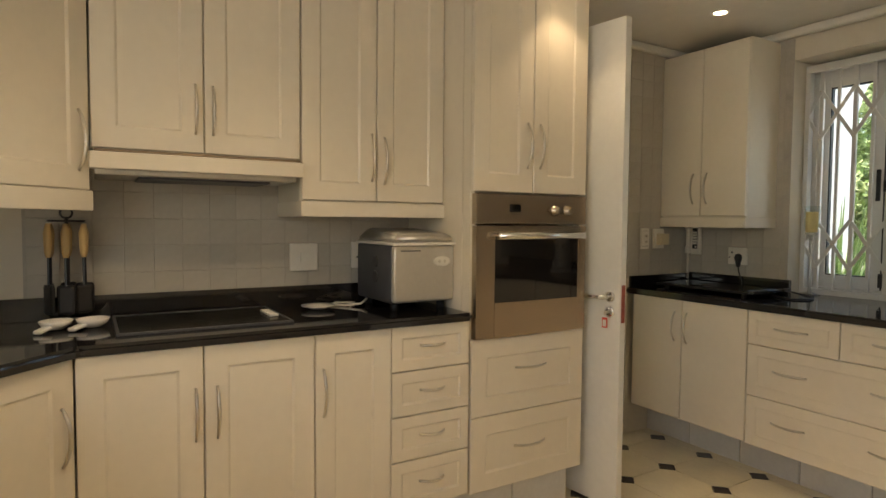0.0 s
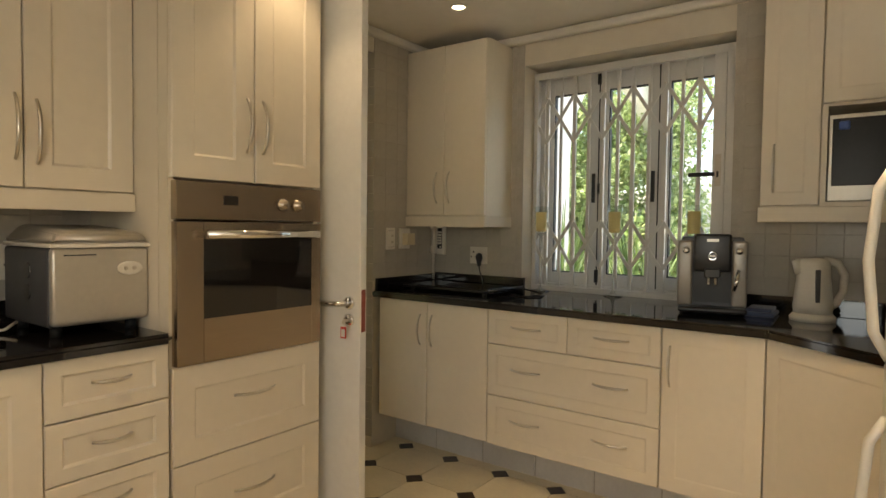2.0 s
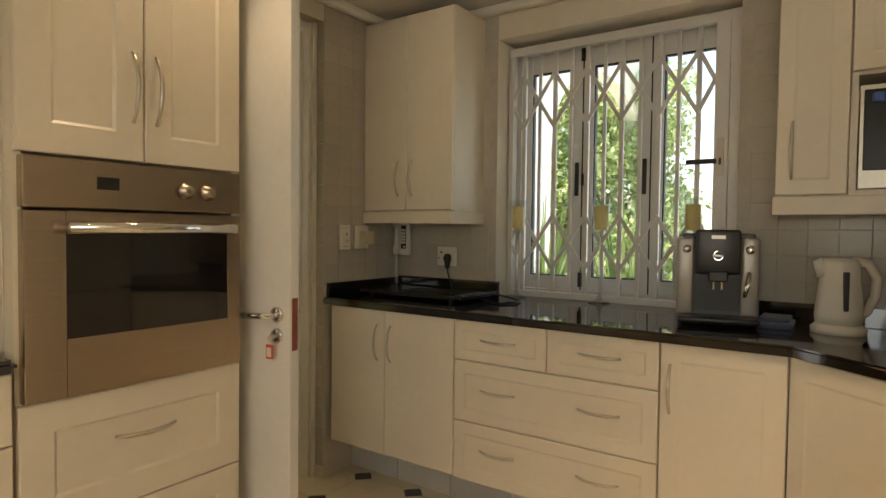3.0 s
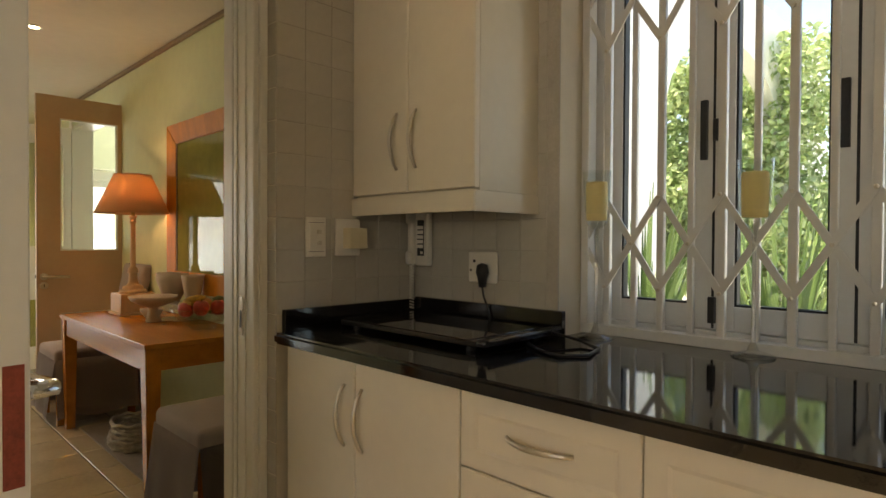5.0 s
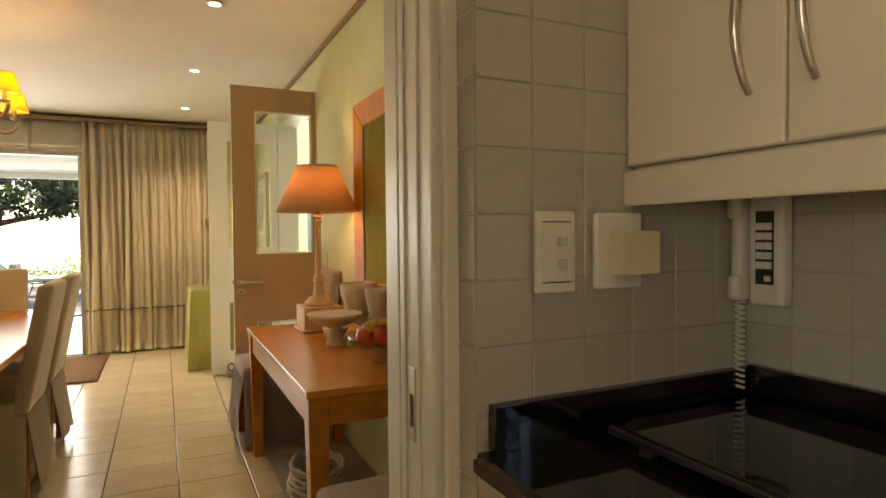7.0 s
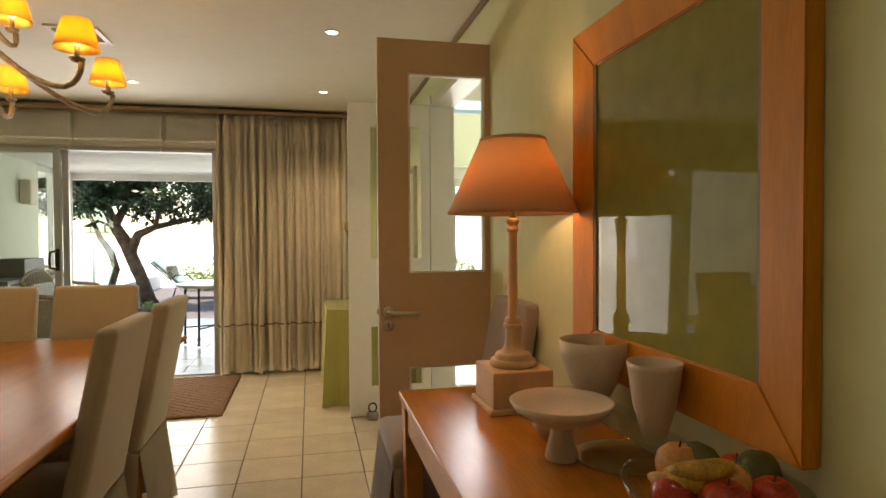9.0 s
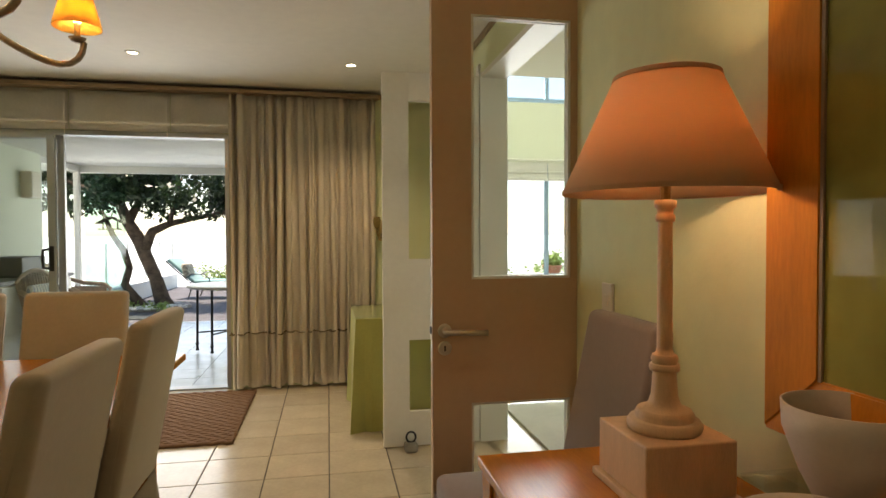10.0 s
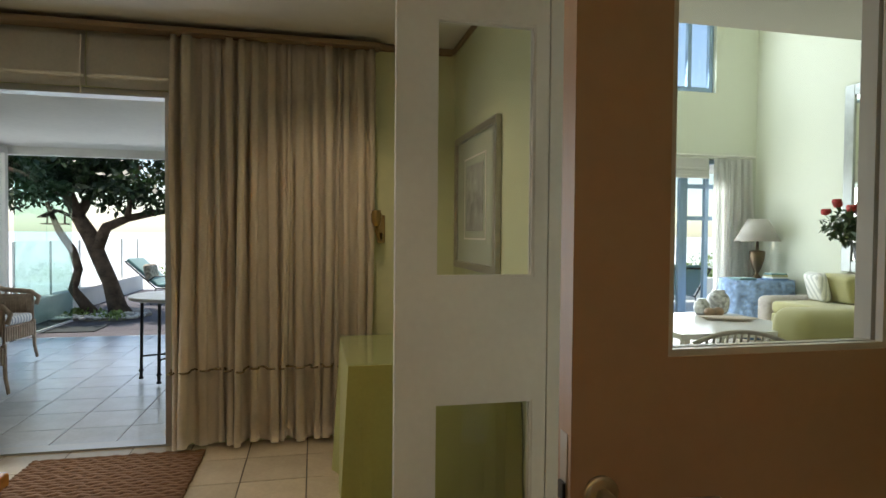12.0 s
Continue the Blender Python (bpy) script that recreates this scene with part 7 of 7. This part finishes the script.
solo("terrace_roof", bx(3.4, 12.62, 2.62, 10.5, 16.15, 2.85), PLASTER, "white terrace roof slab", "roof", kind="structure")
# unseen eave, added to keep a sliver of sun off the wall
solo("roof_eave", bx(3.4, 12.72, 4.76, 10.5, 13.5, 4.9), PLASTER, "unseen white slab added to block sun above the upper windows", "eave", kind="structure")
solo("terrace_wall", bx(3.5, 16.2, -0.2, 12.0, 16.4, 0.42), PLASTER, "low white terrace wall", "parapet", kind="structure")
pp = thing("potted_plant", (7.2, 16.3, 0.42), "terracotta bowl with a spiky succulent on the terrace wall", "plant")
part("pot", lathe([(0, 0), (0.15, 0), (0.22, 0.16), (0.23, 0.18), (0.2, 0.18), (0.13, 0.03), (0, 0.03)], (7.2, 16.3, 0.42), 20), mat("terracotta", (0.42, 0.16, 0.09), 0.8, 0, 0.15, 8), pp, "", True)
leaves("foliage", [(7.2, 16.3, 0.68, 0.16, 0.16, 0.14)], 260, 0.13, LEAF_SUN, pp, 31)
shr = thing("shrub", (9.0, 17.4, -0.2), "green shrubs beyond the terrace", "shrub")
leaves("foliage", [(rngc.uniform(6.0, 12.0), 17.4, rngc.uniform(0.1, 0.75), 0.45, 0.3, 0.3) for _ in range(26)], 4200, 0.09, LEAF_SUN, shr, 32)
part("stem", tube([(9.0, 17.4, -0.25), (9.0, 17.4, 0.3)], 0.03, 6), BARK, shr)
st = thing("side_table", (8.05, 12.0, 0), "corner table under a blue patterned cloth", "table")
cloth = lathe([(0.49, 0.0), (0.475, 0.15), (0.462, 0.4), (0.45, 0.70), (0.445, 0.735), (0, 0.74)], (0, 0, 0), 90)
for v in cloth.verts:
    fold = 1 + 0.055 * math.sin(13 * math.atan2(v.co.y, v.co.x)) * max(0, 0.72 - v.co.z)
    v.co.x, v.co.y = v.co.x * fold, v.co.y * fold
part("cloth", turned(cloth, Matrix.Translation((8.05, 11.93, 0.004))), mat("blue_damask", (0.24, 0.36, 0.56), 0.9, 0, 0.75, 16, 0.1, 200), st, "blue patterned cloth to the floor", True)
for k in range(4):
    solo("book", bx(8.08, 11.66 + 0.01 * k, 0.745 + k * 0.022, 8.32, 11.86 - 0.012 * k, 0.765 + k * 0.022, 0.003), (BLUEC, CREAMC, OLIVE, TEAL)[k], "cloth-bound book in a stack on the corner table", "book", "stack of books")
solo("book", bx(7.66, 11.74, 0.745, 7.90, 11.98, 0.772, 0.003), TEAL, "large blue book on the corner table", "book")
ul = thing("urn_lamp", (8.19, 12.08, 0.745), "bronze openwork urn lamp with a white shade", "lamp")
part("urn", lathe([(0, 0), (0.06, 0), (0.05, 0.02), (0.02, 0.06), (0.05, 0.12), (0.095, 0.26), (0.10, 0.36), (0.085, 0.37), (0.02, 0.38), (0.015, 0.50)], (8.19, 12.08, 0.745), 20), mat("bronze", (0.14, 0.10, 0.06), 0.4, 0.8, 0.2, 14), ul, "", True)
part("shade", lathe([(0.285, 0.50), (0.125, 0.80), (0.122, 0.80), (0.282, 0.50), (0.285, 0.50)], (8.19, 12.08, 0.745), 30, False), shade_mat("white_shade_cloth", (0.75, 0.72, 0.66), (0.5, 0.48, 0.44)), ul, "wide white shade", True)
so = thing("sofa", (8.0, 10.2, 0), "olive green sofa against the pale wall", "sofa")
part("base", bx(7.55, 9.3, 0.05, 8.45, 11.1, 0.42, 0.03, 3), OLIVE, so, "", True)
part("back", bx(8.2, 9.3, 0.42, 8.47, 11.1, 0.88, 0.06, 4), OLIVE, so, "", True)
part("arm", bx(7.55, 11.1, 0.05, 8.45, 11.35, 0.60, 0.08, 5), WICKER_W, so, "patterned rolled arm", True)
part("arm", bx(7.55, 9.05, 0.05, 8.45, 9.3, 0.66, 0.08, 5), OLIVE, so, "", True)
for yy in (9.32, 10.21):
    part("seat_cushion", bx(7.53, yy, 0.42, 8.2, yy + 0.87, 0.56, 0.05, 4), OLIVE, so, "", True)
STRIPE = striped(mat("ticking_stripe", (0.80, 0.79, 0.74), 0.9, 0, 0.06, 9), (0.52, 0.53, 0.50), 26)
solo("cushion", turned(bx(-0.19, -0.06, -0.17, 0.19, 0.06, 0.17, 0.055, 5), pose(8.03, 10.93, 0.73, -14, 0, 70)), STRIPE, "white striped cushion on the sofa", "cushion", smooth=True)
solo("cushion", turned(bx(-0.17, -0.06, -0.16, 0.17, 0.06, 0.16, 0.055, 5), pose(8.10, 10.66, 0.72, -14, 0, 85)), OLIVE, "small olive cushion on the sofa", "cushion", smooth=True)
s2 = thing("sofa", (6.95, 9.45, 0), "olive green sofa end standing across the room", "sofa")
part("arm", bx(6.30, 9.3, 0.05, 7.45, 9.75, 0.68, 0.14, 6), OLIVE, s2, "", True)
part("base", bx(6.30, 8.7, 0.05, 7.45, 9.3, 0.46, 0.05, 4), OLIVE, s2, "", True)
ct = thing("coffee_table", (6.0, 10.2, 0), "low white coffee table", "table")
part("tabletop", bx(5.35, 9.6, 0.42, 6.75, 10.9, 0.47, 0.006), mat("white_marble", (0.74, 0.73, 0.70), 0.2, 0, 0.05, 4), ct)
for lx in (5.42, 6.62):
    for ly in (9.67, 10.77):
        part("leg", bx(lx, ly, 0, lx + 0.06, ly + 0.06, 0.42, 0.004), WHITE, ct)
JAR = mat("blue_and_white_china", (0.62, 0.64, 0.68), 0.2, 0, 0.7, 26)
for jx, jy, s_ in ((6.60, 10.78, 1.05), (6.34, 10.70, 0.72)):
    solo("ginger_jar", lathe([(r_ * s_, z_ * s_) for r_, z_ in ((0, 0), (0.075, 0), (0.1, 0.04), (0.112, 0.10), (0.108, 0.16), (0.085, 0.20), (0.064, 0.212), (0.066, 0.235), (0.055, 0.24), (0, 0.242))], (jx, jy, 0.47), 22), JAR, "blue and white china jar on the coffee table", "jar", "china jars", smooth=True)
for sx, sy in ((6.30, 10.52), (6.42, 10.54)):
    solo("shell", lathe([(0, 0), (0.045, 0.015), (0.06, 0.05), (0.04, 0.085), (0, 0.10)], (sx, sy, 0.471), 14), mat("brown_shell", (0.34, 0.22, 0.14), 0.5, 0, 0.5, 30), "round brown shell on the coffee table", "shell", "shells", smooth=True)
solo("leaf_dish", turned(lathe([(0, 0.0), (0.12, 0.0), (0.17, 0.03), (0.165, 0.032), (0.1, 0.012), (0, 0.012)], (0, 0, 0), 24), Matrix.Translation((6.33, 10.28, 0.471)) @ pose(0, 0, 0, 0, 0, -25) @ Matrix.Diagonal((1.7, 0.62, 1, 1))), CERAMIC, "long pale leaf-shaped dish on the coffee table", "dish", smooth=True)
w2 = wicker_chair(pose(5.02, 8.72, 0, 0, 0, 165) @ Matrix.Diagonal((1, 1, 0.81, 1)), "whitewashed wicker armchair with its back to the doorway", "living room armchairs", WICKER_W, CREAMC)
copy_thing(w2, pose(5.62, 8.70, 0, 0, 0, 195) @ Matrix.Diagonal((1, 1, 0.81, 1)))
pm = thing("wall_mirror", (8.46, 10.6, 0.9), "tall silver-framed mirror on the pale wall", "mirror")
part("frame", join(bx(8.455, 10.9, 0.9, 8.498, 11.03, 3.1, 0.008), bx(8.455, 10.15, 0.9, 8.498, 10.28, 3.1, 0.008), bx(8.455, 10.28, 0.9, 8.498, 10.9, 1.03, 0.008), bx(8.455, 10.28, 2.97, 8.498, 10.9, 3.1, 0.008)), mat("grey_silver_leaf", (0.40, 0.42, 0.40), 0.4, 0.6, 0.15, 14), pm)
part("glass", bx(8.475, 10.28, 1.03, 8.481, 10.9, 2.97), MIRROR, pm)
va_ = thing("flower_vase", (8.38, 10.83, 0.98), "glass wall vase of red roses and eucalyptus", "flowers")
part("vase", lathe([(0.0, 0.0), (0.03, 0.03), (0.06, 0.14), (0.075, 0.30), (0.072, 0.30), (0.05, 0.14), (0.0, 0.04)], (8.38, 10.83, 0.95), 18), DARKP, va_, "dark pointed vase", True)
part("bracket", bx(8.40, 10.81, 1.1, 8.455, 10.85, 1.13), IRON, va_)
leaves("foliage", [(8.3, 10.95, 1.42, 0.14, 0.3, 0.22), (8.3, 10.7, 1.45, 0.14, 0.3, 0.22)], 420, 0.10, LEAF_DARK, va_, 41)
ROSE = mat("rose_petal", (0.42, 0.02, 0.02), 0.6, 0, 0.4, 30)
for k in range(7):
    a = k * 0.9
    part("rose", lathe([(0, 0), (0.04, 0.015), (0.055, 0.05), (0.045, 0.08), (0.02, 0.075), (0, 0.06)], (8.26 + 0.06 * math.sin(a * 3), 10.62 + 0.09 * k, 1.62 + 0.06 * math.sin(a * 2)), 12), ROSE, va_, "red rose", True)
    part("stem", tube([(8.38, 10.83, 1.22), (8.26 + 0.06 * math.sin(a * 3), 10.62 + 0.09 * k, 1.62 + 0.06 * math.sin(a * 2))], 0.004, 5), LEAF_DARK, va_)
va_.location.y -= 0.12

# ---- tiles and planks ----
def pieces(parent_name, mesh, places, material, name="tile"):
    """Lays copies of one piece under a part of the setting."""
    parent = bpy.data.objects[parent_name]
    mesh.materials.append(material)
    for p in places:
        ob = new(name, mesh)
        ob.parent = parent
        ob.matrix_parent_inverse = Matrix.Identity(4)
        ob.matrix_basis = Matrix.Translation(-Vector(parent.location)) @ p


def piece_mesh(bm):
    me = bpy.data.meshes.new("tile")
    bm.to_mesh(me)
    bm.free()
    return me


def flat_tile(w, h, t=0.008, bev=0.002):
    return piece_mesh(bx(-w / 2, -h / 2, 0, w / 2, h / 2, t, bev, 1))


# octagons with dark dots on the kitchen floor
S = 0.3215
cut = 0.055
h = S / 2 - 0.002
octo = [(-h + cut, -h), (h - cut, -h), (h, -h + cut), (h, h - cut), (h - cut, h), (-h + cut, h), (-h, h - cut), (-h, -h + cut)]
OX, OY = 2.785, 2.06
oct_places, dot_places, rest = [], [], bmesh.new()
for i in range(-13, 2):
    for j in range(-12, 3):
        x, y = OX + S * i, OY + S * j
        if -1.3 < x < 2.95 and -1.65 < y < 2.62:
            dot_places.append(pose(x, y, -0.004))
        if -1.25 < x + S / 2 < 3.05 and -1.6 < y + S / 2 < 2.70:
            oct_places.append(pose(x + S / 2, y + S / 2, -0.004))
pieces("floor_kitchen", piece_mesh(prism(octo, 0, 0.006)), oct_places, TILE_OCT)
dd = cut - 0.005
pieces("floor_kitchen", piece_mesh(prism([(-dd, 0), (0, -dd), (dd, 0), (0, dd)], 0, 0.0058)), dot_places, TILE_DOT)
# dining floor
T = 0.3385
pieces("floor_dining", flat_tile(T - 0.006, T - 0.006, 0.006), [pose(2.265 - T / 2 + T * i, 7.35 - T / 2 + T * j, -0.004, 0, 0, 0) for i in range(-11, 4) for j in range(-13, 6) if -1.70 < 2.265 - T / 2 + T * i < 3.17 and 2.80 < 7.35 - T / 2 + T * j < 8.95], TILE_D)
pieces("floor_patio", flat_tile(0.374, 0.374, 0.006), [pose(-1.0 + 0.38 * i, ND + 0.33 + 0.38 * j, -0.024) for i in range(12) for j in range(11)], TILE_P)
pieces("floor_living", flat_tile(0.394, 0.394, 0.006), [pose(3.42 + 0.4 * i, 5.3 + 0.4 * j, -0.004) for i in range(13) for j in range(18)], TILE_D)
deck = solo("deck", bx(-1.55, 13.28, -0.24, 4.0, 20.0, -0.07), GASKET, "weathered timber deck beyond the patio", "deck", kind="structure")
pieces("deck", piece_mesh(bx(-2.77, -0.052, 0, 2.77, 0.052, 0.03, 0.003, 1)), [pose(1.225, 13.34 + 0.112 * k, -0.055) for k in range(59)], DECK, "plank")
solo("terrace_floor", bx(4.0, 12.66, -0.24, 12.0, 16.2, -0.03), mat("terrace_paving", (0.5, 0.5, 0.5), 0.5, 0, 0.12, 3), "pale terrace paving", "terrace", kind="structure")
# plinth tiles under the units
solo("plinth_east", bx(2.87, 0.45, 0, 2.90, NW - 0.002, 0.21), GROUT_W, "tiled plinth under the window units", "plinth", kind="structure")
pieces("plinth_east", piece_mesh(bx(-0.004, -0.158, 0, 0.004, 0.158, 0.20, 0.002, 1)), [pose(2.866, 2.38 - 0.322 * k, 0.002) for k in range(6)], PLINTH)
solo("plinth_north", bx(-0.25, NF + 0.075, 0, 1.72, NF + 0.10, 0.20), GROUT_W, "tiled plinth under the hob units", "plinth", kind="structure")
pieces("plinth_north", piece_mesh(bx(-0.158, -0.004, 0, 0.158, 0.004, 0.195, 0.002, 1)), [pose(1.555 - 0.322 * k, NF + 0.071, 0.002) for k in range(6)], PLINTH)
solo("plinth_side", bx(1.69, NF + 0.08, 0, 1.72, NW, 0.2), PLINTH, "plinth return beside the door", "plinth", kind="structure")
# wall tiles
W = 0.1018
wt_mesh = piece_mesh(bx(-W / 2 + 0.0009, -0.005, -W / 2 + 0.0009, W / 2 - 0.0009, 0, W / 2 - 0.0009, 0.0012, 1))
pl = []
for i in range(14):
    for j in range(6):
        x, z = -0.35 + W * i, 1.066 + W * j
        if x < 1.05 and not (z > 1.45 and x > 0.45):
            pl.append(pose(x, NW - 0.001, z))
for i in range(6):
    for j in range(14):
        x, z = 2.64 + W / 2 + W * i, 0.980 + W / 2 + W * j
        if x < 3.2:
            pl.append(pose(x, NW - 0.001, z))
solo("tile_grout", join(bx(-0.41, NW - 0.004, 1.03, 1.118, NW - 0.0005, 1.55), bx(2.641, NW - 0.004, 0.98, EW - 0.001, NW - 0.0005, KC - 0.05)), GROUT_W, "grout behind the kitchen wall tiles", "trim", kind="structure", at=(0, NW, 1))
pieces("wall_kitchen_north", wt_mesh, pl, TILE_W)
pe = []
for i in range(33):
    for j in range(14):
        y, z = NW - W / 2 - W * i, 0.980 + W / 2 + W * j
        if (y > 1.90 or y < 0.70) and y > -0.65 and (z < 1.42 or y > 1.90 or y > 0.40) and len(pe) < 298:
            pe.append(pose(EW - 0.001, y, z, 0, 0, -90))
solo("tile_grout", join(bx(EW - 0.004, 1.876, 0.98, EW - 0.0005, NW - 0.006, KC - 0.05), bx(EW - 0.004, -0.7, 0.98, EW - 0.0005, 0.744, 1.45), bx(EW - 0.004, 0.372, 1.45, EW - 0.0005, 0.744, KC - 0.05)), GROUT_W, "grout behind the kitchen wall tiles", "trim", kind="structure", at=(EW, 1.5, 1))
wt2 = wt_mesh.copy()
wt2.materials.clear()
pieces("wall_kitchen_east", wt2, pe, TILE_W)
wt3 = piece_mesh(bx(-0.029, -0.004, -W / 2 + 0.0012, 0.029, 0, W / 2 - 0.0012, 0.002, 1))
pieces("wall_kitchen_north", wt3, [pose(2.6405, NW + 0.022, 0.980 + W / 2 + W * j, 0, 0, -90) for j in range(-9, 13)], TILE_W)
